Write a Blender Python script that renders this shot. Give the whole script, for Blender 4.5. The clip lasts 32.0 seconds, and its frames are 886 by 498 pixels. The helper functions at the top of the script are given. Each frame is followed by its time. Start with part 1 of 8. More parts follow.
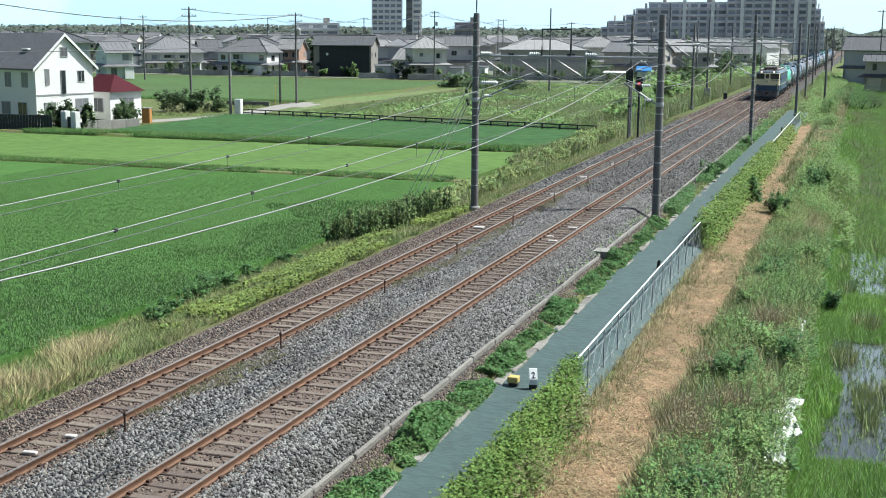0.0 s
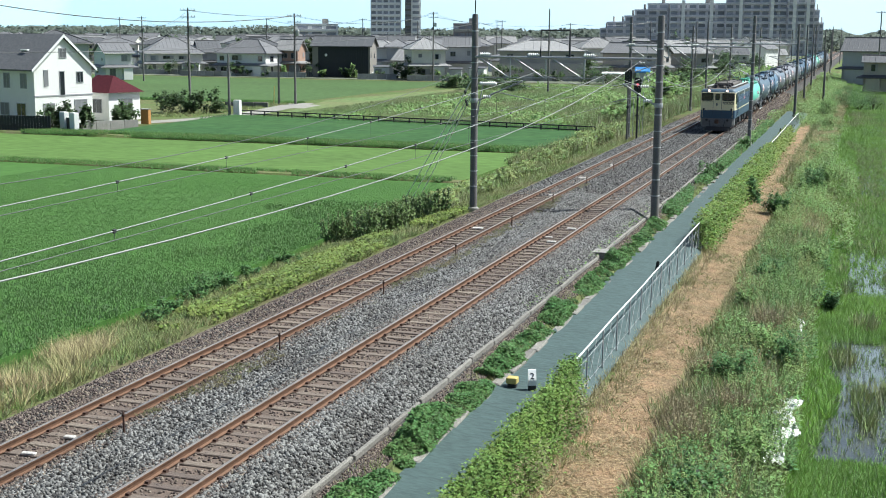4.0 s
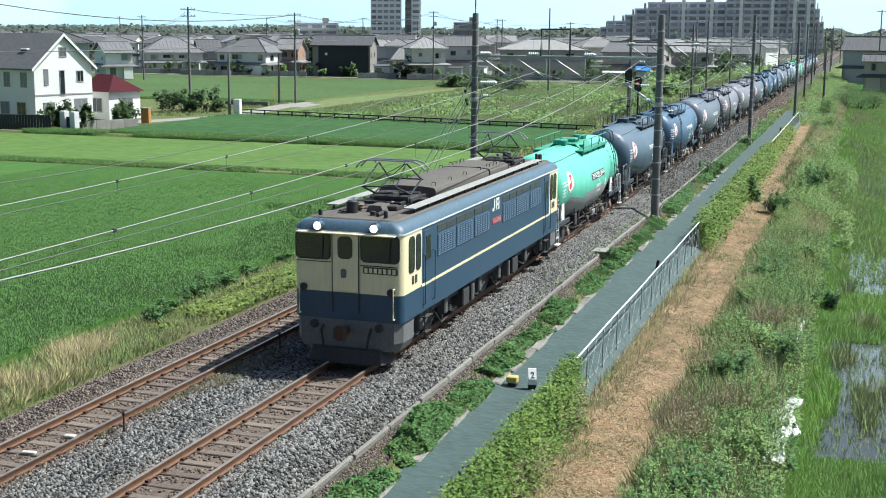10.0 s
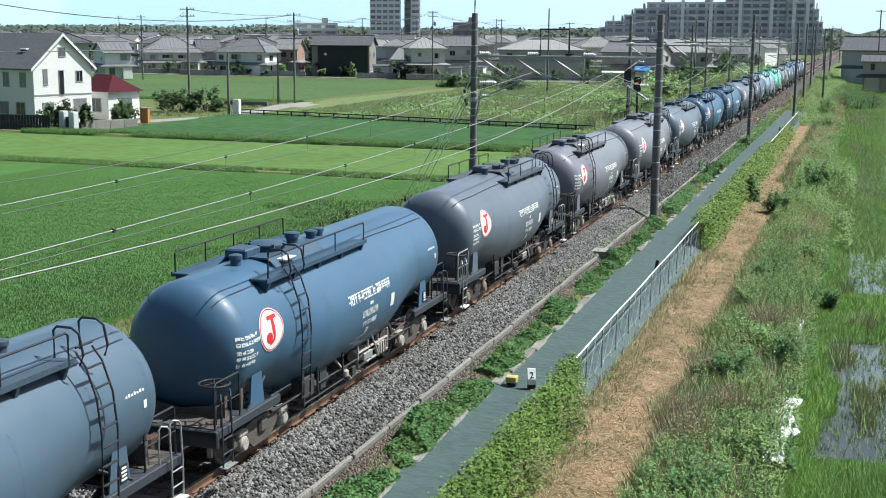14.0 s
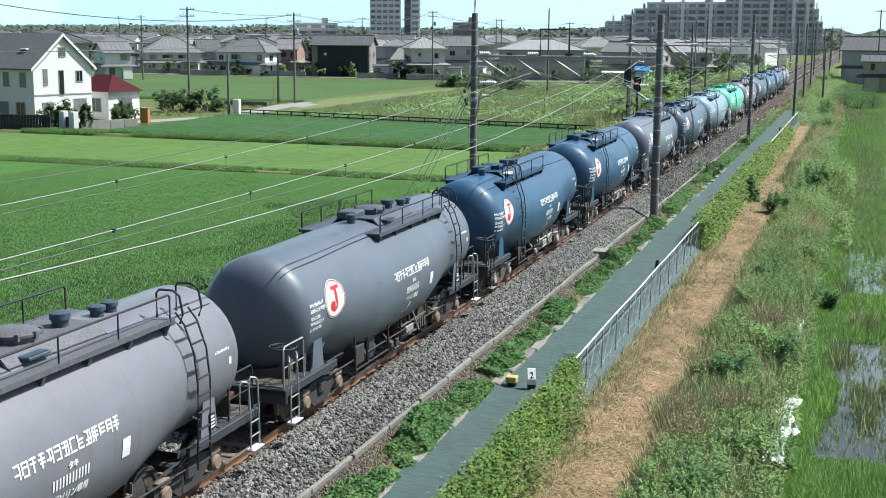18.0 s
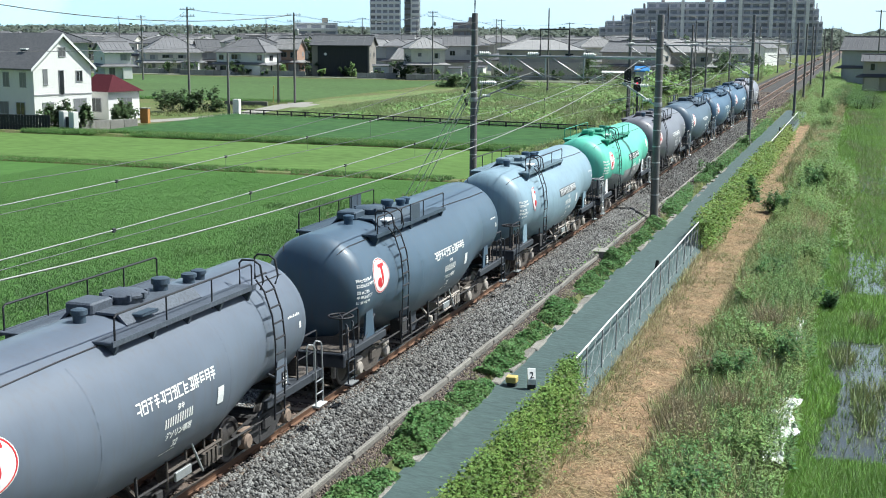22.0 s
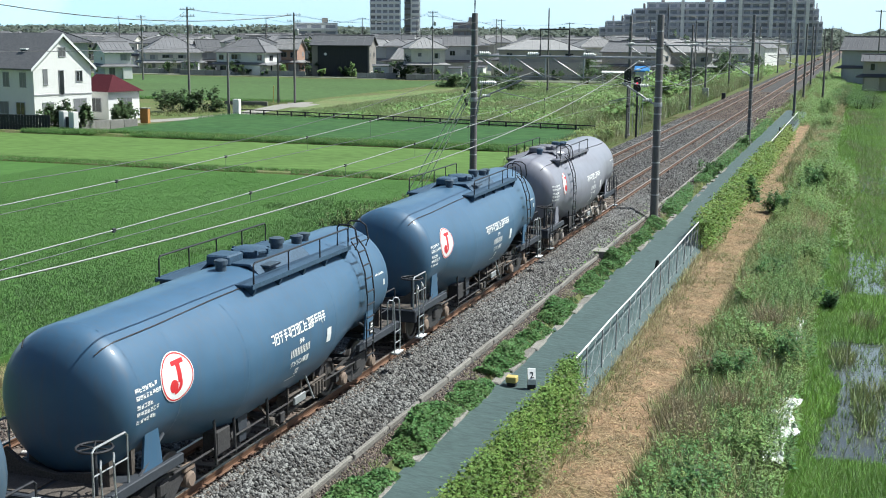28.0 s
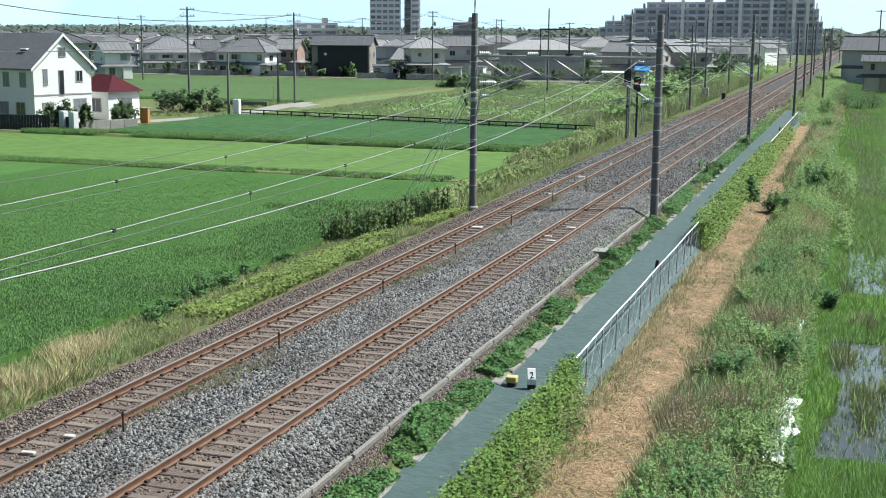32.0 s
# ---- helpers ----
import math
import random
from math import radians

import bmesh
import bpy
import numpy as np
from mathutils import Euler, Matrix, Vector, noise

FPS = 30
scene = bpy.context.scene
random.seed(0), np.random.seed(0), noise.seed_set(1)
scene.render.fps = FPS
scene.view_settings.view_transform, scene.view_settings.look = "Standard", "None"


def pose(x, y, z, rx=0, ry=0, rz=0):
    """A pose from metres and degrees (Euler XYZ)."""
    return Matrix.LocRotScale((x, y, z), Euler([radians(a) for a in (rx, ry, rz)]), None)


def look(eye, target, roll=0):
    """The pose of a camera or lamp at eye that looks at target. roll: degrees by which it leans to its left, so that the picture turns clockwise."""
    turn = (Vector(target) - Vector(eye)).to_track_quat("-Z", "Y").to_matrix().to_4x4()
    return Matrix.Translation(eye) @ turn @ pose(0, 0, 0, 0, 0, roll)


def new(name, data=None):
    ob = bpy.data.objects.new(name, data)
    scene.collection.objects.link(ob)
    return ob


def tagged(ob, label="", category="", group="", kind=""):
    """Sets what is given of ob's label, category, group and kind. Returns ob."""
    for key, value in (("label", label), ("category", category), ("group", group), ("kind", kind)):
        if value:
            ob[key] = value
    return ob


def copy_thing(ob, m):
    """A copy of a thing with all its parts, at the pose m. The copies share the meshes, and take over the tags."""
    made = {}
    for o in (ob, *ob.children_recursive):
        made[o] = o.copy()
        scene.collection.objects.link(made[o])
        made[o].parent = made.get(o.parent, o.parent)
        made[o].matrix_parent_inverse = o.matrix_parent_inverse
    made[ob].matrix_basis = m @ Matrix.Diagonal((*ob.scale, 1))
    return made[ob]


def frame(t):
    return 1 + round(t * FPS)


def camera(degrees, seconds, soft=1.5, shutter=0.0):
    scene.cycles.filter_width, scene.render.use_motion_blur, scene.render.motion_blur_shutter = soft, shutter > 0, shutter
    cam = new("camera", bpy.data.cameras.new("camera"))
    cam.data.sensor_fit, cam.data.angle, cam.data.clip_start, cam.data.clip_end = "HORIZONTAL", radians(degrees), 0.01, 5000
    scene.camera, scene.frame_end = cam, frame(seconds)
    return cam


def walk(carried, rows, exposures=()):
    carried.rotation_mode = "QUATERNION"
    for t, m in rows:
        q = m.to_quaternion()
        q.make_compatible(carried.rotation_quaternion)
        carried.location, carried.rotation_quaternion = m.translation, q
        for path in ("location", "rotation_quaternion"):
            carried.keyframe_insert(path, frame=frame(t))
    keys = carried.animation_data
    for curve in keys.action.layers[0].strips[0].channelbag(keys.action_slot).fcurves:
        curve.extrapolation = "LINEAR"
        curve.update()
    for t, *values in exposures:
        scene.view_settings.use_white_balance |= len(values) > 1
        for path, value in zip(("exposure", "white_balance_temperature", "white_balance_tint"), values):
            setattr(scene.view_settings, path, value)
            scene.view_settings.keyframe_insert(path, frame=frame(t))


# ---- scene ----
# ---- camera and its walk ----
EYE = Vector((11.372, 0.0, 7.922))
YAW, PITCH, ROLL, FOCAL = radians(-18.657), radians(9.995), 0.426, 2184.5
cam = camera(39.485, 32.0, soft=1.0)


def aim(sx, sy):
    """The standing camera, nudged on its tripod by a small turn."""
    yaw, pitch = YAW - sx / FOCAL, PITCH - sy / FOCAL
    way = Vector((math.sin(yaw) * math.cos(pitch), math.cos(yaw) * math.cos(pitch), -math.sin(pitch)))
    return look(EYE, EYE + way * 100, ROLL)


walk(cam, [(0, aim(3, 0)), (1, aim(3, .5)), (1.5, aim(3, 1)), (2, aim(3, 1.5)), (3, aim(3, 1.7)), (3.5, aim(2, 1.7)),
           (5.5, aim(0, .7)), (6, aim(0, 0)), (6.2, aim(1, 0)), (6.5, aim(4.5, -.8)), (7, aim(6, -1.8)), (7.5, aim(6, -1.8)), (8, aim(4.3, -.3)),
           (8.5, aim(3, .5)), (9, aim(5, -1.5)), (9.5, aim(4.3, -1.2)), (10, aim(1.3, 0)), (10.5, aim(0, 0)), (11, aim(0, 0)), (32, aim(0, 0))],
     [(0, 0.64, 6010, 4), (10.3, 0.64, 6010, 4), (11, 0.60, 6010, 4), (12, 0.38, 6010, 4), (12.8, 0.34, 6010, 4), (13.3, 0.36, 6010, 4), (14, 0.54, 6010, 4), (17, 0.60, 6010, 4), (21, 0.62, 6010, 4), (23.2, 0.56, 6010, 4), (24, 0.39, 6010, 4), (25, 0.29, 6010, 4), (26.2, 0.40, 6010, 4), (28, 0.55, 6010, 4), (30, 0.59, 6010, 4), (32, 0.63, 6010, 4)])

# ---- world, sun, exposure ----
SUN_EL, SUN_AZ = radians(55), math.atan2(0.86, 0.50)   # azimuth from +y towards +x
world = bpy.data.worlds.new("sky")
scene.world = world
world.use_nodes = True
wn = world.node_tree
sky = wn.nodes.new("ShaderNodeTexSky")
sky.sky_type, sky.sun_disc = "NISHITA", False
sky.sun_elevation, sky.sun_rotation = SUN_EL, SUN_AZ
sky.air_density, sky.dust_density, sky.ozone_density = 1.0, 2.2, 1.5
lift = wn.nodes.new("ShaderNodeVectorMath")        # the haze band at the horizon is thin: look a little above it
lift.operation, lift.inputs[1].default_value = "ADD", (0, 0, 0.16)
gen = wn.nodes.new("ShaderNodeTexCoord")
wn.links.new(gen.outputs["Generated"], lift.inputs[0])
nrm = wn.nodes.new("ShaderNodeVectorMath")
nrm.operation = "NORMALIZE"
wn.links.new(lift.outputs[0], nrm.inputs[0])
wn.links.new(nrm.outputs[0], sky.inputs[0])
wn.links.new(sky.outputs[0], wn.nodes["Background"].inputs[0])
wn.nodes["Background"].inputs[1].default_value = 0.068
sun_data = bpy.data.lights.new("sun", "SUN")
sun_data.energy, sun_data.angle, sun_data.color = 5.0, radians(0.6), (1.0, 0.965, 0.90)
sun = new("sun", sun_data)
sun_dir = Vector((math.sin(SUN_AZ) * math.cos(SUN_EL), math.cos(SUN_AZ) * math.cos(SUN_EL), math.sin(SUN_EL)))
sun.matrix_world = look(sun_dir * 100, (0, 0, 0))

# ---- materials ----
MATS = {}


def mat(name, color, rough=0.7, metal=0.0, var=0.25, scale=4.0, fine=40.0, bump=0.15, tint=None, spread=0.0, island=0.0, stretch=None, spec=0.5, streak=0.0):
    """A painted, mineral or leafy surface: two scales of colour variation, fine relief, optional second colour and per-object or per-piece spread."""
    if name in MATS:
        return MATS[name]
    m = bpy.data.materials.new(name)
    m.use_nodes = True
    nt = m.node_tree
    bsdf = nt.nodes["Principled BSDF"]
    N, L = nt.nodes.new, nt.links.new
    tc = N("ShaderNodeTexCoord")
    mp = N("ShaderNodeMapping")
    if stretch:
        mp.inputs["Scale"].default_value = stretch
    L(tc.outputs["Object"], mp.inputs["Vector"])
    big, small = N("ShaderNodeTexNoise"), N("ShaderNodeTexNoise")
    big.inputs["Scale"].default_value, big.inputs["Detail"].default_value = scale, 5
    small.inputs["Scale"].default_value, small.inputs["Detail"].default_value = fine, 3
    L(mp.outputs[0], big.inputs["Vector"])
    L(mp.outputs[0], small.inputs["Vector"])
    second = tint if tint else tuple(c * 0.6 for c in color)
    ramp = N("ShaderNodeMapRange")
    ramp.inputs["From Min"].default_value, ramp.inputs["From Max"].default_value = 0.35, 0.68
    L(big.outputs["Fac"], ramp.inputs["Value"])
    mix = N("ShaderNodeMixRGB")
    mix.inputs["Color1"].default_value, mix.inputs["Color2"].default_value = (*color, 1), (*second, 1)
    amount = N("ShaderNodeMath")
    amount.operation = "MULTIPLY"
    amount.inputs[1].default_value = var if not tint else 1.0
    L(ramp.outputs[0], amount.inputs[0])
    L(amount.outputs[0], mix.inputs["Fac"])
    hsv = N("ShaderNodeHueSaturation")
    L(mix.outputs[0], hsv.inputs["Color"])
    val = N("ShaderNodeMapRange")
    val.inputs["To Min"].default_value, val.inputs["To Max"].default_value = 1 - var * 0.8, 1 + var * 0.8
    val.inputs["From Min"].default_value, val.inputs["From Max"].default_value = 0.3, 0.7
    L(small.outputs["Fac"], val.inputs["Value"])
    out = val.outputs[0]
    if spread or island:
        src = N("ShaderNodeObjectInfo").outputs["Random"] if spread else N("ShaderNodeNewGeometry").outputs["Random Per Island"]
        s = spread or island
        r = N("ShaderNodeMapRange")
        r.inputs["To Min"].default_value, r.inputs["To Max"].default_value = 1 - s, 1 + s
        L(src, r.inputs["Value"])
        mul = N("ShaderNodeMath")
        mul.operation = "MULTIPLY"
        L(out, mul.inputs[0])
        L(r.outputs[0], mul.inputs[1])
        out = mul.outputs[0]
        r2 = N("ShaderNodeMapRange")
        r2.inputs["To Min"].default_value, r2.inputs["To Max"].default_value = 0.5 - s * 0.04, 0.5 + s * 0.04
        L(src, r2.inputs["Value"])
        L(r2.outputs[0], hsv.inputs["Hue"])
    L(out, hsv.inputs["Value"])
    last = hsv.outputs[0]
    if streak:
        sm = N("ShaderNodeMapping")
        sm.inputs["Scale"].default_value = (5, 5, 0.35)
        L(tc.outputs["Object"], sm.inputs["Vector"])
        sn = N("ShaderNodeTexNoise")
        sn.inputs["Scale"].default_value, sn.inputs["Detail"].default_value = 2.0, 6
        L(sm.outputs[0], sn.inputs["Vector"])
        sr = N("ShaderNodeMapRange")
        sr.inputs["From Min"].default_value, sr.inputs["From Max"].default_value = 0.5, 0.75
        sr.inputs["To Max"].default_value = streak
        L(sn.outputs["Fac"], sr.inputs["Value"])
        sx = N("ShaderNodeMixRGB")
        sx.inputs["Color2"].default_value = (0.12, 0.09, 0.07, 1)
        L(sr.outputs[0], sx.inputs["Fac"])
        L(last, sx.inputs["Color1"])
        last = sx.outputs[0]
    L(last, bsdf.inputs["Base Color"])
    bsdf.inputs["Roughness"].default_value, bsdf.inputs["Metallic"].default_value = rough, metal
    bsdf.inputs["Specular IOR Level"].default_value = spec
    if bump:
        b = N("ShaderNodeBump")
        b.inputs["Strength"].default_value, b.inputs["Distance"].default_value = bump, 0.02
        L(small.outputs["Fac"], b.inputs["Height"])
        L(b.outputs[0], bsdf.inputs["Normal"])
    MATS[name] = m
    return m


def leafy(name, color, tint, rough=0.55, island=0.45, scale=0.6):
    """Leaves and blades: two colours in drifts, spread from piece to piece, and light that passes through."""
    m = mat(name, color, rough, var=0.2, scale=scale, fine=6.0, bump=0.0, tint=tint, island=island, spec=0.25)
    b = m.node_tree.nodes["Principled BSDF"]
    geo = m.node_tree.nodes.new("ShaderNodeNewGeometry")
    soft_n = m.node_tree.nodes.new("ShaderNodeVectorMath")
    soft_n.operation, soft_n.inputs[1].default_value, soft_n.inputs[2].default_value = "MULTIPLY_ADD", (.35, .35, .35), (0, 0, .8)
    m.node_tree.links.new(geo.outputs["Normal"], soft_n.inputs[0])
    unit = m.node_tree.nodes.new("ShaderNodeVectorMath")
    unit.operation = "NORMALIZE"
    m.node_tree.links.new(soft_n.outputs[0], unit.inputs[0])
    m.node_tree.links.new(unit.outputs[0], b.inputs["Normal"])
    tr = m.node_tree.nodes.new("ShaderNodeBsdfTranslucent")
    mx = m.node_tree.nodes.new("ShaderNodeMixShader")
    mx.inputs[0].default_value = 0.22
    src = b.inputs["Base Color"].links[0].from_socket
    m.node_tree.links.new(src, tr.inputs["Color"])
    m.node_tree.links.new(b.outputs[0], mx.inputs[1])
    m.node_tree.links.new(tr.outputs[0], mx.inputs[2])
    m.node_tree.links.new(mx.outputs[0], m.node_tree.nodes["Material Output"].inputs["Surface"])
    return m


def glow(name, color, strength):
    m = bpy.data.materials.new(name)
    m.use_nodes = True
    b = m.node_tree.nodes["Principled BSDF"]
    b.inputs["Base Color"].default_value = (*color, 1)
    b.inputs["Emission Color"].default_value, b.inputs["Emission Strength"].default_value = (*color, 1), strength
    return m


M_GUY = mat("guy_wire_bright", (0.8, 0.8, 0.75), 0.6, 0.0, var=0.1, bump=0.0)
M_GLASS = mat("window_glass", (0.02, 0.025, 0.03), 0.08, var=0.2, scale=1.0, bump=0.0, spec=0.8)
M_RAIL = mat("rail_rust", (0.16, 0.085, 0.05), 0.7, 0.2, var=0.35, scale=3, fine=60, bump=0.1)
M_RAILTOP = mat("rail_head", (0.42, 0.35, 0.3), 0.4, 0.75, var=0.15, scale=3, fine=60, bump=0.02)
M_SLEEPER = mat("sleeper_wood", (0.165, 0.13, 0.105), 0.9, var=0.35, scale=3, fine=25, bump=0.5, spread=0.3, stretch=(1, 6, 6))
M_RUST = mat("rusty_steel", (0.075, 0.042, 0.03), 0.85, 0.2, var=0.3, bump=0.2)
# Much darker than its stones: shade of the gaps is put into this colour.
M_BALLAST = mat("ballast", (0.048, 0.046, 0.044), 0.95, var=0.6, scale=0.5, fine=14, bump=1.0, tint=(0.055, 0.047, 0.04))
M_STONE = mat("ballast_stone", (0.15, 0.147, 0.141), 0.85, var=0.2, scale=0.5, fine=30, bump=0.1, tint=(0.102, 0.096, 0.09), island=0.95)
M_STONE_RUST = mat("ballast_stone_rusty", (0.138, 0.108, 0.092), 0.9, var=0.2, scale=0.5, fine=30, bump=0.1, tint=(0.12, 0.09, 0.074), island=0.8)
M_BALLAST_RUST = mat("ballast_rusty", (0.13, 0.095, 0.075), 0.95, var=0.5, scale=1.2, fine=14, bump=1.0)
M_CONC = mat("concrete", (0.31, 0.3, 0.275), 0.9, var=0.35, scale=2.0, fine=30, bump=0.3, spread=0.12, streak=0.25)
M_MAST = mat("mast_concrete", (0.16, 0.155, 0.15), 0.9, var=0.35, scale=1.5, fine=30, bump=0.2, streak=0.4)
M_GALV = mat("galvanised_steel", (0.42, 0.43, 0.43), 0.5, 0.6, var=0.15, bump=0.05)
M_DARKSTEEL = mat("dark_steel", (0.035, 0.035, 0.04), 0.6, 0.3, var=0.3, bump=0.05)
M_WIRE = mat("wire_bright", (0.27, 0.275, 0.265), 0.6, 0.25, var=0.1, bump=0.0)
M_WIREDARK = mat("wire_dark", (0.12, 0.125, 0.125), 0.6, 0.3, var=0.1, bump=0.0)
M_PORC = mat("porcelain", (0.75, 0.75, 0.72), 0.25, var=0.1, bump=0.0)
M_SHEET = mat("weed_sheet", (0.052, 0.084, 0.08), 0.75, var=0.3, scale=1.0, fine=4, bump=1.0, stretch=(1, 2.0, 1))
M_GROUND = mat("ground_grass", (0.1, 0.145, 0.045), 0.95, var=0.4, scale=0.15, fine=3, bump=0.6, tint=(0.13, 0.125, 0.06), spec=0.1)
M_VERGE = mat("verge_soil", (0.115, 0.135, 0.05), 0.95, var=0.45, scale=0.5, fine=8, bump=0.8, tint=(0.13, 0.115, 0.06), spec=0.1)
# The three rice greens carry added blue, standing for haze over distance.
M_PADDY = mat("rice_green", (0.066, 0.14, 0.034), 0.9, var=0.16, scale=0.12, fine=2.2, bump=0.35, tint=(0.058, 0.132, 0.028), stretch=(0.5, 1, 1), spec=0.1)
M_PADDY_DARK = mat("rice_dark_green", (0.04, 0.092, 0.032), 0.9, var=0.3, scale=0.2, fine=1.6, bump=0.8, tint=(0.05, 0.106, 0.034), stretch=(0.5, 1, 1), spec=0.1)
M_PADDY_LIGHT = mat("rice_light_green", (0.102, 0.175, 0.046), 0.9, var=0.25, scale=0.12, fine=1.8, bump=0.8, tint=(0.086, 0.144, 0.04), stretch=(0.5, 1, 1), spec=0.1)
M_FIELD = mat("fallow_grass", (0.13, 0.19, 0.072), 0.95, var=0.4, scale=0.1, fine=2.5, bump=0.8, tint=(0.165, 0.17, 0.08), stretch=(0.4, 1, 1), spec=0.1)
M_BUND = mat("bund_earth", (0.16, 0.155, 0.08), 0.95, var=0.4, scale=0.8, fine=10, bump=0.5, tint=(0.11, 0.15, 0.045), spec=0.1)
M_PATH = mat("dry_straw_path", (.31, .205, .125), 0.95, var=0.7, scale=1.3, fine=14, bump=1.0, tint=(0.15, 0.118, 0.068), spec=0.1)
M_ROADC = mat("pale_road", (0.27, 0.255, 0.225), 0.95, var=0.25, scale=0.5, fine=8, bump=0.2)
M_WATER = mat("still_water", (0.06, 0.068, 0.065), 0.12, var=0.2, scale=0.4, fine=2, bump=0.02, spec=0.6)
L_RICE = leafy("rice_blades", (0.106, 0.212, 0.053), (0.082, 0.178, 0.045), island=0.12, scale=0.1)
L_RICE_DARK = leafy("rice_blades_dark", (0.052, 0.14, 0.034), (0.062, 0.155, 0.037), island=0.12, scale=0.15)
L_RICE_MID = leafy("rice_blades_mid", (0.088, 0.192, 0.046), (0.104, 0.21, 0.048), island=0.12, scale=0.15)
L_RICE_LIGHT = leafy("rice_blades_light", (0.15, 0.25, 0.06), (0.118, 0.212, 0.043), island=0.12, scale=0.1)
L_MARSH = leafy("marsh_grass_blades", (0.2, 0.37, 0.055), (0.15, 0.29, 0.05), island=0.3, scale=0.3)
L_FALLOW = leafy("fallow_blades", (0.165, 0.245, 0.09), (0.245, 0.26, 0.125), scale=0.07, island=0.3)
L_GRASS = leafy("grass_blades", (0.165, 0.235, 0.068), (0.25, 0.245, 0.11), scale=0.35)
L_DRY = leafy("dry_grass_blades", (0.46, 0.38, 0.21), (0.29, 0.27, 0.12), scale=0.5)
L_STRAW = leafy("straw_litter", (0.44, 0.325, 0.205), (0.32, 0.235, 0.14), scale=0.8)
L_WEED = leafy("weed_leaves", (0.145, 0.25, 0.078), (0.215, 0.285, 0.1), scale=0.7)
L_VINE = leafy("vine_leaves", (0.08, 0.165, 0.055), (0.12, 0.205, 0.07), scale=1.0)
L_IVY = leafy("hedge_leaves", (0.17, 0.25, 0.06), (0.105, 0.18, 0.045), scale=0.8)
L_ROD = leafy("goldenrod_leaves", (0.15, 0.225, 0.075), (0.24, 0.265, 0.095), scale=1.0)
L_RODSTAND = leafy("goldenrod_stand_leaves", (0.105, 0.175, 0.058), (0.16, 0.215, 0.075), scale=1.2, island=0.3)
# Leaf colour lightened and greyed: distance haze is put into it.
L_FAR_HAZED = leafy("far_tree_leaves", (0.1, 0.122, 0.1), (0.12, 0.145, 0.115), scale=0.02, island=0.2)
L_DULL = leafy("dull_dry_leaves", (0.2, 0.21, 0.1), (0.27, 0.22, 0.13), scale=0.8)
L_DEAD = leafy("dead_stalks", (0.235, 0.19, 0.11), (0.3, 0.26, 0.14), scale=0.8)
L_MOSS = leafy("dull_moss", (0.12, 0.125, 0.06), (0.15, 0.125, 0.075), scale=0.8)
L_TREE = leafy("tree_leaves", (0.06, 0.1, 0.04), (0.085, 0.13, 0.05), scale=0.4)
L_YELLOW = leafy("yellow_green_creeper", (0.21, 0.26, 0.065), (0.145, 0.2, 0.055), scale=0.6)
M_STEM = mat("stems", (0.11, 0.10, 0.05), 0.9, var=0.3, bump=0.1)

# ---- geometry helpers ----


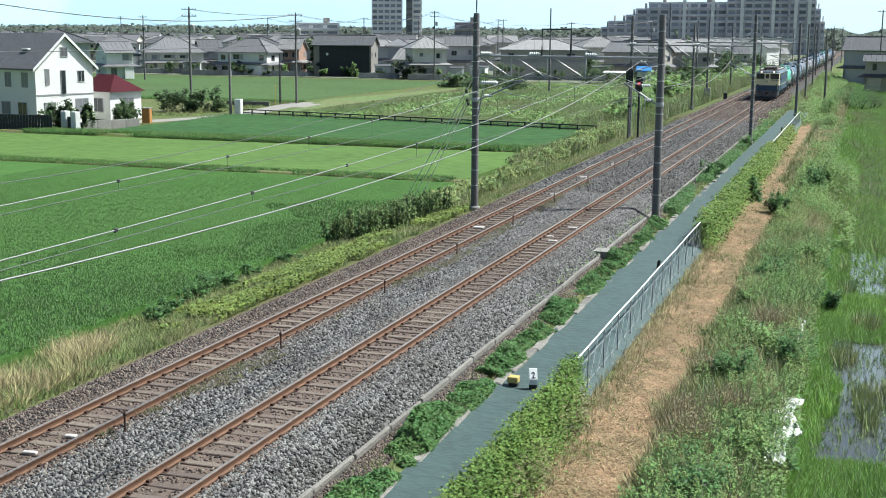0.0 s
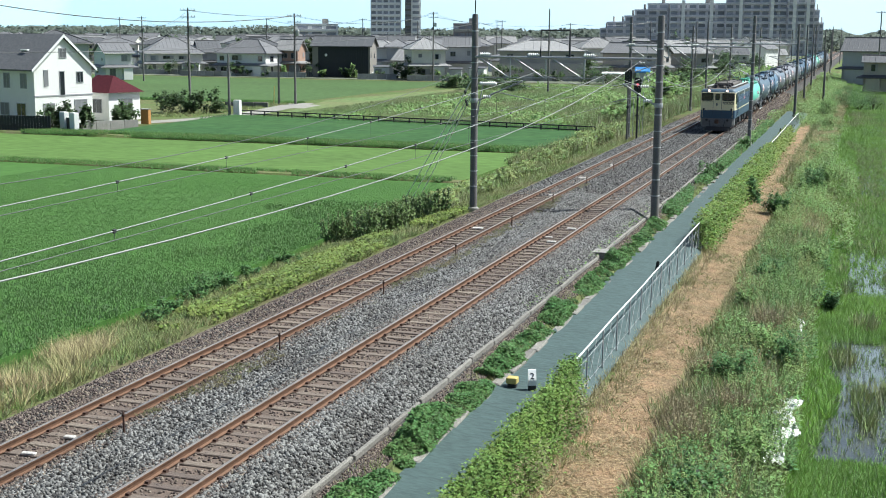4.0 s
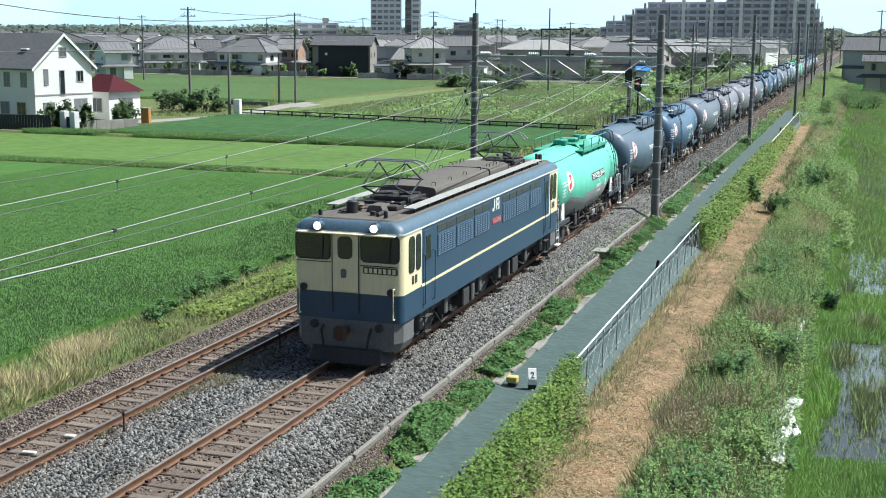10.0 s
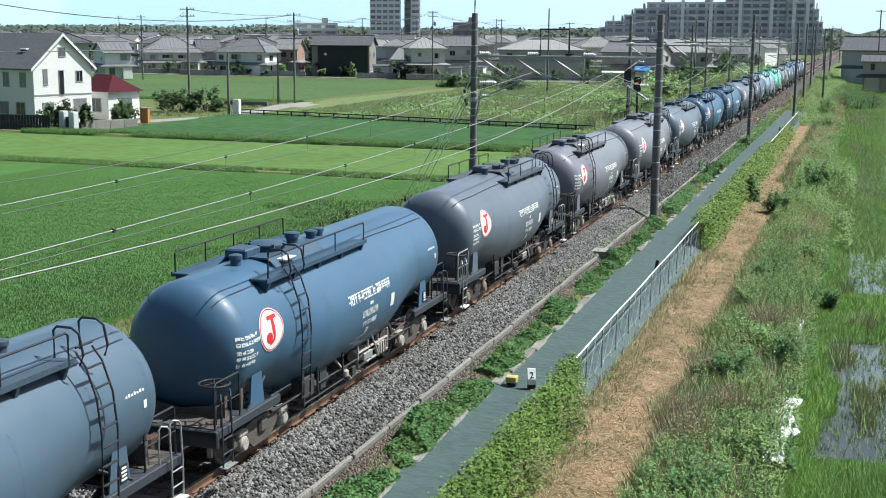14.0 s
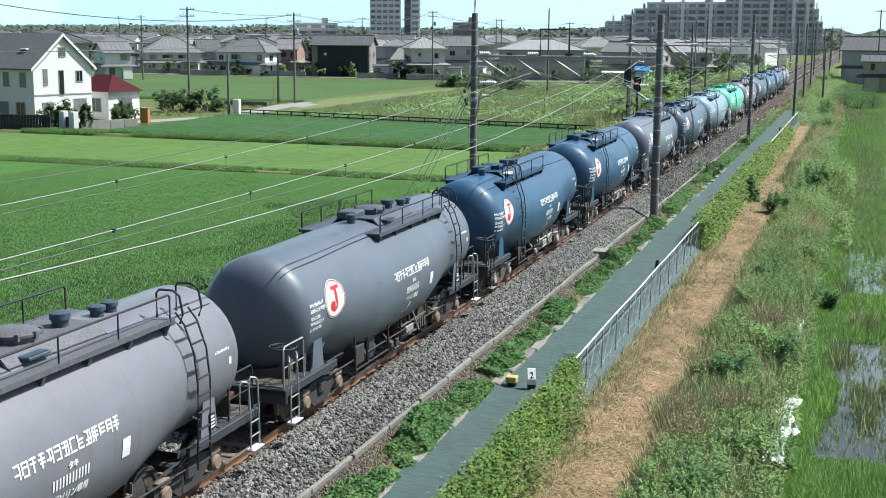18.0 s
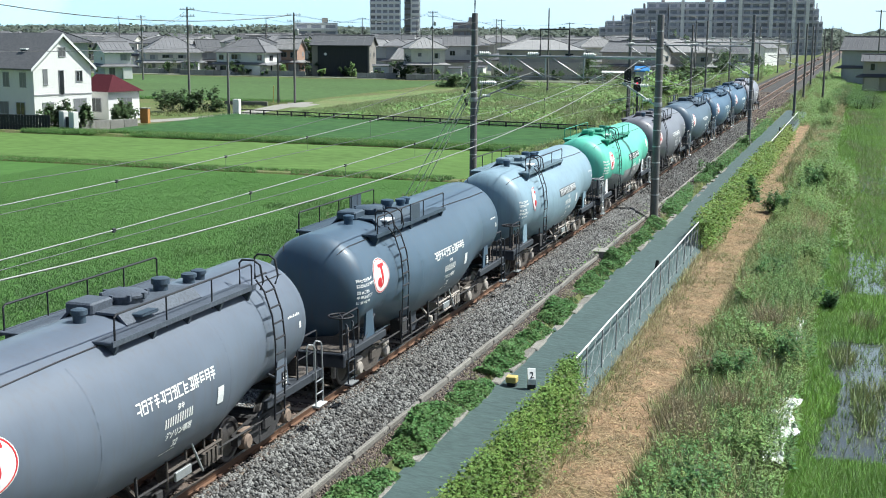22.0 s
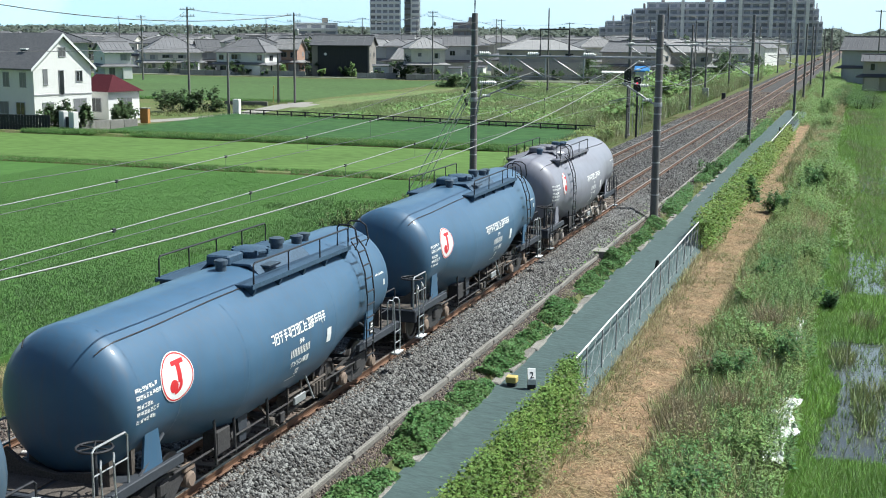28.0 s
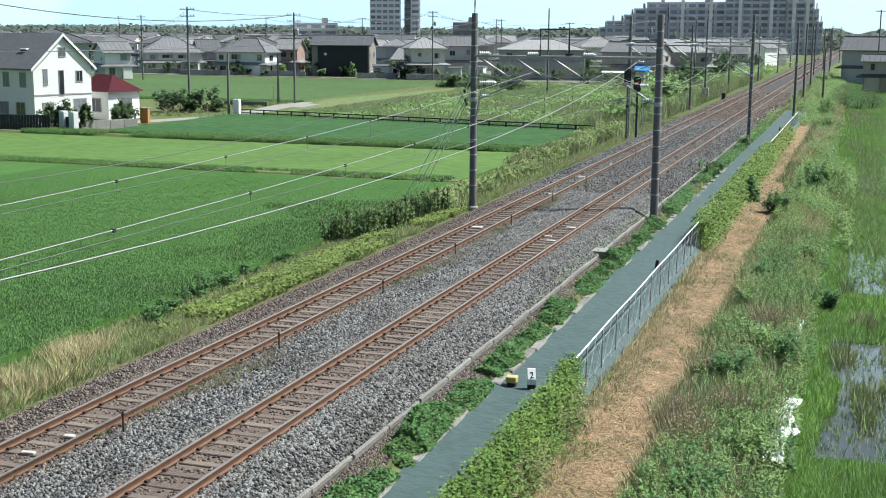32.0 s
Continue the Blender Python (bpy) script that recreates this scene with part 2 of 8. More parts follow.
class Geo:
    """Collects vertices and faces of one mesh."""

    def __init__(self):
        self.v, self.f = [], []

    def add(self, vs, fs):
        o = len(self.v)
        self.v += [tuple(p) for p in vs]
        self.f += [tuple(i + o for i in f) for f in fs]
        return self

    def box(self, cx, cy, cz, sx, sy, sz, bev=0.0, rz=0.0, rx=0.0):
        """A block about its centre, its long edges chamfered by bev."""
        hx, hy, hz = sx / 2, sy / 2, sz / 2
        b = min(bev, hx * .49, hy * .49, hz * .49)
        if b <= 0:
            vs = [(x, y, z) for z in (-hz, hz) for x, y in ((-hx, -hy), (hx, -hy), (hx, hy), (-hx, hy))]
            fs = [(3, 2, 1, 0), (4, 5, 6, 7)] + [(i, (i + 1) % 4, (i + 1) % 4 + 4, i + 4) for i in range(4)]
        else:
            vs = []
            for z, k in ((-hz, b), (-hz + b, 0), (hz - b, 0), (hz, b)):
                x, y = hx - k, hy - k
                vs += [(-x + b, -y, z), (x - b, -y, z), (x, -y + b, z), (x, y - b, z), (x - b, y, z), (-x + b, y, z), (-x, y - b, z), (-x, -y + b, z)]
            fs = [tuple(range(7, -1, -1)), tuple(range(24, 32))]
            for r in range(3):
                fs += [(r * 8 + i, r * 8 + (i + 1) % 8, r * 8 + 8 + (i + 1) % 8, r * 8 + 8 + i) for i in range(8)]
        m = Matrix.Translation((cx, cy, cz)) @ Matrix.Rotation(rz, 4, "Z") @ Matrix.Rotation(rx, 4, "X")
        return self.add([m @ Vector(p) for p in vs], fs)

    def rings(self, rings, closed=True, cap=True):
        """Skin between rings of equal count."""
        n = len(rings[0])
        vs = [p for r in rings for p in r]
        fs = []
        for i in range(len(rings) - 1):
            for j in range(n if closed else n - 1):
                k = (j + 1) % n
                fs.append((i * n + j, i * n + k, (i + 1) * n + k, (i + 1) * n + j))
        if cap and closed:
            fs += [tuple(range(n - 1, -1, -1)), tuple((len(rings) - 1) * n + j for j in range(n))]
        return self.add(vs, fs)

    def tube(self, pts, r, n=6, r2=None):
        """A round bar along a line of points."""
        pts = [Vector(p) for p in pts]
        rings = []
        for i, p in enumerate(pts):
            d = (pts[min(i + 1, len(pts) - 1)] - pts[max(i - 1, 0)]).normalized()
            a = d.cross(Vector((0, 0, 1)))
            if a.length < 1e-3:
                a = d.cross(Vector((1, 0, 0)))
            a.normalize()
            b = d.cross(a)
            rr = r if r2 is None else r + (r2 - r) * i / (len(pts) - 1)
            rings.append([p + (a * math.cos(2 * math.pi * k / n) - b * math.sin(2 * math.pi * k / n)) * rr for k in range(n)])
        return self.rings(rings)

    def lathe(self, prof, n=16, at=(0, 0, 0), axis="z"):
        """A turned solid: prof is a list of (radius, height)."""
        rings = []
        for r, h in prof:
            ring = []
            for k in range(n):
                c, s = r * math.cos(2 * math.pi * k / n), r * math.sin(2 * math.pi * k / n)
                q = {"z": (c, s, h), "x": (h, c, s), "y": (s, h, c)}[axis]
                ring.append((q[0] + at[0], q[1] + at[1], q[2] + at[2]))
            rings.append(ring)
        return self.rings(rings)

    def prism(self, poly, y0, y1):
        """A profile in x, z drawn out along y."""
        return self.rings([[(x, y0, z) for x, z in poly], [(x, y1, z) for x, z in poly]])

    def prismx(self, poly, x0, x1):
        """A profile in y, z drawn out along x."""
        return self.rings([[(x0, y, z) for y, z in poly], [(x1, y, z) for y, z in poly]])


def mesh_of(name, geo, material, smooth=False):
    me = bpy.data.meshes.new(name)
    me.from_pydata(geo.v, [], geo.f)
    for m in (material if isinstance(material, (list, tuple)) else [material]):
        me.materials.append(m)
    bm = bmesh.new()
    bm.from_mesh(me)
    bmesh.ops.recalc_face_normals(bm, faces=bm.faces)
    bm.to_mesh(me)
    bm.free()
    if smooth:
        me.polygons.foreach_set("use_smooth", [True] * len(me.polygons))
        me.set_sharp_from_angle(angle=radians(38))
    return me


def part(name, geo, material, parent, label="", smooth=False, at=None):
    """One mesh object under a thing or a part; geo may be a ready mesh."""
    me = geo if isinstance(geo, bpy.types.Mesh) else mesh_of(name, geo, material, smooth)
    ob = new(name, me)
    ob.parent = parent
    if at is not None:
        ob.location = at
    return tagged(ob, label)


def thing(name, label, category, group="", kind="", at=(0, 0, 0), rz=0.0):
    ob = new(name)
    ob.empty_display_size = 0.2
    ob.matrix_basis = pose(*at, 0, 0, rz)
    return tagged(ob, label, category, group, kind)


def solid(name, geo, material, label, category, group="", kind="", smooth=False):
    return tagged(new(name, mesh_of(name, geo, material, smooth)), label, category, group, kind)


def sheet_mesh(name, verts, per, material):
    """A fast mesh of separate faces, per vertices each, from an array of points."""
    verts = np.asarray(verts, dtype=np.float32).reshape(-1, 3)
    n = len(verts) // per
    me = bpy.data.meshes.new(name)
    me.vertices.add(len(verts))
    me.vertices.foreach_set("co", verts.ravel())
    me.loops.add(len(verts))
    me.loops.foreach_set("vertex_index", np.arange(len(verts), dtype=np.int32))
    me.polygons.add(n)
    me.polygons.foreach_set("loop_start", np.arange(n, dtype=np.int32) * per)
    me.materials.append(material)
    me.update(calc_edges=True)
    return me


RNG = np.random.default_rng(7)


def leaves(points, size, flat=0.3, spread=0.4):
    """Small pointed leaves, two triangles folded at the rib, at the given points."""
    p = np.asarray(points, dtype=float)
    n = len(p)
    d = RNG.normal(size=(n, 3))
    d[:, 2] *= flat
    d /= np.linalg.norm(d, axis=1, keepdims=True)
    up = RNG.normal(size=(n, 3)) * 0.6 + np.array([0.1, -0.2, 1.0])
    w = np.cross(d, up)
    w /= np.linalg.norm(w, axis=1, keepdims=True) + 1e-9
    s = (size * (1 + spread * RNG.uniform(-1, 1, n)))[:, None]
    quad = np.stack([p - d * s * .5, p + w * s * .38, p + d * s * .6, p - w * s * .38], 1)
    return quad.reshape(-1, 3)


def blades(points, height, width=0.03, lean=0.35, per=4, spread=0.35):
    """Tufts of grass: per blades at each point, each one tall triangle."""
    p = np.repeat(np.asarray(points, dtype=float), per, 0)
    n = len(p)
    a = RNG.uniform(0, 2 * np.pi, n)
    h = height * (1 + spread * RNG.uniform(-1, 1, n)) if np.isscalar(height) else np.repeat(height, per) * (1 + spread * RNG.uniform(-1, 1, n))
    off = RNG.normal(size=(n, 3)) * height * 0.15 if np.isscalar(height) else RNG.normal(size=(n, 3)) * 0.08
    off[:, 2] = 0
    base = p + off
    side = np.stack([np.cos(a), np.sin(a), np.zeros(n)], 1) * (width / 2)
    tip = base + np.stack([RNG.normal(size=n) * lean * h, RNG.normal(size=n) * lean * h, h], 1)
    return np.stack([base - side, base + side, tip], 1).reshape(-1, 3)


def ground_z(x):
    """Height of the land across the line."""
    return float(np.interp(x, GX, GZ))


GX = [-400, -11.5, -10.2, -7.2, -6.4, 2.6, 3.1, 5.0, 5.5, 7.2, 9.0, 10.2, 11.5, 13.5, 400]
GZ = [-1.6, -1.6, -1.45, -0.85, -0.75, -0.75, -0.86, -0.95, -1.3, -1.42, -1.5, -1.75, -2.0, -2.0, -2.0]


def on_ground(xy):
    xy = np.asarray(xy, dtype=float)
    return np.column_stack([xy, np.interp(xy[:, 0], GX, GZ)])


def area(x0, x1, y0, y1, n):
    return np.column_stack([RNG.uniform(x0, x1, n), RNG.uniform(y0, y1, n)])


def stuff(name, verts, per, material, label, category):
    return tagged(new(name, sheet_mesh(name, verts, per, material)), label, category, kind="stuff")

# ---- glowing shell coloured as pale summer haze low in the sky, far beyond everything ----
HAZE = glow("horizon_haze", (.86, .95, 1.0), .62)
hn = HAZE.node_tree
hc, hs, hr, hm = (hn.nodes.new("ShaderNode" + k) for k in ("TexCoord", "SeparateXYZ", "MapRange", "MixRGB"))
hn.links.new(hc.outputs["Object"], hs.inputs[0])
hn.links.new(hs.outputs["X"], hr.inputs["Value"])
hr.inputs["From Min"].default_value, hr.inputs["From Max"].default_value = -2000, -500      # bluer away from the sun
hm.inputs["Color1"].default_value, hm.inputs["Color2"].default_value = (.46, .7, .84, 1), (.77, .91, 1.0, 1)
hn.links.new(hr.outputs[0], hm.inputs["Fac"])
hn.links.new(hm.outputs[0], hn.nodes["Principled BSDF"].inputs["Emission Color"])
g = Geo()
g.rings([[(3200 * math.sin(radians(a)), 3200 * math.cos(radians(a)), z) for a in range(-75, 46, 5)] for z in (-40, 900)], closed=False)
solid("sky_backdrop", g, HAZE, "glowing backdrop coloured as pale hazy summer sky", "sky", kind="structure")

# ---- ground and line ----
TRACK = -3.463          # centre of the far track; the near one is at 0
GAUGE = 1.132           # between the rail heads' middles
rows_y = [-60, -20, 0, 10, 20, 30, 40, 55, 70, 90, 120, 160, 220, 320, 500, 900, 1600, 3500]
g = Geo()
gx = [-3500, -1200] + GX[1:-1] + [60, 400, 3500]
gz = [-1.6, -1.6] + GZ[1:-1] + [-2.0, -2.0, -2.0]
g.rings([[(x, y, z) for x, z in zip(gx, gz)] for y in rows_y], closed=False)
solid("ground", g, M_GROUND, "open flat grassy land beside the railway line", "ground", kind="structure")


def strip(name, x0, x1, y0, y1, dz, material, label, category, nx=6, ny=40, rough=0.02):
    """A sheet of land laid on the ground between two lines, its surface uneven."""
    gg = Geo()
    xs, ys = np.linspace(x0, x1, nx), np.linspace(y0, y1, ny)
    gg.rings([[(x, y, ground_z(x) + dz + rough * noise.noise((x * 1.3, y * 1.3, 0))) for x in xs] for y in ys], closed=False)
    return solid(name, gg, material, label, category, kind="structure", smooth=True)


BX = [-6.5, -5.3, -4.95, -4.16, -4.1, -2.82, -2.76, -2.0, -1.73, -1.4, -0.7, -0.64, 0.64, 0.7, 1.45, 2.05, 2.12, 2.65]
BZ = [-0.78, -0.22, -0.14, -0.137, -0.2, -0.2, -0.137, -0.16, -0.21, -0.16, -0.137, -0.2, -0.2, -0.137, -0.16, -0.6, -0.64, -0.76]


# ballast bed with its hump between the tracks and shoulders
def ballast_z(x):
    return float(np.interp(x, BX, BZ))


g = Geo()
bx = sorted(BX + list(np.linspace(-6.2, 1.9, 24)) + [2.3, 2.5])
g.rings([[(x, y, ballast_z(x) + 0.015 * noise.noise((x * 2, y * 2, 3))) for x in bx] for y in np.linspace(5, 130, 260)], closed=False)
g.rings([[(x, y, ballast_z(x)) for x in bx] for y in np.linspace(130, 700, 20)], closed=False)
g.rings([[(x, y, ballast_z(x)) for x in bx] for y in (-60, -20, 5)], closed=False)
solid("ballast_bed", g, M_BALLAST, "dark bed of crushed stone under the two tracks, gap shade in its colour", "ballast", kind="structure", smooth=True)
for cx in (0, TRACK):
    g = Geo()
    g.rings([[(cx + x, y, -0.185 + 0.02 * noise.noise((x * 2, y * 2, 9))) for x in np.linspace(-0.66, 0.66, 8)] for y in np.linspace(5, 700, 420)], closed=False)
    solid("track_ballast", g, M_BALLAST_RUST, "rust-stained crushed stone between the rails", "ballast", kind="structure", smooth=True)

SLEEPER_Y = [6 + 0.62 * i for i in range(700)]


def railway_track(cx, label):
    tr = thing("railway_track", label, "railway track", "tracks", "structure", (cx, 0, 0))
    web = [(-.062, -.15), (.062, -.15), (.062, -.138), (.012, -.12), (.012, -.045), (.034, -.035), (.034, -.004), (-.034, -.004), (-.034, -.035), (-.012, -.045), (-.012, -.12), (-.062, -.138)]
    for sx in (-GAUGE / 2, GAUGE / 2):
        rail = part("rail", Geo().prism([(sx + x, z) for x, z in web], -40, 800), M_RAIL, tr, "rusty brown steel rail")
        part("rail_head", Geo().prism([(sx + x, z) for x, z in [(-.034, -.006), (.034, -.006), (.034, -.001), (.026, .003), (-.026, .003), (-.034, -.001)]], -40, 800), M_RAILTOP, rail, "worn shiny running surface")
    me = mesh_of("sleeper", Geo().box(0, 0, 0, 2.1, 0.2, 0.14, 0.015), M_SLEEPER)
    for y in SLEEPER_Y[:300]:
        o = part("sleeper", me, None, tr, at=(random.uniform(-.03, .03), y + random.uniform(-.02, .02), -0.222 + random.uniform(-.012, .008)))
        o.rotation_euler.z = random.uniform(-.02, .02)
    g = Geo()
    for y in SLEEPER_Y[300:]:
        g.box(0, y, -0.222, 2.1, 0.2, 0.14)
    tagged(part("far_sleepers", g, M_SLEEPER, tr), kind="stuff")
    g = Geo()
    for y in SLEEPER_Y[:260]:
        for sx in (-GAUGE / 2, GAUGE / 2):
            for side in (-1, 1):
                g.box(sx + side * .1, y + side * .03, -0.125, .07, .09, .05)
            g.box(sx, y, -.149, .3, .16, .012)
    tagged(part("rail_fastenings", g, M_RUST, tr, "dark rusty spikes and tie plates"), kind="stuff")
    return tr


near_track = railway_track(0, "straight rusty track on wooden sleepers carrying the train")
far_track = railway_track(TRACK, "straight empty rusty track on wooden sleepers")

# paddies, fields, banks
def field(name, poly, z, material, label, category="paddy field"):
    gg = Geo().add([(x, y, z) for x, y in poly], [tuple(range(len(poly)))])
    return solid(name, gg, material, label, category, kind="structure")


def canopy(poly, z, material, label):
    """A paddy as a body of plants: its top and its sides."""
    gg = Geo().rings([[(x, y, -1.62) for x, y in poly], [(x, y, z) for x, y in poly]])
    return solid("paddy", gg, material, label, "paddy field", kind="structure")


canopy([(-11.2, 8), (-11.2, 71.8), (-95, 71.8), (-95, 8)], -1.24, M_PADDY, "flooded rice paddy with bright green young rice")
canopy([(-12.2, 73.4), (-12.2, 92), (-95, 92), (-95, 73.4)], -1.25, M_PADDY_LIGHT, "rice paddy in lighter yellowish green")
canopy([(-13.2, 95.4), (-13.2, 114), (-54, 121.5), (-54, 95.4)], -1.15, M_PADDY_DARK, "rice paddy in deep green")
field("fallow_field", [(-13, 118), (-13, 226), (-52, 226), (-60, 160), (-52, 126)], -1.57, M_FIELD, "fallow field of yellowed tall grass", "field")
field("town_ground", [(-16, 232), (-16, 640), (-620, 640), (-230, 232)], -1.52, mat("town_ground", (.16, .155, .13), .95, var=.4, scale=.05, fine=.6, bump=.2, tint=(.10, .13, .06)), "bare and grassy plots among the houses", "ground")
# Meadow green is dulled with extra blue to imitate haze.
field("meadow", [(-62, 152), (-62, 228), (-190, 228), (-160, 152)], -1.575, mat("meadow_green", (.078, .13, .047), .9, var=.3, scale=.08, fine=2, bump=.6, tint=(.07, .11, .042), stretch=(.4, 1, 1), spec=.1), "green rice field before the houses", "field")
strip("verge", -10.6, -6.35, 5, 140, 0.03, M_VERGE, "rough grassy bank beside the ballast", "verge", 10, 120, 0.12)
strip("weed_control_sheet", 3.02, 5.3, 8, 150, 0.05, M_SHEET, "dark green weed-control sheeting pegged to the ground", "ground sheet", 9, 160, 0.03)
strip("footpath", 5.45, 7.7, 8, 130, 0.05, M_PATH, "narrow path of trampled dry straw", "path", 8, 120, 0.05)
g = Geo().rings([[(c - w, y, -1.36 + .05 * noise.noise((c - w, y, 0))), (c, y, -1.3), (c + w, y, -1.42)] for y, c, w in [(128, 6.3, .9), (140, 5.6, .8), (157, 5.0, .7), (180, 4.6, .7), (240, 3.6, .6)]], closed=False)
solid("far_footpath", g, M_PATH, "far stretch of the trampled dry path", "path", kind="structure")
for yb, x1 in ((72.6, -12), (93.7, -13)):
    g = Geo().prismx([(yb - .9, -1.5), (yb - .5, -1.16), (yb + .5, -1.16), (yb + .9, -1.5)], -95, x1)
    solid("paddy_bund", g, M_BUND, "low earthen bank between the paddies", "bund", kind="structure")
field("water", [(10.3, 15), (10.6, 170), (60, 170), (60, 15)], -1.78, M_WATER, "shallow still water of a flooded marsh", "water")


# ---- masts and overhead line ----
BEAM_Z = 6.7


def concrete_mast(x, y, h, r, label, zb=-0.7, bands=True):
    t = thing("catenary_mast", label, "mast", "line masts", at=(x, y, zb))
    part("pole", Geo().lathe([(r, 0), (r * .97, h * .3), (r * .82, h - .06), (r * .76, h), (0.01, h + .01)], 16), M_MAST, t, smooth=True)
    part("foundation", Geo().lathe([(r * 1.5, -.3), (r * 1.5, .12), (r * 1.3, .16)], 16), M_CONC, t, "rough concrete footing")
    if bands:
        z = 1.2
        bm = mesh_of("band", Geo().lathe([(r * 1.04, -.025), (r * 1.06, -.02), (r * 1.06, .02), (r * 1.04, .025)], 16), M_GALV)
        while z < h - .5:
            part("band", bm, None, t, at=(0, 0, z)).scale = (1 - .17 * z / h, 1 - .17 * z / h, 1)
            z += .75
    return t


MASTS = [(-6.55, 57.6, 9.5, .18), (2.42, 57.3, 9.45, .19), (2.85, 101.5, 10.1, .15), (-7.5, 104.8, 10, .15), (4.3, 139.8, 9.8, .15),
         (-8.0, 148, 9.6, .14), (-9.3, 173, 10.3, .14), (3.4, 180, 10, .14), (-9.3, 204, 10.0, .14), (2.6, 222, 10, .14), (-8.0, 245, 10, .14), (1.5, 262, 10.5, .14), (1.8, 310, 10, .14), (3.2, 312, 10, .14), (2.2, 360, 11, .14), (-8, 300, 10, .14), (-8, 350, 10, .14), (3.4, 410, 11, .14)]
masts = [concrete_mast(x, y, h, r, "tall grey concrete line mast with steel bands", bands=y < 110) for x, y, h, r in MASTS]

# ---- the train ----
SPEED, LOCO_Y0, PITCH_M = 12.9, 155.5, 13.6
WAGON_Y0 = 19.56 - 13.6 + 12.9 * 13 - 2.35   # base of the first wagon at the start
TRAIN = []
P_BLUE = mat("loco_blue", (0.024, 0.062, 0.11), 0.4, var=0.12, scale=2, fine=30, bump=0.02, streak=0.15)
P_CREAM = mat("loco_cream", (0.78, 0.69, 0.44), 0.4, var=0.1, scale=2, fine=30, bump=0.02, streak=0.12)
P_FADED = mat("loco_faded_blue", (0.075, 0.13, 0.18), 0.5, var=0.2, scale=1.5, fine=12, bump=0.02, streak=0.3)
P_DUST = mat("bogie_dust", (0.1, 0.083, 0.07), 0.85, 0.1, var=0.4, scale=4, fine=30, bump=0.2)
P_ROOF = mat("loco_roof", (0.115, 0.102, 0.088), 0.85, var=0.3, scale=1.5, fine=20, bump=0.1)
P_UNDER = mat("underframe_grime", (0.045, 0.042, 0.042), 0.85, 0.1, var=0.4, scale=4, fine=30, bump=0.2)
P_SKIRT = mat("skirt_grey", (0.14, 0.14, 0.14), 0.7, var=0.3, scale=3, fine=30, bump=0.05, streak=0.3)
P_WHITE = mat("white_paint", (0.78, 0.78, 0.76), 0.5, var=0.08, scale=3, bump=0.0)
P_RED = mat("red_paint", (0.55, 0.02, 0.025), 0.5, var=0.1, scale=3, bump=0.0)
P_WHEEL = mat("wheel_steel", (0.13, 0.12, 0.115), 0.5, 0.6, var=0.3, bump=0.05)
P_BRAKE = mat("brake_dust_brown", (0.22, 0.16, 0.12), 0.85, var=0.3, scale=5, bump=0.1)


def wheelset_mesh(rad):
    gg = Geo()
    for s in (-1, 1):
        x = s * .52
        gg.lathe([(.08, x + s * .09), (.11, x + s * .085), (rad * .76, x + s * .03), (rad * .8, x + s * .07), (rad - .02, x + s * .075), (rad, x + s * .06), (rad + .01, x - s * .03), (rad + .03, x - s * .05), (rad * .8, x - s * .06), (.1, x - s * .05)], 28, axis="x")
    gg.lathe([(.075, -.6), (.075, .6)], 10, axis="x")
    return mesh_of("wheelset", gg, P_WHEEL, True)


WHEEL_S, WHEEL_L = wheelset_mesh(.43), wheelset_mesh(.56)

# -- tank wagon --
def dished(y0, depth, r, flip):
    """A dished tank end: a flat crown turning into a round knuckle."""
    out = [(depth * u, r * (1 - (1 - u) ** 2.25) ** (1 / 2.25)) for u in (.0015, .02, .06, .13, .22, .33, .46, .6, .76, .9, 1.0)]
    return [(y0 + y, q) for y, q in out] if not flip else [(y0 - y, q) for y, q in out][::-1]


TANK = dished(.8, .64, 1.215, False) + [(2.5, 1.215), (2.7, 1.225), (4.4, 1.415), (4.7, 1.43), (8.2, 1.43), (8.5, 1.415), (10.2, 1.225), (10.4, 1.215)] + dished(12.34, .62, 1.215, True)
TANK_TOP = 3.46


def tank_r(y):
    return float(np.interp(y, [p[0] for p in TANK], [p[1] for p in TANK]))


def tank_c(y):
    return TANK_TOP - max(tank_r(y), 1.215)


def on_tank(y, z, out=0.008):
    r, c = tank_r(y), tank_c(y)
    return (math.sqrt(max(.01, r * r - (z - c) ** 2)) + out, y, z)


def patch(gg, y0, y1, z0, z1, out=0.008, shear=0.0):
    """A small painted bar that follows the shell."""
    vs = [on_tank(y + shear * i, z, out) for i, z in enumerate(np.linspace(z0, z1, 3)) for y in (y0, y1)]
    gg.add(vs, [(0, 1, 3, 2), (2, 3, 5, 4)])


def disc(gg, y, z, ry, rz_, out, a0=0.0, a1=2 * math.pi, n=32, inner=0.0):
    rs = np.linspace(inner, 1, 4)
    ang = [a0 + (a1 - a0) * i / n for i in range(n + 1)]
    vs = [on_tank(y + ry * r * math.cos(a), z + rz_ * r * math.sin(a), out) for r in rs for a in ang]
    m = n + 1
    gg.add(vs, [(i * m + j, i * m + j + 1, (i + 1) * m + j + 1, (i + 1) * m + j) for i in range(3) for j in range(n)])


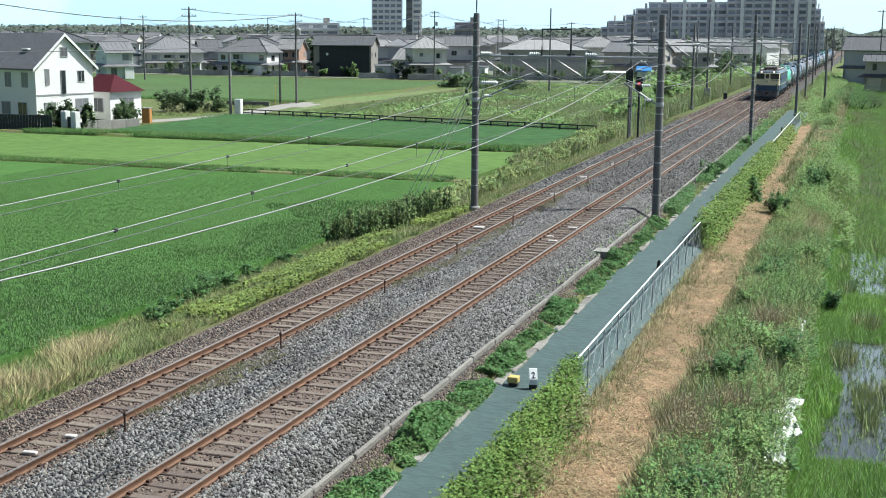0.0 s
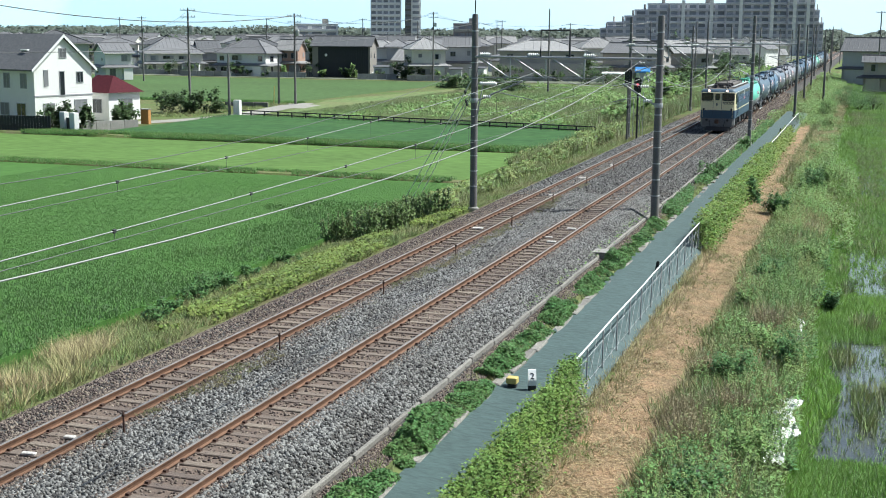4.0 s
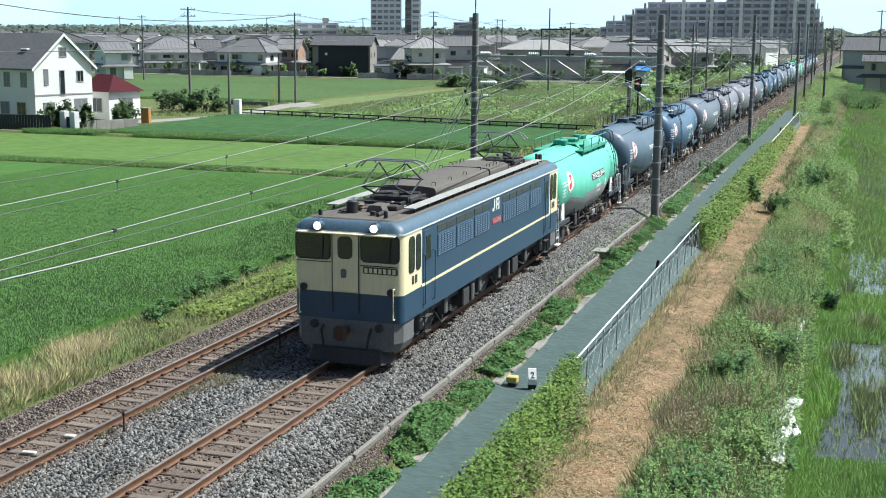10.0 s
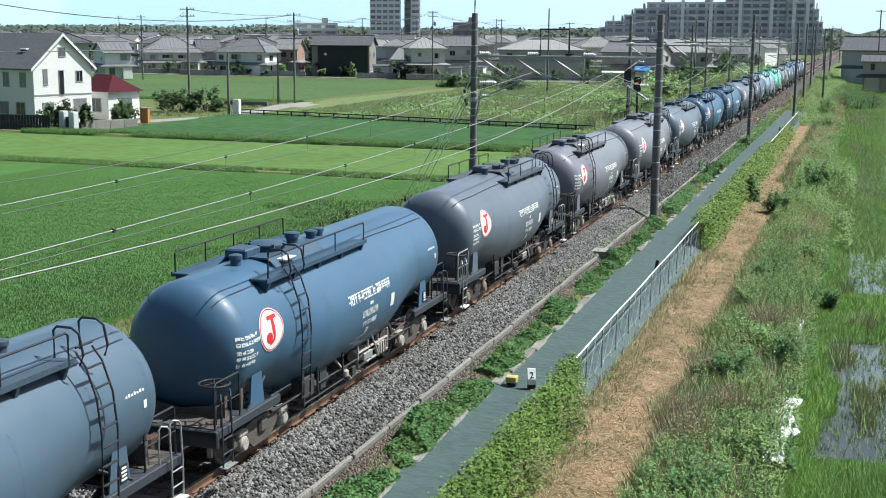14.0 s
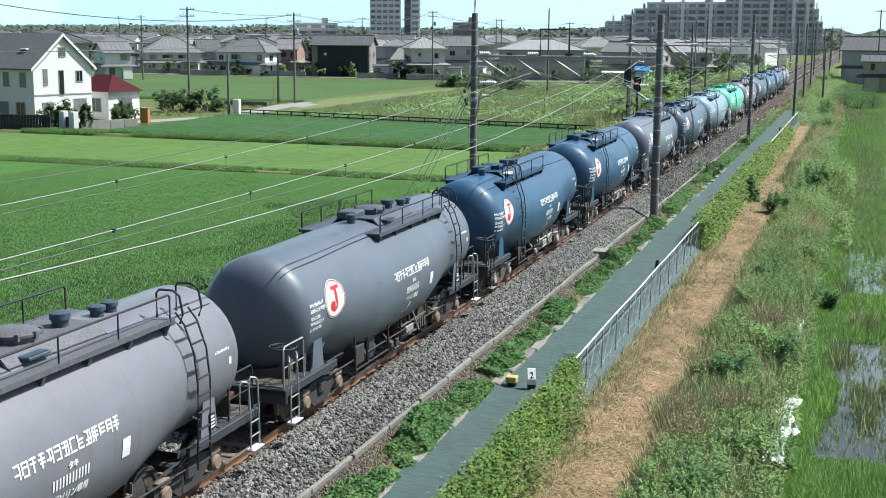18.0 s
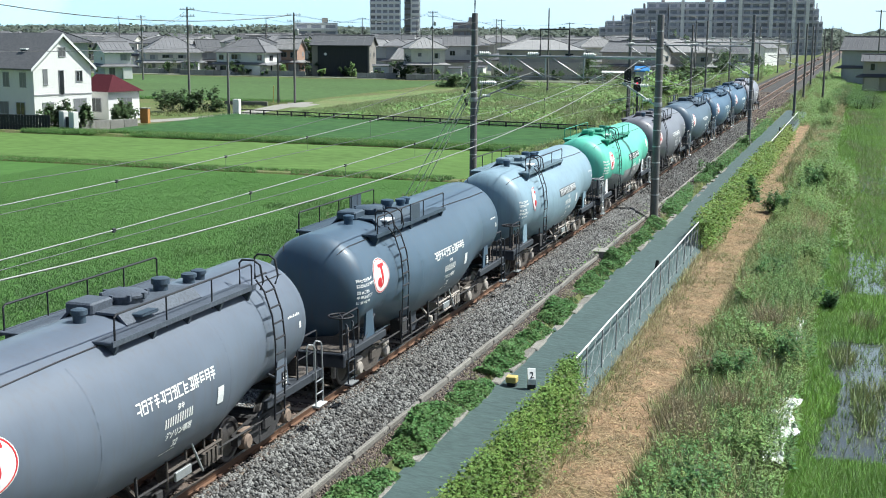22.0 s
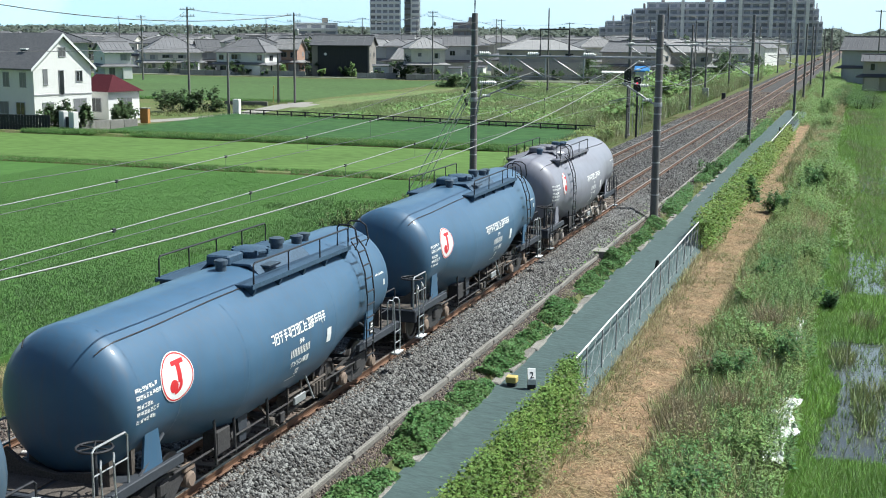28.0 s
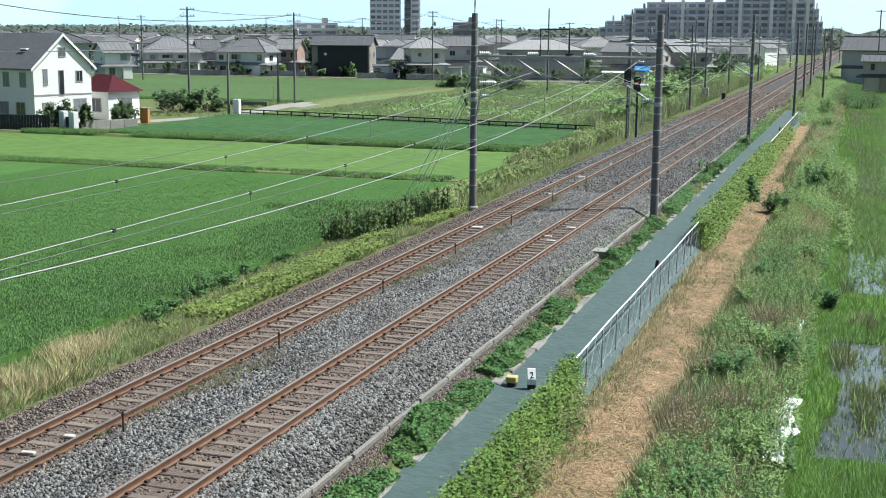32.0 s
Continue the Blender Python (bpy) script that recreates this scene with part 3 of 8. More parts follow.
def shell_text(gg, body, y0, z0, size, out=.018):
    """Painted words that follow the shell, in the built-in font."""
    cu = bpy.data.curves.new("words", "FONT")
    cu.body, cu.size, cu.offset = body, size, .006
    ob = new("words", cu)
    me = bpy.data.meshes.new_from_object(ob.evaluated_get(bpy.context.evaluated_depsgraph_get()))
    gg.add([on_tank(y0 + v.co.x, z0 + v.co.y, out) for v in me.vertices], [tuple(p.vertices) for p in me.polygons])
    bpy.data.objects.remove(ob)
    bpy.data.curves.remove(cu)
    bpy.data.meshes.remove(me)


def glyph_bars(gg, rnd, y, z, w, h, t):
    """One unreadable character as a few plain strokes."""
    for k in rnd.sample((0, .35, .65, 1), rnd.choice((2, 3, 3))):
        a, b = sorted((rnd.choice((0, 0, .15)), rnd.choice((.85, 1, 1))))
        patch(gg, y + a * w, y + b * w, z + k * (h - t), z + k * (h - t) + t)
    for k in rnd.sample((0, .42, .85), rnd.choice((1, 2))):
        patch(gg, y + k * w, y + k * w + t, z + rnd.choice((0, 0, .2)) * h, z + h)


def rail_run(gg, pts, r=.018):
    gg.tube(pts, r, 6)


def bogie(parent, y, rad, base, label, mesh, dark, arm, springs=True):
    b = new("bogie")
    b.parent, b.location = parent, (0, y, 0)
    tagged(b, label)
    for s in (-1, 1):
        x = s * .86
        prof = [(-base / 2 - .28, rad - .02), (-base / 2 - .28, rad + .16), (-base / 2 - .05, rad + .22), (-.42, rad + .30), (.42, rad + .30), (base / 2 + .05, rad + .22), (base / 2 + .28, rad + .16), (base / 2 + .28, rad - .02), (base / 2 - .18, rad + .02), (.34, rad - .22), (-.34, rad - .22), (-base / 2 + .18, rad + .02)]
        part("side_frame", Geo().prismx(prof, x - .07, x + .07), dark, b)
        for dy in (-base / 2, base / 2):
            gg = Geo().lathe([(.12, x - s * .05), (.15, x), (.15, x + s * .13), (.11, x + s * .17)], 14, at=(0, dy, rad), axis="x")
            gg.box(x + s * .06, dy, rad + .2, .14, .34, .1, .02)
            part("axle_box", gg, arm, b, "dusty brown axle box", True)
        if springs:
            for dy in (-.17, .17):
                gg = Geo()
                pts = [(x + .055 * math.cos(a), dy + .055 * math.sin(a), rad - .18 + .34 * a / (10 * math.pi)) for a in np.linspace(0, 10 * math.pi, 50)]
                gg.tube(pts, .016, 5)
                part("spring", gg, dark, b)
    part("bolster", Geo().box(0, 0, rad + .12, 2.0, .34, .26, .04), dark, b)
    k = rad + .08
    for dy in (-base / 2 - k, -base / 2 + k, base / 2 - k, base / 2 + k):
        for s in (-1, 1):
            part("brake_shoe", Geo().box(s * .56, dy, rad, .1, .06, .3, .01), arm, b)
    return b


def tank_wagon(kind, paint, belly, label, group, fittings, sill):
    t = thing("tank_wagon", label, "tank wagon", group)
    # shell
    n = 40
    rings = [[(r * math.sin(2 * math.pi * k / n), y, tank_c(y) + r * math.cos(2 * math.pi * k / n)) for k in range(n)] for y, r in TANK]
    me = mesh_of("tank", Geo().rings(rings), [paint, belly], True)
    if belly is not paint:
        for p in me.polygons:
            if p.center.z < 1.72:
                p.material_index = 1
    tank = part("tank", me, None, t)
    gg = Geo()
    for s in (-1, 1):
        gg.tube([(s * min(.753, .62 * tank_r(y)), y, tank_c(y) + math.sqrt(tank_r(y) ** 2 - min(.753, .62 * tank_r(y)) ** 2) + .012) for y in (1.08, 1.2, 1.46, 2.6, 4.4, 4.7, 8.2, 8.5, 10.3, 11.6, 11.95)], .013, 5)
    part("drip_strip", gg, M_DARKSTEEL, t, "dark drip strip along the shoulder")
    for y in (1.46, 2.62, 4.55, 8.35, 10.28, 11.68):
        gg = Geo()
        r = tank_r(y) + .0012
        gg.rings([[(r * math.sin(2 * math.pi * k / 48), y + d, tank_c(y) + r * math.cos(2 * math.pi * k / 48)) for k in range(48)] for d in (-.02, .02)], cap=False)
        part("weld_seam", gg, paint, tank)
    # top platform and fittings
    A = kind == "A"
    y0, y1 = (5.5, 10.1) if A else (2.5, 7.4)
    deck = part("platform", Geo().box(.82, (y0 + y1) / 2, 3.29, .36, y1 - y0, .05, .01).box(-.82, (y0 + y1) / 2, 3.29, .36, y1 - y0, .05, .01).prism([(-.66, 3.29), (-.45, 3.5), (.45, 3.5), (.66, 3.29), (.66, 3.25), (.42, 3.46), (-.42, 3.46), (-.66, 3.25)], (y0 + y1) / 2 - 1.3, (y0 + y1) / 2 + 1.0), fittings, t)
    for s in (-1, 1):
        for y in np.linspace(y0 + .15, y1 - .15, 5):
            part("bracket", Geo().prism([(s * .7, 3.27), (s * 1.0, 3.27), (s * 1.0, 3.2), (s * .93, 3.04)], y - .035, y + .035), fittings, t)
        part("kerb", Geo().box(s * 1.01, (y0 + y1) / 2, 3.285, .03, y1 - y0, .085), fittings, t)
    for s in (-1, 1):
        gg = Geo()
        top = 3.72
        ys = np.linspace(y0 + .1, y1 - .1, 4 if s > 0 else 5)
        rail_run(gg, [(s * .99, ys[0], 3.25), (s * .99, ys[0], top - .04), (s * .99, ys[0] + .05, top), (s * .99, ys[-1] - .05, top), (s * .99, ys[-1], top - .04), (s * .99, ys[-1], 3.25)])
        for y in ys[1:-1]:
            rail_run(gg, [(s * .99, y, 3.2), (s * .99, y, top)], .014)
        part("railing", gg, fittings if "green" in paint.name else M_DARKSTEEL, t)
    gg = Geo().lathe([(.34, 3.3), (.34, 3.58), (.38, 3.59), (.38, 3.63), (.3, 3.67), (0.02, 3.68)], 20, at=(0, (y0 + y1) / 2 - .4, 0))
    for k in range(8):
        a = k * math.pi / 4
        gg.box(.37 * math.cos(a), (y0 + y1) / 2 - .4 + .37 * math.sin(a), 3.61, .06, .06, .1)
    part("manhole", gg, fittings, t, smooth=True)
    for yy, rr, hh in (((y0 + y1) / 2 + .55, .16, .26), ((y0 + y1) / 2 + 1.5, .14, .16), ((y0 + y1) / 2 + 1.85, .14, .16), (y0 + .5, .13, .2)):
        part("valve", Geo().lathe([(rr * .8, 3.4), (rr * .8, 3.45 + hh * .6), (rr, 3.45 + hh * .62), (rr, 3.45 + hh), (rr * .6, 3.47 + hh), (.01, 3.47 + hh)], 14, at=(.1, yy, 0)), fittings, t, smooth=True)
    part("hatch_cover", Geo().box(.6, (y0 + y1) / 2 - .75, 3.42, .22, .5, .05, .015), P_WHITE if not A else fittings, t)
    part("valve_box", Geo().box(-.2, (y0 + y1) / 2 - 1.1, 3.55, .5, .6, .2, .03), fittings, t)
    # ladder with hoops
    yl = 10.35 if A else 3.45
    gg = Geo()
    path = [(1.0, 3.4), (1.16, 3.2), (1.32, 2.75), (1.38, 2.2), (1.36, 1.5), (1.34, .75)]
    for dy in (-.2, .2):
        rail_run(gg, [(x, yl + dy, z) for x, z in path], .017)
    lad = part("ladder", gg, M_DARKSTEEL, t, "dark steel ladder")
    for i in range(10):
        z = .85 + i * .29
        x = float(np.interp(z, [p[1] for p in path][::-1], [p[0] for p in path][::-1]))
        part("rung", mesh_rung, None, lad, at=(x, yl, z))
    for dy in (-.3, .3):
        gg = Geo()
        rail_run(gg, [(.72, yl + dy, 3.3), (.72, yl + dy, 3.72), (.78, yl + dy, 3.78), (1.02, yl + dy, 3.78), (1.14, yl + dy, 3.7), (1.2, yl + dy, 3.4), (1.14, yl + dy, 3.24)], .02)
        part("ladder_hoop", gg, M_DARKSTEEL, t)
    # emblem
    je, ze = 2.48 if A else 2.28, 2.43
    gg = Geo()
    disc(gg, je, ze, .47, .40, .010)
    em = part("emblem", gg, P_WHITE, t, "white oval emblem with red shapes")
    gg = Geo()
    disc(gg, je, ze, .45, .385, .014, inner=.94)
    part("emblem_ring", gg, P_RED, em)
    gg = Geo()
    patch(gg, je - .1, je + .25, ze + .19, ze + .265, .014)
    patch(gg, je + .02, je + .14, ze - .1, ze + .2, .014)
    disc(gg, je - .11, ze - .13, .125, .105, .014, n=24)
    disc(gg, je - .07, ze - .1, .21, .17, .014, a0=-1.75, a1=.05, n=16, inner=.62)
    part("emblem_shape", gg, P_RED, em)
    # lettering as bars
    gg, rnd = Geo(), random.Random(3)
    for i in range(14):
        glyph_bars(gg, rnd, 5.45 + i * .172, 2.2, .138, .21, .03)
    if "green" in paint.name:
        bg = Geo()
        for i in range(14):
            patch(bg, 5.39 + i * .176, 5.39 + (i + 1) * .176, 2.17, 2.45, .006)
        part("lettering_ground", bg, M_DARKSTEEL, t, "black painted ground of the lettering")
    tagged(part("lettering", gg, P_WHITE, t, "white lettering"), kind="stuff")
    gg = Geo()
    shell_text(gg, "\u30bf\u30ad", 6.56, 2.02, .11)
    for i in range(6):
        patch(gg, 6.22 + i * .145, 6.255 + i * .145, 1.79, 1.95)
        patch(gg, 6.29 + i * .145, 6.325 + i * .145, 1.79, 1.95)
    shell_text(gg, "\u30ac\u30bd\u30ea\u30f3\u5c02\u7528", 6.24, 1.6, .135)
    shell_text(gg, "32", 6.54, 1.4, .17)
    patch(gg, 6.24, 6.72, 1.33, 1.345)
    for j, n in enumerate((7, 8, 5, 7, 6)):
        for i in range(n):
            glyph_bars(gg, rnd, je - 1.16 + i * .088, 2.46 - j * .115 - .03 * (j > 1), .066, .07, .015)
    patch(gg, 7.88, 8.08, 1.72, 2.02)
    for i in range(7):
        patch(gg, 11.05 + i * .075, 11.1 + i * .075, 2.47, 2.505 + .015 * (i % 2))
    patch(gg, 11.5, 11.58, 2.2, 2.33)
    tagged(part("markings", gg, P_WHITE, t, "small white painted markings"), kind="stuff")
    # frame ends
    for e, s in ((0.2, 1), (12.7, -1)):
        fr = part("end_frame", Geo().box(0, e + s * .75, 1.02, 2.3, 1.5, .12, .02), sill, t)
        gg = Geo()
        for x in (-1.12, 1.12):
            gg.box(x, e + s * 1.25, 1.0, .09, 2.5, .17, .015)
        gg.box(0, e + s * .05, .92, 2.35, .1, .3, .02)
        part("sill", gg, sill, fr)
        for x in (-1, 1):
            gg = Geo()
            rail_run(gg, [(x * 1.08, e + s * .1, 1.05), (x * 1.08, e + s * .1, 1.85), (x * 1.08, e + s * .16, 1.9), (x * 1.08, e + s * .95, 1.9), (x * 1.08, e + s * 1.01, 1.84), (x * 1.08, e + s * 1.01, 1.05)], .02)
            rail_run(gg, [(x * 1.08, e + s * .1, 1.48), (x * 1.08, e + s * 1.01, 1.48)], .014)
            part("handrail", gg, M_GALV if "green" in paint.name or (A and s > 0) else M_DARKSTEEL, fr)
            gg = Geo()
            for yy in (.12, .46):
                rail_run(gg, [(x * 1.22, e + s * yy, .38), (x * 1.22, e + s * yy, 1.0), (x * 1.2, e + s * yy, 1.62), (x * 1.18, e + s * (yy + .04), 1.68), (x * 1.12, e + s * (yy + .12), 1.7), (x * 1.1, e + s * (yy + .16), 1.64), (x * 1.1, e + s * (yy + .16), 1.06)], .017)
            for z in (.64, .9):
                rail_run(gg, [(x * 1.22, e + s * .12, z), (x * 1.22, e + s * .46, z)], .015)
            gg.box(x * 1.22, e + s * .29, .38, .16, .42, .03, .005)
            part("step_ladder", gg, P_WHITE if "green" in paint.name else M_GALV if A else sill, fr, "side step ladder with grab rails")
            part("tread", Geo().box(x * 1.225, e + s * .29, .402, .17, .4, .012), P_WHITE if A else M_GALV, fr)
            part("gusset_plate", Geo().prismx([(e + s * 1.4, 1.0), (e + s * 2.0, 1.0), (e + s * 1.86, 1.82), (e + s * 1.52, 1.82)], x * 1.06 - .02, x * 1.06 + .02), P_WHITE if "green" in paint.name else paint, fr, "tall bracing plate")
        if s < 0:
            dpl = part("data_plate", Geo().box(1.09, e + s * 1.62, 1.28, .02, .2, .3, .005), M_BLACKPLATE, fr, "small dark plate with white marks")
            gg = Geo()
            for k in range(4):
                gg.box(1.103, e + s * 1.62, 1.19 + k * .06, .008, .15 - .03 * (k % 2), .03)
            part("plate_marking", gg, P_WHITE, fr)
        part("chequer_deck", Geo().box(.55, e + s * .5, 1.09, 1.0, .8, .02, .004).box(-.55, e + s * .5, 1.09, 1.0, .8, .02, .004), P_DUST, fr, "dusty end platform")
        part("diagonal_strut", Geo().tube([(1.08, e + s * 1.3, 1.06), (1.0, e + s * 2.15, 1.5)], .03, 6).tube([(1.0, e + s * 1.9, 1.1), (1.0, e + s * 2.6, .78)], .025, 6), sill, fr)
        gg = Geo()
        for yy in (.75, 1.35):
            gg.prism([(-.95, 1.08), (.95, 1.08), (.95, 1.5), (.6, 1.27), (0, 1.18), (-.6, 1.27), (-.95, 1.5)], e + s * yy - .05, e + s * yy + .05)
        part("saddle", gg, P_DUST, fr, "dusty curved cradle")
        part("coupler", Geo().box(0, e - s * .22, .88, .16, .5, .16, .03).box(0, e - s * .4, .88, .3, .2, .3, .06), M_RUST, fr)
        gg = Geo()
        rail_run(gg, [(.45, e + s * .02, .75), (.45, e - s * .15, .5), (.42, e - s * .3, .48)], .03)
        part("air_hose", gg, M_DARKSTEEL, fr)
    gg = Geo().tube([(.95, .55, 1.05), (.95, .55, 1.82)], .035, 8)
    bw = part("brake_post", gg, sill, t)
    gg = Geo()
    gg.tube([(.95 + .27 * math.cos(a), .55 + .27 * math.sin(a), 1.84) for a in np.linspace(0, 2 * math.pi, 21)], .02, 6)
    for a in (0, 1.05, 2.1):
        gg.tube([(.95 + .27 * math.cos(a), .55 + .27 * math.sin(a), 1.84), (.95 - .27 * math.cos(a), .55 - .27 * math.sin(a), 1.84)], .014, 5)
    part("brake_wheel", gg, M_GALV if "green" in paint.name else M_DARKSTEEL, bw)
    for y in (2.35, 10.55):
        b = bogie(t, y, .43, 1.65, "two-axle wagon bogie", WHEEL_S, P_DUST if not A else P_UNDER, P_PALE if not A else P_BRAKE)
        for dy in (-.825, .825):
            part("wheelset", WHEEL_S, None, b, at=(0, dy, .43))
    # gear below the belly
    part("brake_cylinder", Geo().lathe([(.02, -.4), (.16, -.4), (.18, -.36), (.18, .3), (.12, .4), (.02, .4)], 14, at=(.75, 5.2, .62), axis="y"), P_UNDER, t, smooth=True)
    part("discharge_pipe", Geo().tube([(.2, 6.5, .9), (.2, 6.5, .55), (.6, 6.5, .5), (1.0, 6.6, .5)], .07, 10).box(1.02, 6.6, .5, .06, .2, .2, .02), P_UNDER, t)
    for y in (3.9, 4.6, 5.9):
        part("hanger_bar", Geo().tube([(1.05, y, 1.35), (1.08, y, .45)], .025, 6), P_UNDER, t)
    part("foot_rail", Geo().tube([(1.08, 3.9, .5), (1.08, 5.9, .5)], .02, 6), P_UNDER, t)
    part("brake_rod", Geo().tube([(1.0, 2.6, .72), (1.0, 10.3, .66)], .022, 6), P_UNDER, t)
    part("brake_lever", Geo().tube([(1.05, 7.6, 1.1), (1.15, 7.8, .55)], .022, 6).box(1.12, 7.2, .72, .05, .5, .16, .01), M_GALV, t)
    part("equipment_box", Geo().box(.9, 4.25, .78, .3, .5, .45, .03), P_UNDER, t)
    gm = P_PALE if not A else P_DUST
    gg = Geo().tube([(1.0, 6.9, .5), (1.0, 8.7, .5)], .03, 6).tube([(1.0, 6.9, .8), (1.0, 8.7, .8)], .03, 6)
    for y in np.linspace(6.9, 8.7, 4):
        gg.tube([(1.0, y, .46), (1.0, y, 1.0)], .026, 6)
    fr = part("brake_frame", gg, gm, t, "dusty steel brake frame")
    gg = Geo().lathe([(.02, -.36), (.13, -.36), (.15, -.3), (.15, .3), (.13, .36), (.02, .36)], 14, at=(.82, 7.4, .66), axis="y")
    part("air_reservoir", gg, gm, fr, smooth=True)
    part("ribbed_box", Geo().box(1.02, 8.25, .66, .1, .5, .22, .02).box(1.08, 8.1, .66, .03, .05, .26).box(1.08, 8.25, .66, .03, .05, .26).box(1.08, 8.4, .66, .03, .05, .26), gm, fr)
    part("valve_handle", Geo().tube([(.85, 5.9, .95), (1.08, 6.0, .62), (1.1, 6.25, .42), (1.0, 6.45, .36)], .035, 6).box(1.1, 6.0, .6, .1, .16, .16, .03), gm, t)
    part("bottom_bracket", Geo().prismx([(4.9, 1.05), (5.3, 1.05), (5.22, .5), (4.98, .5)], .93, .97), sill, t)
    return t


P_PALE = mat("pale_brake_dust", (.36, .32, .28), .85, var=.35, scale=5, fine=30, bump=.1)
M_BLACKPLATE = mat("black_plate", (.02, .02, .022), .5, var=.1, bump=0)
mesh_rung = mesh_of("rung", Geo().tube([(0, -.2, 0), (0, .2, 0)], .016, 6).box(.015, 0, 0, .04, .36, .012), M_DARKSTEEL)


def paint(name, c, rough=0.5, streak=0.2):
    m = mat("tank_paint_" + name, c, rough, var=0.1, scale=0.7, fine=1.4, bump=0.12, streak=streak)
    b = m.node_tree.nodes["Principled BSDF"]
    b.inputs["Coat Weight"].default_value, b.inputs["Coat Roughness"].default_value = .22, .1
    return m


PAINTS = {"green": (.13, .54, .39), "slate": (.066, .107, .153), "navy": (.035, .062, .105), "blue": (.022, .08, .158), "steel": (.05, .113, .192),
          "grey": (.235, .225, .245), "dark_grey": (.108, .13, .165), "ash": (.112, .134, .172), "brown_grey": (.168, .168, .195), "mauve": (.235, .235, .272), "pale_blue": (.225, .325, .39)}
LOOKS = {"green": "mint-green tank wagon with a grimy grey belly", "slate": "slate-blue tank wagon with faded paint", "navy": "dark navy tank wagon with worn paint",
         "blue": "deep blue glossy tank wagon with white markings", "steel": "blue-grey steel tank wagon with white markings", "grey": "dusty grey tank wagon with white markings",
         "dark_grey": "dark blue-grey tank wagon with dull paint", "ash": "blue-grey tank wagon with dull paint", "brown_grey": "brownish grey weathered tank wagon", "mauve": "pale mauve-grey tank wagon at the train's end", "pale_blue": "pale sky-blue tank wagon with white markings"}
ORDER = [("A", "green"), ("A", "slate"), ("B", "steel"), ("A", "dark_grey"), ("B", "brown_grey"), ("A", "brown_grey"), ("A", "dark_grey"), ("B", "blue"), ("B", "blue"), ("A", "ash"), ("B", "slate"), ("B", "pale_blue"), ("B", "green"),
         ("B", "brown_grey"), ("A", "slate"), ("A", "steel"), ("A", "steel"), ("B", "mauve")]
BELLY = mat("belly_grime", (.30, .30, .30), .7, var=.3, scale=1.2, fine=20, bump=.03, streak=.3)
PROTO = {}
for i, (kind, colour) in enumerate(ORDER):
    key = (kind, colour)
    if key not in PROTO:
        pm = paint(colour, PAINTS[colour])
        if kind not in PROTO or colour == "green":
            fit_m = mat("fittings_green", (.06, .30, .20), .6, var=.2) if colour == "green" else mat("fittings_" + colour, tuple(.62 * c + .008 for c in PAINTS[colour]), .6, var=.35, scale=2.5, fine=25, bump=.1)
            sill_m = mat("sill_dark", (.035, .04, .05), .65, var=.3)
            w = tank_wagon(kind, pm, BELLY if colour == "green" else pm, LOOKS[colour], "wagons of the train", fit_m, sill_m)
            if colour != "green":
                PROTO[kind] = w
        else:
            w = copy_thing(PROTO[kind], Matrix())
            fm = mat("fittings_" + colour, tuple(.62 * c + .008 for c in PAINTS[colour]), .6, var=.35, scale=2.5, fine=25, bump=.1)
            w["label"] = LOOKS[colour]
            for o in w.children_recursive:
                base = o.name.split(".")[0]
                if base in ("tank", "weld_seam", "gusset_plate", "platform", "kerb", "bracket", "manhole", "valve_box"):
                    o.data = o.data.copy()
                    for j in range(len(o.data.materials)):
                        o.data.materials[j] = pm if base in ("tank", "weld_seam", "gusset_plate") else fm
        PROTO[key] = w
    else:
        w = copy_thing(PROTO[key], Matrix())
    TRAIN.append((w, WAGON_Y0 + PITCH_M * i))
for (w, _), (kind, colour) in zip(TRAIN, ORDER):
    if colour == "slate":            # upright notice boards on the railings
        for s in (-1, 1):
            yb = (7.9 if kind == "A" else 5.6) - .5 * s
            part("notice_board", Geo().box(s * 1.0, yb, 3.48, .03, .62, .46, .01).box(s * 1.015, yb - .36, 3.45, .03, .04, .6), mat("notice_board_dark", (.05, .07, .095), .55, var=.2), w, "dark upright notice board")
    shift = .5 if colour == "pale_blue" else .42 if colour == "mauve" else .17 if (kind, colour) == ("B", "green") else 0
    for o in w.children:
        if shift and o.name.startswith("emblem"):
            o.location.y += shift
    if (kind, colour) == ("B", "green"):
        bg = Geo()
        disc(bg, 11.2, 2.52, .2, .22, .012)
        part("round_mark", bg, P_WHITE, w, "plain white painted round mark")
    if colour == "pale_blue":
        bg = Geo()
        for i in range(14):
            patch(bg, 5.39 + i * .176, 5.39 + (i + 1) * .176, 2.17, 2.44, .006)
        part("lettering_ground", bg, M_DARKSTEEL, w, "black painted ground of the lettering")


# -- locomotive --
def plan(hw, y0, y1, r, front=True, back=True, n=5):
    pts = []
    for cx, cy, a0, rnd in ((hw, y0, -90, front), (hw, y1, 0, back), (-hw, y1, 90, back), (-hw, y0, 180, front)):
        if rnd:
            sx, sy = (-1 if cx > 0 else 1), (1 if cy == y0 else -1)
            for a in np.linspace(radians(a0), radians(a0 + 90), n + 1):
                pts.append((cx + sx * r + r * math.cos(a), cy + sy * r + r * math.sin(a)))
        else:
            pts.append((cx, cy))
    return pts


def slab(gg, poly, z0, z1, inset=0.0, hw=1.4, y0=0, y1=15.6):
    cxm, cym = 0, (y0 + y1) / 2
    top = [((x * (1 - inset / hw)), cym + (y - cym) * (1 - inset / (cym - y0)), z1) for x, y in poly]
    return gg.rings([[(x, y, z0) for x, y in poly], top])


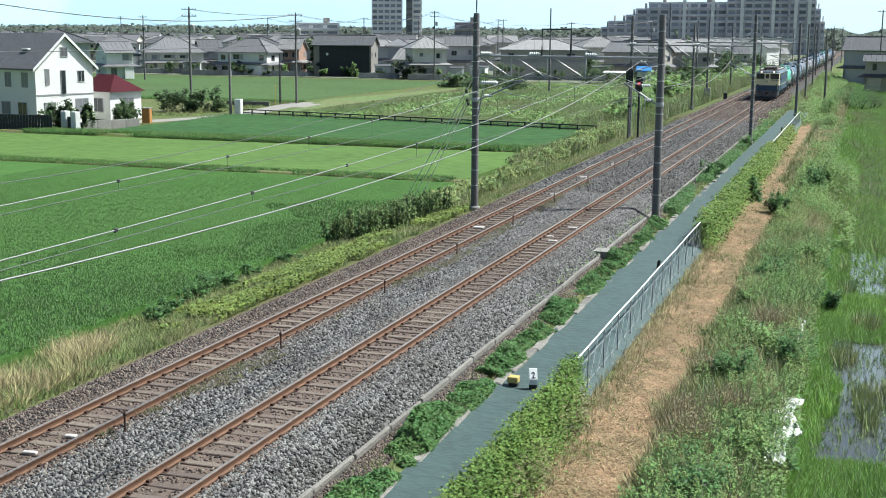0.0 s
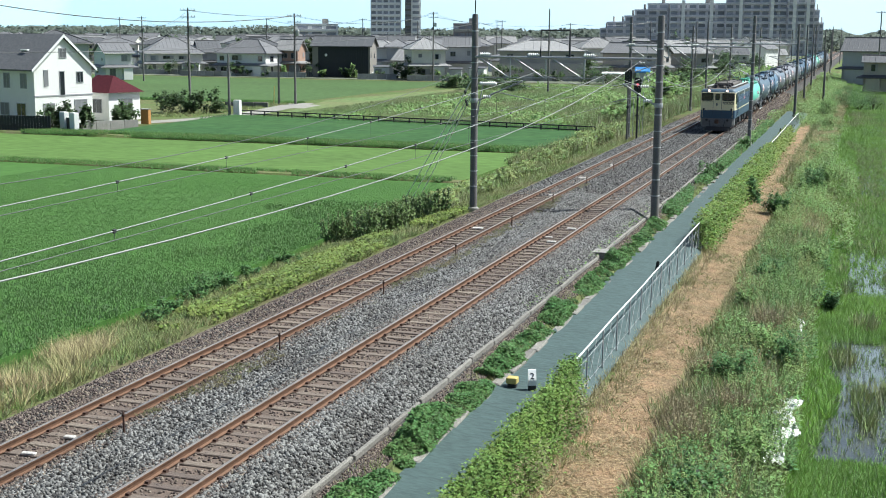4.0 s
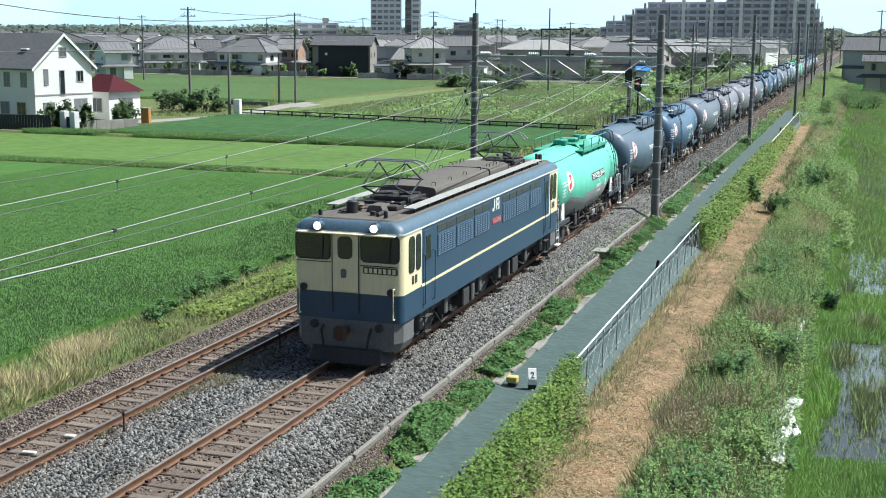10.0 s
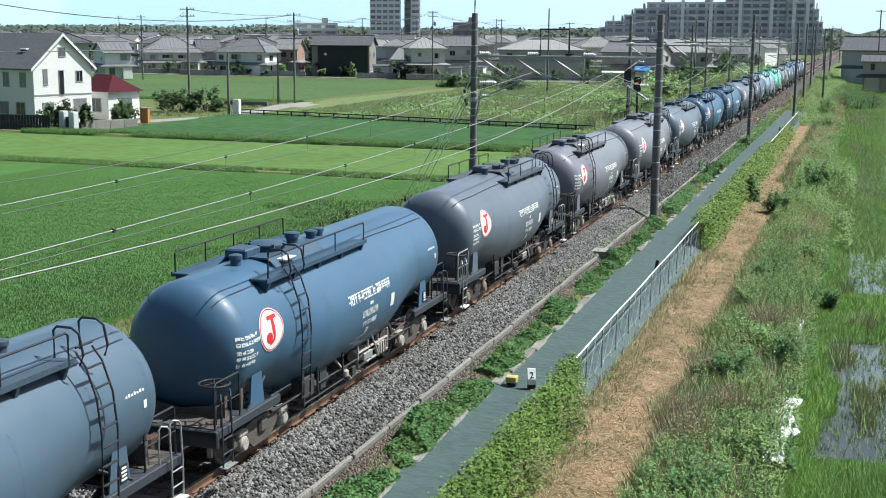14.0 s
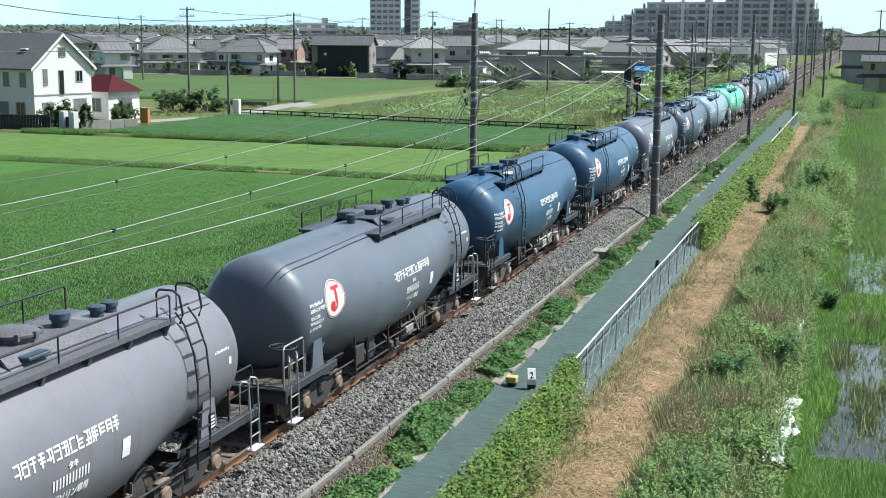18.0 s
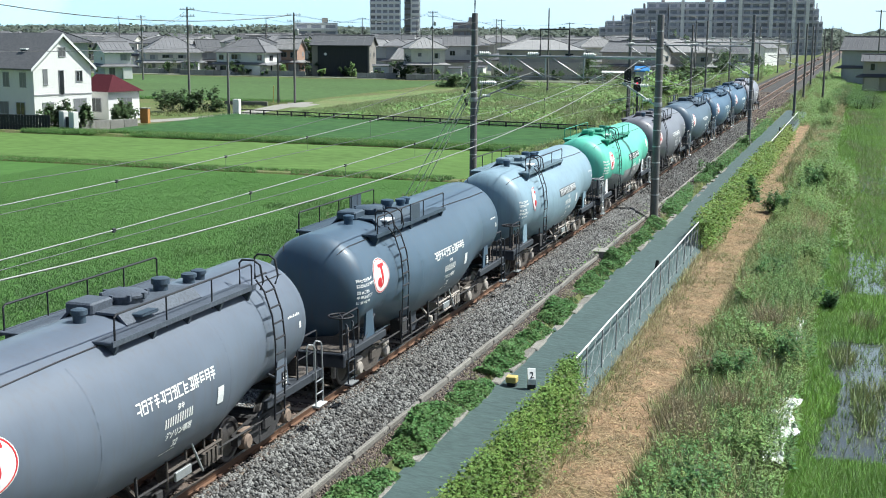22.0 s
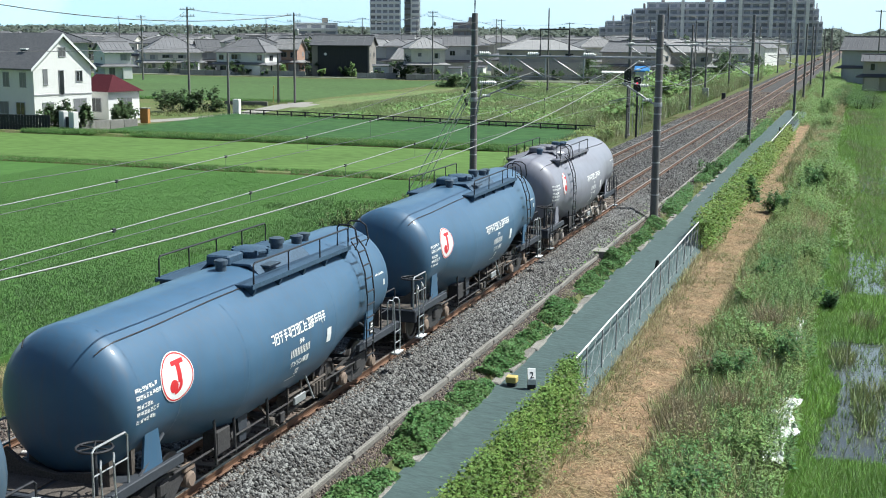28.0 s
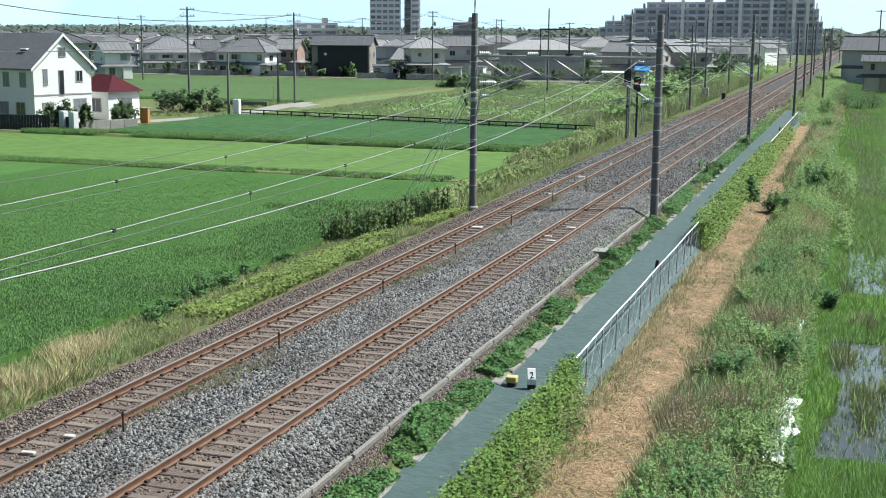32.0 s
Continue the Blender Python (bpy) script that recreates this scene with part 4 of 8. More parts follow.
def rounded_pane(x0, x1, z0, z1, r, y0, y1, across=False):
    """A pane with round corners; across: it lies in a side wall, its thickness along x."""
    pts = []
    for cx, cz, a in ((x1 - r, z1 - r, 0), (x0 + r, z1 - r, 90), (x0 + r, z0 + r, 180), (x1 - r, z0 + r, 270)):
        pts += [(cx + r * math.cos(radians(a + k * 22.5)), cz + r * math.sin(radians(a + k * 22.5))) for k in range(5)]
    return Geo().prismx(pts, y0, y1) if across else Geo().prism(pts, y0, y1)


def locomotive():
    t = thing("electric_locomotive", "blue and cream electric locomotive with two pantographs", "locomotive")
    LEN = 15.6
    full = plan(1.4, 0, LEN, .22)
    body = part("body", slab(Geo(), full, 1.12, 1.78), P_BLUE, t, "blue body with cream cabs", True)
    part("side_wall", slab(Geo(), plan(1.398, 1.36, 14.24, .1, False, False), 1.78, 3.22), P_BLUE, body, "blue machine room side", False)
    for a, b, f in ((0, 1.36, True), (14.24, LEN, False)):
        part("cab", slab(Geo(), plan(1.4, a, b, .22, f, not f), 1.78, 3.22, y0=a, y1=b), P_CREAM, body, "cream driving cab", True)
    part("gutter", Geo().rings([[(x, y, z) for x, y in plan(1.42, -.02, LEN + .02, .23)] for z in (3.212, 3.245)]), P_GUTTER, t, "white rain gutter", True)
    for a, s in ((0, -1), (LEN, 1)):
        part("visor", Geo().box(0, a + s * .07, 3.21, 2.5, .2, .03, .01), P_CREAM, t)
    part("roof_edge", Geo().rings([[(x, y, 3.245) for x, y in full], [(x * .985, LEN / 2 + (y - LEN / 2) * .995, 3.34) for x, y in full], [(x * .9, LEN / 2 + (y - LEN / 2) * .985, 3.45) for x, y in full], [(x * .8, LEN / 2 + (y - LEN / 2) * .975, 3.5) for x, y in full]]), P_FADED, t, "sun-faded blue roof shoulder", smooth=True)
    part("roof_deck", Geo().rings([[(x * .84, LEN / 2 + (y - LEN / 2) * .97, 3.49) for x, y in full], [(x * .78, LEN / 2 + (y - LEN / 2) * .965, 3.53) for x, y in full]]), P_ROOF, t, "dusty grey roof")
    for (y0, y1, zt) in ((4.1, 9.0, 3.86), (9.15, 11.1, 3.86)):
        gg = Geo().prism([(-.8, 3.5), (.8, 3.5), (.8, zt - .1), (.77, zt - .04), (.7, zt - .01), (.4, zt + .015), (-.4, zt + .015), (-.7, zt - .01), (-.77, zt - .04), (-.8, zt - .1)], y0, y1)
        rb = part("roof_hatch", gg, P_ROOF, t, "raised dusty roof cover")
        gg = Geo()
        for yy in np.linspace(y0 + .4, y1 - .4, 4):
            for x in (-.6, .6):
                gg.tube([(x - .05, yy, zt - .03), (x - .05, yy, zt + .08), (x + .05, yy, zt + .08), (x + .05, yy, zt - .03)], .012, 5)
        part("lifting_eyes", gg, M_DARKSTEEL, rb)
    for s in (-1, 1):
        pl = part("roof_walkway", Geo().box(s * 1.02, 7.75, 3.66, .3, 12.6, .03, .008), mat("walkway_plank", (.33, .325, .31), .8, var=.25, scale=3, fine=20, bump=.1), t, "pale plank walkway")
        gg = Geo()
        for y in np.linspace(1.7, 13.8, 13):
            gg.box(s * 1.08, y, 3.57, .04, .05, .16)
        part("walkway_supports", gg, M_DARKSTEEL, pl)
    # pantographs
    for yc in (3.0, 12.75):
        p = new("pantograph")
        p.parent, p.location = t, (0, yc, 0)
        tagged(p, "raised dark diamond pantograph")
        gg = Geo().box(-.55, 0, 3.66, .08, 1.9, .1, .01).box(.55, 0, 3.66, .08, 1.9, .1, .01)
        for y in (-.8, 0, .8):
            gg.box(0, y, 3.66, 1.2, .1, .08, .01)
        part("base_frame", gg, M_DARKSTEEL, p)
        for x in (-.55, .55):
            for y in (-.7, .7):
                part("insulator", Geo().lathe([(.06, 3.5), (.1, 3.53), (.06, 3.56), (.1, 3.59), (.06, 3.62)], 10, at=(x, y, 0)), P_BRAKE, p)
        for s in (-1, 1):
            for x in (-.5, .5):
                part("lower_arm", Geo().tube([(x, s * .25, 3.72), (x * .9, -s * .95 * 1, 4.08)], .028, 6), M_DARKSTEEL, p)
                part("upper_arm", Geo().tube([(x * .9, -s * .95, 4.08), (x * .75, s * .02, 4.6)], .02, 6), M_DARKSTEEL, p)
            part("cross_tube", Geo().tube([(-.5, s * .95, 4.08), (.5, s * .95, 4.08)], .02, 6), M_DARKSTEEL, p)
            part("diagonal_brace", Geo().tube([(-.45, s * .95, 4.08), (.37, 0, 4.6)], .013, 5), M_DARKSTEEL, p)
        gg = Geo()
        for y in (-.17, .17):
            gg.tube([(-.95, y, 4.45), (-.8, y, 4.6), (-.62, y, 4.66), (.62, y, 4.66), (.8, y, 4.6), (.95, y, 4.45)], .022, 6)
        gg.box(-.4, 0, 4.62, .04, .4, .04).box(.4, 0, 4.62, .04, .4, .04)
        part("collector_head", gg, M_GALV, p)
        gg = Geo()
        for y in (-.5, .3):
            gg.lathe([(.1, -.45), (.1, .45)], 10, at=(.2, y, 3.74), axis="x")
        gg.box(-.15, .1, 3.76, .5, .4, .16, .03).box(.62, -.2, 3.72, .18, .7, .14, .03)
        part("actuator", gg, P_UNDER, p)
    for i, (x, y, r, h) in enumerate([(-.35, 1.15, .14, .34), (.75, .62, .05, .2), (-.9, .5, .05, .18), (-.2, 14.5, .15, .36), (.7, 15.1, .05, .26), (-.7, 15.1, .05, .2), (.3, .9, .07, .14), (.95, 14.6, .07, .3)]):
        part("roof_fitting", Geo().lathe([(r, 3.5), (r, 3.5 + h * .9), (r * .7, 3.5 + h), (.01, 3.5 + h)], 12, at=(x, y, 0)), M_DARKSTEEL, t, smooth=True)
    part("roof_box", Geo().prism([(-.1, 3.5), (.4, 3.5), (.3, 3.7), (0, 3.7)], 1.4, 2.0), P_ROOF, t)
    gg = Geo()
    gg.tube([(.5, .7, 3.58), (.5, 1.2, 3.6)], .05, 8)
    gg.tube([(-.6, .9, 3.56), (.1, 2.1, 3.6), (.6, 2.3, 3.6)], .02, 6)
    gg.tube([(-.7, 1.2, 3.56), (-.7, 14.2, 3.56)], .025, 6)
    part("roof_conduit", gg, P_UNDER, t)
    for i, (xx, yy, sx, sy, hz) in enumerate(((.45, 2.0, .3, .5, .12), (-.55, 1.9, .35, .3, .16), (.5, 4.0 - .4, .5, .3, .1), (-.5, 11.6, .4, .4, .14), (.4, 11.7, .3, .5, .12), (.3, 14.2, .4, .3, .14), (-.6, 14.0, .3, .4, .12))):
        part("roof_case", Geo().box(xx, yy, 3.5 + hz / 2 + .03, sx, sy, hz, .02, rz=.1 * i), P_ROOF if i % 2 else P_UNDER, t)
    for yy in (1.5, 2.2, 4.0, 11.3, 13.9, 14.6):
        part("roof_insulator", Geo().lathe([(.04, 3.5), (.08, 3.55), (.05, 3.58), (.08, 3.62), (.05, 3.65), (.08, 3.69), (.03, 3.72)], 10, at=(-.25 if int(yy) % 2 else .3, yy, 0)), P_BRAKE, t, smooth=True)
    # fronts
    for a, s in ((0, -1), (LEN, 1)):
        f = new("cab_front")
        f.parent = t
        Y = lambda d: a + s * d
        for x0, x1 in ((-1.3, -.45), (.38, 1.3)):
            w = part("windscreen", rounded_pane(x0, x1, 2.58, 3.18, .09, Y(-.01), Y(.02)), M_GLASS, f, "dark cab windscreen")
            part("windscreen_frame", rounded_pane(x0 - .035, x1 + .035, 2.545, 3.215, .12, Y(-.012), Y(.012)), M_DARKSTEEL, w, "dark rubber seal")
            part("wiper", Geo().tube([((x0 + x1) / 2 + .25, Y(.04), 2.6), ((x0 + x1) / 2 + .28, Y(.045), 3.12)], .012, 5), M_DARKSTEEL, w)
        d = part("gangway_door", Geo().box(-.03, Y(.015), 2.5, .66, .06, 1.4, .02), P_CREAM, f, "cream connecting door")
        part("door_window", rounded_pane(-.22, .16, 2.6, 3.14, .12, Y(.03), Y(.055)), M_GLASS, d)
        part("door_seam", Geo().tube([(-.37, Y(.03), 1.3), (-.37, Y(.03), 3.2)], .012, 4).tube([(.31, Y(.03), 1.3), (.31, Y(.03), 3.2)], .012, 4).tube([(-1.3, Y(.03), 2.5), (-.4, Y(.03), 2.5)], .01, 4).tube([(.36, Y(.03), 2.47), (1.3, Y(.03), 2.47)], .01, 4), M_DARKSTEEL, d)
        part("door_plate", rounded_pane(-.14, .0, 2.14, 2.36, .05, Y(.03), Y(.06)), P_SKIRT, d, "grey inset plate")
        part("front_plate", Geo().box(.86, Y(.02), 2.36, .88, .03, .16, .01), mat("plate_dark", (.07, .05, .045), .5, var=.2), f, "dark number plate with pale bars")
        gg = Geo()
        for i in range(7):
            gg.box(.5 + i * .118, Y(.038), 2.36, .075, .012, .11)
        part("plate_bars", gg, P_CREAM, f)
        for x in (-.72, .72):
            h = part("headlight", Geo().lathe([(.13, 0), (.14, s * .1), (.115, s * .16), (.02, s * .16)], 16, at=(x, Y(-.06), 3.37), axis="y"), P_BLUE, f, smooth=True)
            part("headlight_lens", Geo().lathe([(.1, s * .162), (.08, s * .18), (.01, s * .19)], 16, at=(x, Y(-.06), 3.37), axis="y"), LAMP, h, "lit warm headlight lens")
        for x in (-1.12, 1.12):
            part("tail_lamp", Geo().lathe([(.09, 0), (.09, s * .06), (.02, s * .07)], 12, at=(x, Y(0), 1.86), axis="y"), M_DARKSTEEL, f)
            gg = Geo().tube([(x * 1.08, Y(.01), 1.95), (x * 1.08, Y(.1), 1.95), (x * 1.08, Y(.1), 1.22), (x * 1.08, Y(.01), 1.22)], .022, 6)
            part("grab_rail", gg, P_CREAM, f)
        sk = part("skirt", Geo().rings([[(x * k, (y if s < 0 else LEN - y), z) for x, y in [(-1.36, .2), (-1.2, -.02), (1.2, -.02), (1.36, .2), (1.36, .9), (1.2, .95), (-1.2, .95), (-1.36, .9)]] for z, k in ((1.12, 1), (.62, 1), (.42, .93))]), P_SKIRT, t, "dusty grey skirt")
        part("snow_plough", Geo().rings([[(x, (y if s < 0 else LEN - y), z) for x, y in [(-1.15 * k, .3), (-.95 * k, -.08 - q), (0, -.2 - q), (.95 * k, -.08 - q), (1.15 * k, .3), (0, .5)]] for z, k, q in ((.45, .9, 0), (.12, 1.0, .12))]), P_UNDER, sk, "dark snow plough")
        part("coupler", Geo().box(0, Y(.25), .88, .18, .5, .18, .03).box(0, Y(.42), .88, .32, .22, .34, .06), M_RUST, sk)
        for x in (-.62, .62):
            gg = Geo().tube([(x, Y(.02), .95), (x, Y(.14), .85), (x * .9, Y(.16), .5), (x * .8, Y(.1), .42)], .03, 8)
            part("air_hose", gg, M_DARKSTEEL, sk)
            part("jumper_socket", Geo().lathe([(.1, 0), (.1, s * .1), (.06, s * .14), (.01, s * .14)], 12, at=(x * 1.35, Y(0), .98), axis="y"), P_UNDER, sk)
    # sides
    for s in (-1, 1):
        x = s * 1.4
        part("stripe", Geo().box(x, 7.8, 1.79, .03, 12.95, .06), P_CREAM, t, "thin cream waist stripe")
        for yw, flip in ((0, 1), (LEN, -1)):
            for y0, y1 in ((.46, .80), (.95, 1.24)):
                yc = yw + flip * (y0 + y1) / 2
                hw = (y1 - y0) / 2
                w = part("cab_window", rounded_pane(yc - hw, yc + hw, 2.27, 3.09, .1, x - .02, x + .02, True), M_GLASS, t, "dark rounded cab side window")
                part("window_frame", rounded_pane(yc - hw - .03, yc + hw + .03, 2.24, 3.12, .12, x - .014, x + .014, True), M_DARKSTEEL, w)
            yc = yw + flip * 1.79
            d = part("side_door", Geo().box(x, yc, 2.16, .024, .6, 1.95, .02), P_BLUE, t, "narrow blue crew door")
            part("door_window", Geo().box(x + s * .012, yc, 2.68, .016, .34, .6, .03), M_GLASS, d)
            for q in (-.36, .36):
                part("door_rail", Geo().tube([(x, yc + q, 1.3), (x + s * .07, yc + q, 1.32), (x + s * .07, yc + q, 2.55), (x, yc + q, 2.57)], .017, 6), P_BLUE, d)
            part("cab_step", Geo().box(x, yc, .95, .12, .5, .03, .005).box(x - s * .02, yc, .55, .12, .4, .03, .005).tube([(x, yc - .22, 1.12), (x, yc - .2, .5)], .015, 5).tube([(x, yc + .22, 1.12), (x, yc + .2, .5)], .015, 5), P_UNDER, t)
            gg = Geo()
            for k in range(2):
                gg.box(x + s * .006, yw + flip * (.72 + k * .22), 2.05, .012, .14, .2)
            part("emblem_bars", gg, P_UNDER, t)
        for y0, y1 in ((2.52, 3.92), (4.06, 5.48), (5.64, 7.06), (8.46, 9.86), (9.97, 11.4), (11.62, 13.0)):
            lv = part("louvre", Geo().box(x, (y0 + y1) / 2, 2.6, .02, y1 - y0, .58, .01), P_LOUVRE, t, "grey-blue louvred grille")
            gg = Geo()
            for z in np.linspace(2.36, 2.84, 9):
                for yy in np.linspace(y0 + .12, y1 - .12, 6):
                    gg.prism([(x, z + .02), (x + s * .03, z - .012), (x, z - .022)], yy - .085, yy + .085)
            part("slats", gg, P_LOUVRE, lv)
            uw = part("upper_window", Geo().box(x, (y0 + y1) / 2, 3.03, .02, y1 - y0, .17, .03), mat("dusty_glass", (.045, .05, .045), .3, var=.3), t, "dusty narrow upper window")
            part("window_bar", Geo().box(x, (y0 + y1) / 2, 3.03, .03, .03, .17), P_BLUE, uw)
        gg = Geo()
        gg.box(x, 7.58, 2.98, .014, .09, .34).box(x, 7.5, 2.85, .014, .24, .08)
        gg.box(x, 7.8, 2.98, .014, .09, .34).box(x, 7.93, 3.11, .014, .26, .08).box(x, 8.04, 3.04, .014, .08, .16).box(x, 7.93, 2.96, .014, .26, .07).box(x, 8.03, 2.87, .014, .1, .13)
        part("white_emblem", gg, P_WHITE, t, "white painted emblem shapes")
        pl = part("side_plate", Geo().box(x, 7.8, 2.5, .03, .86, .17, .01), mat("plate_red", (.32, .05, .06), .5, var=.2), t, "red number plate")
        gg = Geo()
        for i in range(7):
            gg.box(x + s * .018, 7.47 + i * .11, 2.5, .012, .06, .1)
        part("plate_bars", gg, mat("plate_letters", (.6, .3, .3), .5), pl)
    # running gear
    for y in (2.75, 7.8, 12.85):
        b = bogie(t, y, .56, 2.8, "dark two-axle driving bogie", WHEEL_L, P_UNDER, P_UNDER, False)
        for dy in (-1.4, 1.4):
            part("wheelset", WHEEL_L, None, b, at=(0, dy, .56))
        for s in (-1, 1):
            for dy in (-1.75, -1.05, 1.05, 1.75):
                pts = [(s * 1.02 + .09 * math.cos(q), dy + .09 * math.sin(q), .45 + .3 * q / (10 * math.pi)) for q in np.linspace(0, 10 * math.pi, 60)]
                part("coil_spring", Geo().tube(pts, .022, 5), P_UNDER, b)
            for dy in (-.45, .45):
                part("sand_box", Geo().box(s * 1.12, dy * 2.2, .82, .26, .24, .5, .03), P_SAND, b, "dark grey sand box")
            gg = Geo().tube([(s * 1.15, -1.9, .75), (s * 1.2, -1.2, .5), (s * 1.18, -.4, .72)], .025, 6).tube([(s * 1.1, .2, .9), (s * 1.22, .6, .42), (s * 1.15, 1.3, .4)], .025, 6)
            part("sand_pipe", gg, P_UNDER, b)
    part("underframe", Geo().box(0, 7.8, .98, 2.3, 14.0, .3, .03), P_UNDER, t)
    for y, l in ((5.25, .9), (10.3, 1.0), (5.9, .4), (9.6, .3)):
        for s in (-1, 1):
            part("equipment_box", Geo().box(s * 1.12, y, .74, .4, l * .6, .5, .03), P_SAND if l < .5 else P_UNDER, t)
    return t


P_SAND = mat("sand_box_grey", (.085, .085, .085), .75, var=.3, streak=.3)
LAMP = glow("headlight_glow", (1.0, .72, .58), 1.3)
P_LOUVRE = mat("louvre_blue_grey", (0.034, 0.075, 0.125), .6, var=.15, scale=3, bump=.02)
P_GUTTER = mat("gutter_grey", (.68, .68, .66), .6, var=.2, scale=3, streak=.3)
loco = locomotive()

# ---- lineside things ----
M_BLACK = mat("black_plastic", (.02, .02, .022), .5, var=.2, bump=.0)
M_YELLOW = mat("yellow_paint", (.5, .4, .13), .6, var=.15)
edging = thing("concrete_edging", "weathered concrete edging along the ballast", "edging", kind="structure")
M_EDGE = mat("edging_concrete", (.23, .215, .19), .9, var=.45, scale=2.5, fine=25, bump=.4, spread=.15)
me = mesh_of("edging_slab", Geo().box(0, 0, 0, .1, 1.96, .34, .02), M_EDGE)
for i in range(50):
    y = 9 + 2.0 * i
    o = part("edging_slab", me, None, edging, at=(2.03 + random.uniform(-.015, .015), y, -.665 + random.uniform(-.025, .025)))
    o.rotation_euler = (random.uniform(-.01, .01), 0, random.uniform(-.012, .012))
curb = thing("concrete_curb", "row of loose pale concrete curb blocks", "curb", kind="structure")
me = mesh_of("curb_block", Geo().box(0, 0, 0, .26, 1.18, .3, .03), M_EDGE)
for i in range(62):
    if random.random() < .85:
        o = part("curb_block", me, None, curb, at=(3.06 + random.uniform(-.04, .04), 9 + 1.2 * i, -.905 + random.uniform(-.06, .03)))
        o.rotation_euler = (random.uniform(-.03, .03), random.uniform(-.05, .05), random.uniform(-.05, .05))
pit = thing("cable_pit", "small concrete cable pit with a lid", "cable pit", at=(2.1, 46.7, -.75))
part("box", Geo().box(0, 0, .16, .62, .8, .34, .02), M_CONC, pit)
part("lid", Geo().box(0, 0, .35, .68, .86, .05, .015), M_CONC, pit)

post = thing("distance_post", "small white distance post with a black number", "marker", at=(3.97, 28.9, -.92), rz=20)
part("slab", Geo().prismx([(-.09, .2), (.09, .2), (.09, .58), (.05, .58), (-.09, .34)], -.1, .1), P_WHITE, post)
part("foot", Geo().box(0, 0, .1, .2, .14, .24, .015), M_BLACK, post, "black painted foot")
txt = bpy.data.curves.new("number", "FONT")
txt.body, txt.size, txt.extrude, txt.align_x = "2", .22, .004, "CENTER"
num = new("number", txt)
num.parent, num.location, num.rotation_euler = post, (0, -.056, .32), (radians(90), 0, 0)
num.data.materials.append(M_BLACK)
dp = bpy.context.evaluated_depsgraph_get()
nm = bpy.data.meshes.new_from_object(num.evaluated_get(dp))
bpy.data.objects.remove(num)
nm.materials.clear()
nm.materials.append(M_BLACK)
o = part("number", nm, None, post)
o.location, o.rotation_euler = (0, -.0775, .3735), (radians(60), 0, 0)
mk = thing("gauge_marker", "low yellow marker block with a black base", "marker", at=(3.45, 28.95, -.92))
part("base", Geo().box(0, 0, .09, .22, .2, .2, .02), M_BLACK, mk)
part("cap", Geo().box(0, 0, .26, .27, .25, .16, .015), M_YELLOW, mk, "yellow painted cap")
for x, y, h, lean in ((4.33, 46.0, .42, .15), (4.3, 75.5, .4, -.1), (4.2, 118, .4, .1)):
    v = thing("vent_pipe", "short black plastic pipe standing in the sheeting", "pipe", "short pipes", at=(x, y, -.95))
    o = part("pipe", Geo().lathe([(.06, -.1), (.06, h), (.05, h), (.05, h - .1)], 14), M_BLACK, v, smooth=True)
    o.rotation_euler.y = lean
for i, y in enumerate((20.65, 27.74, 35.0, 42.2, 49.8, 57.5, 65.1, 72.6, 80.2)):
    v = thing("cable_stake", "thin rusty stake between the tracks", "stake", "stakes between the tracks", at=(-2.4 - (.1 if i > 4 else 0), y, -.3))
    part("stake", Geo().lathe([(.022, 0), (.02, .62), (.012, .64)], 8), M_RUST, v)
    part("clip", Geo().box(0, 0, .56, .07, .05, .06, .01), M_RUST, v)
M_DIRTYPLATE = mat("dirty_plate", (.5, .47, .43), .8, var=.5, scale=5, fine=20, bump=.2)
for x, y, rz, sx, sy in ((-3.3, 20.1, .5, .34, .16), (-3.45, 19.0, .4, .42, .14), (-3.6, 48.8, .3, .62, .42), (-3.5, 68.5, .3, .6, .45), (-3.25, 60.4, .3, .5, .4), (-3.2, 75.9, .3, .5, .4), (.1, 50.1, .2, .55, .3), (.1, 46.6, .2, .5, .25), (-.25, 47.6, .2, .4, .2)):
    tagged(new("balise", mesh_of("balise", Geo().box(0, 0, 0, sx * .7, sy * .8, .06, .025), M_DIRTYPLATE)), "flat pale plate lying between the rails", "track plate", "plates between the rails").matrix_basis = pose(x, y, -.135, 0, 0, math.degrees(rz) * .3)

# wire fence with a white top pipe
fence = thing("wire_fence", "grey wire-mesh fence with a white top pipe", "fence")
FX, FB, FT = 5.12, -1.25, .1
part("top_pipe", Geo().tube([(FX, y, FT + .012 * math.sin(y * .8)) for y in np.linspace(27.6, 132, 60)], .022, 8), P_WHITE, fence, "white painted top pipe")
M_POST = mat("weathered_post", (.36, .37, .37), .7, .3, var=.3, bump=.05)
pm = mesh_of("fence_post", Geo().lathe([(.021, 0), (.021, 1.3), (.016, 1.33), (.005, 1.34)], 8), M_POST)
for i in range(53):
    part("fence_post", pm, None, fence, at=(FX, 28 + 2.0 * i, FB))
part("bottom_pipe", Geo().tube([(FX, 27.6, FB + .12), (FX, 132, FB + .12)], .018, 6), M_GALV, fence)
g = Geo()
for y in np.arange(28, 56, 1.0):
    for k in (1, -1):
        a, b = (FB + .14, FT - .04) if k > 0 else (FT - .04, FB + .14)
        g.tube([(FX, y, a), (FX, y + 1.2, b)], .0045, 3)
for z in np.linspace(FB + .4, FT - .3, 2):
    g.tube([(FX, 28, z), (FX, 56, z)], .006, 4)
tagged(part("wire_mesh", g, M_POST, fence, "thin woven wires"), kind="stuff")

# low barrier along the irrigation ditch
bar = thing("ditch_barrier", "low dark barrier along an irrigation ditch", "barrier")
bx0, by0, bx1, by1 = -54.5, 123.2, -12.5, 115.0
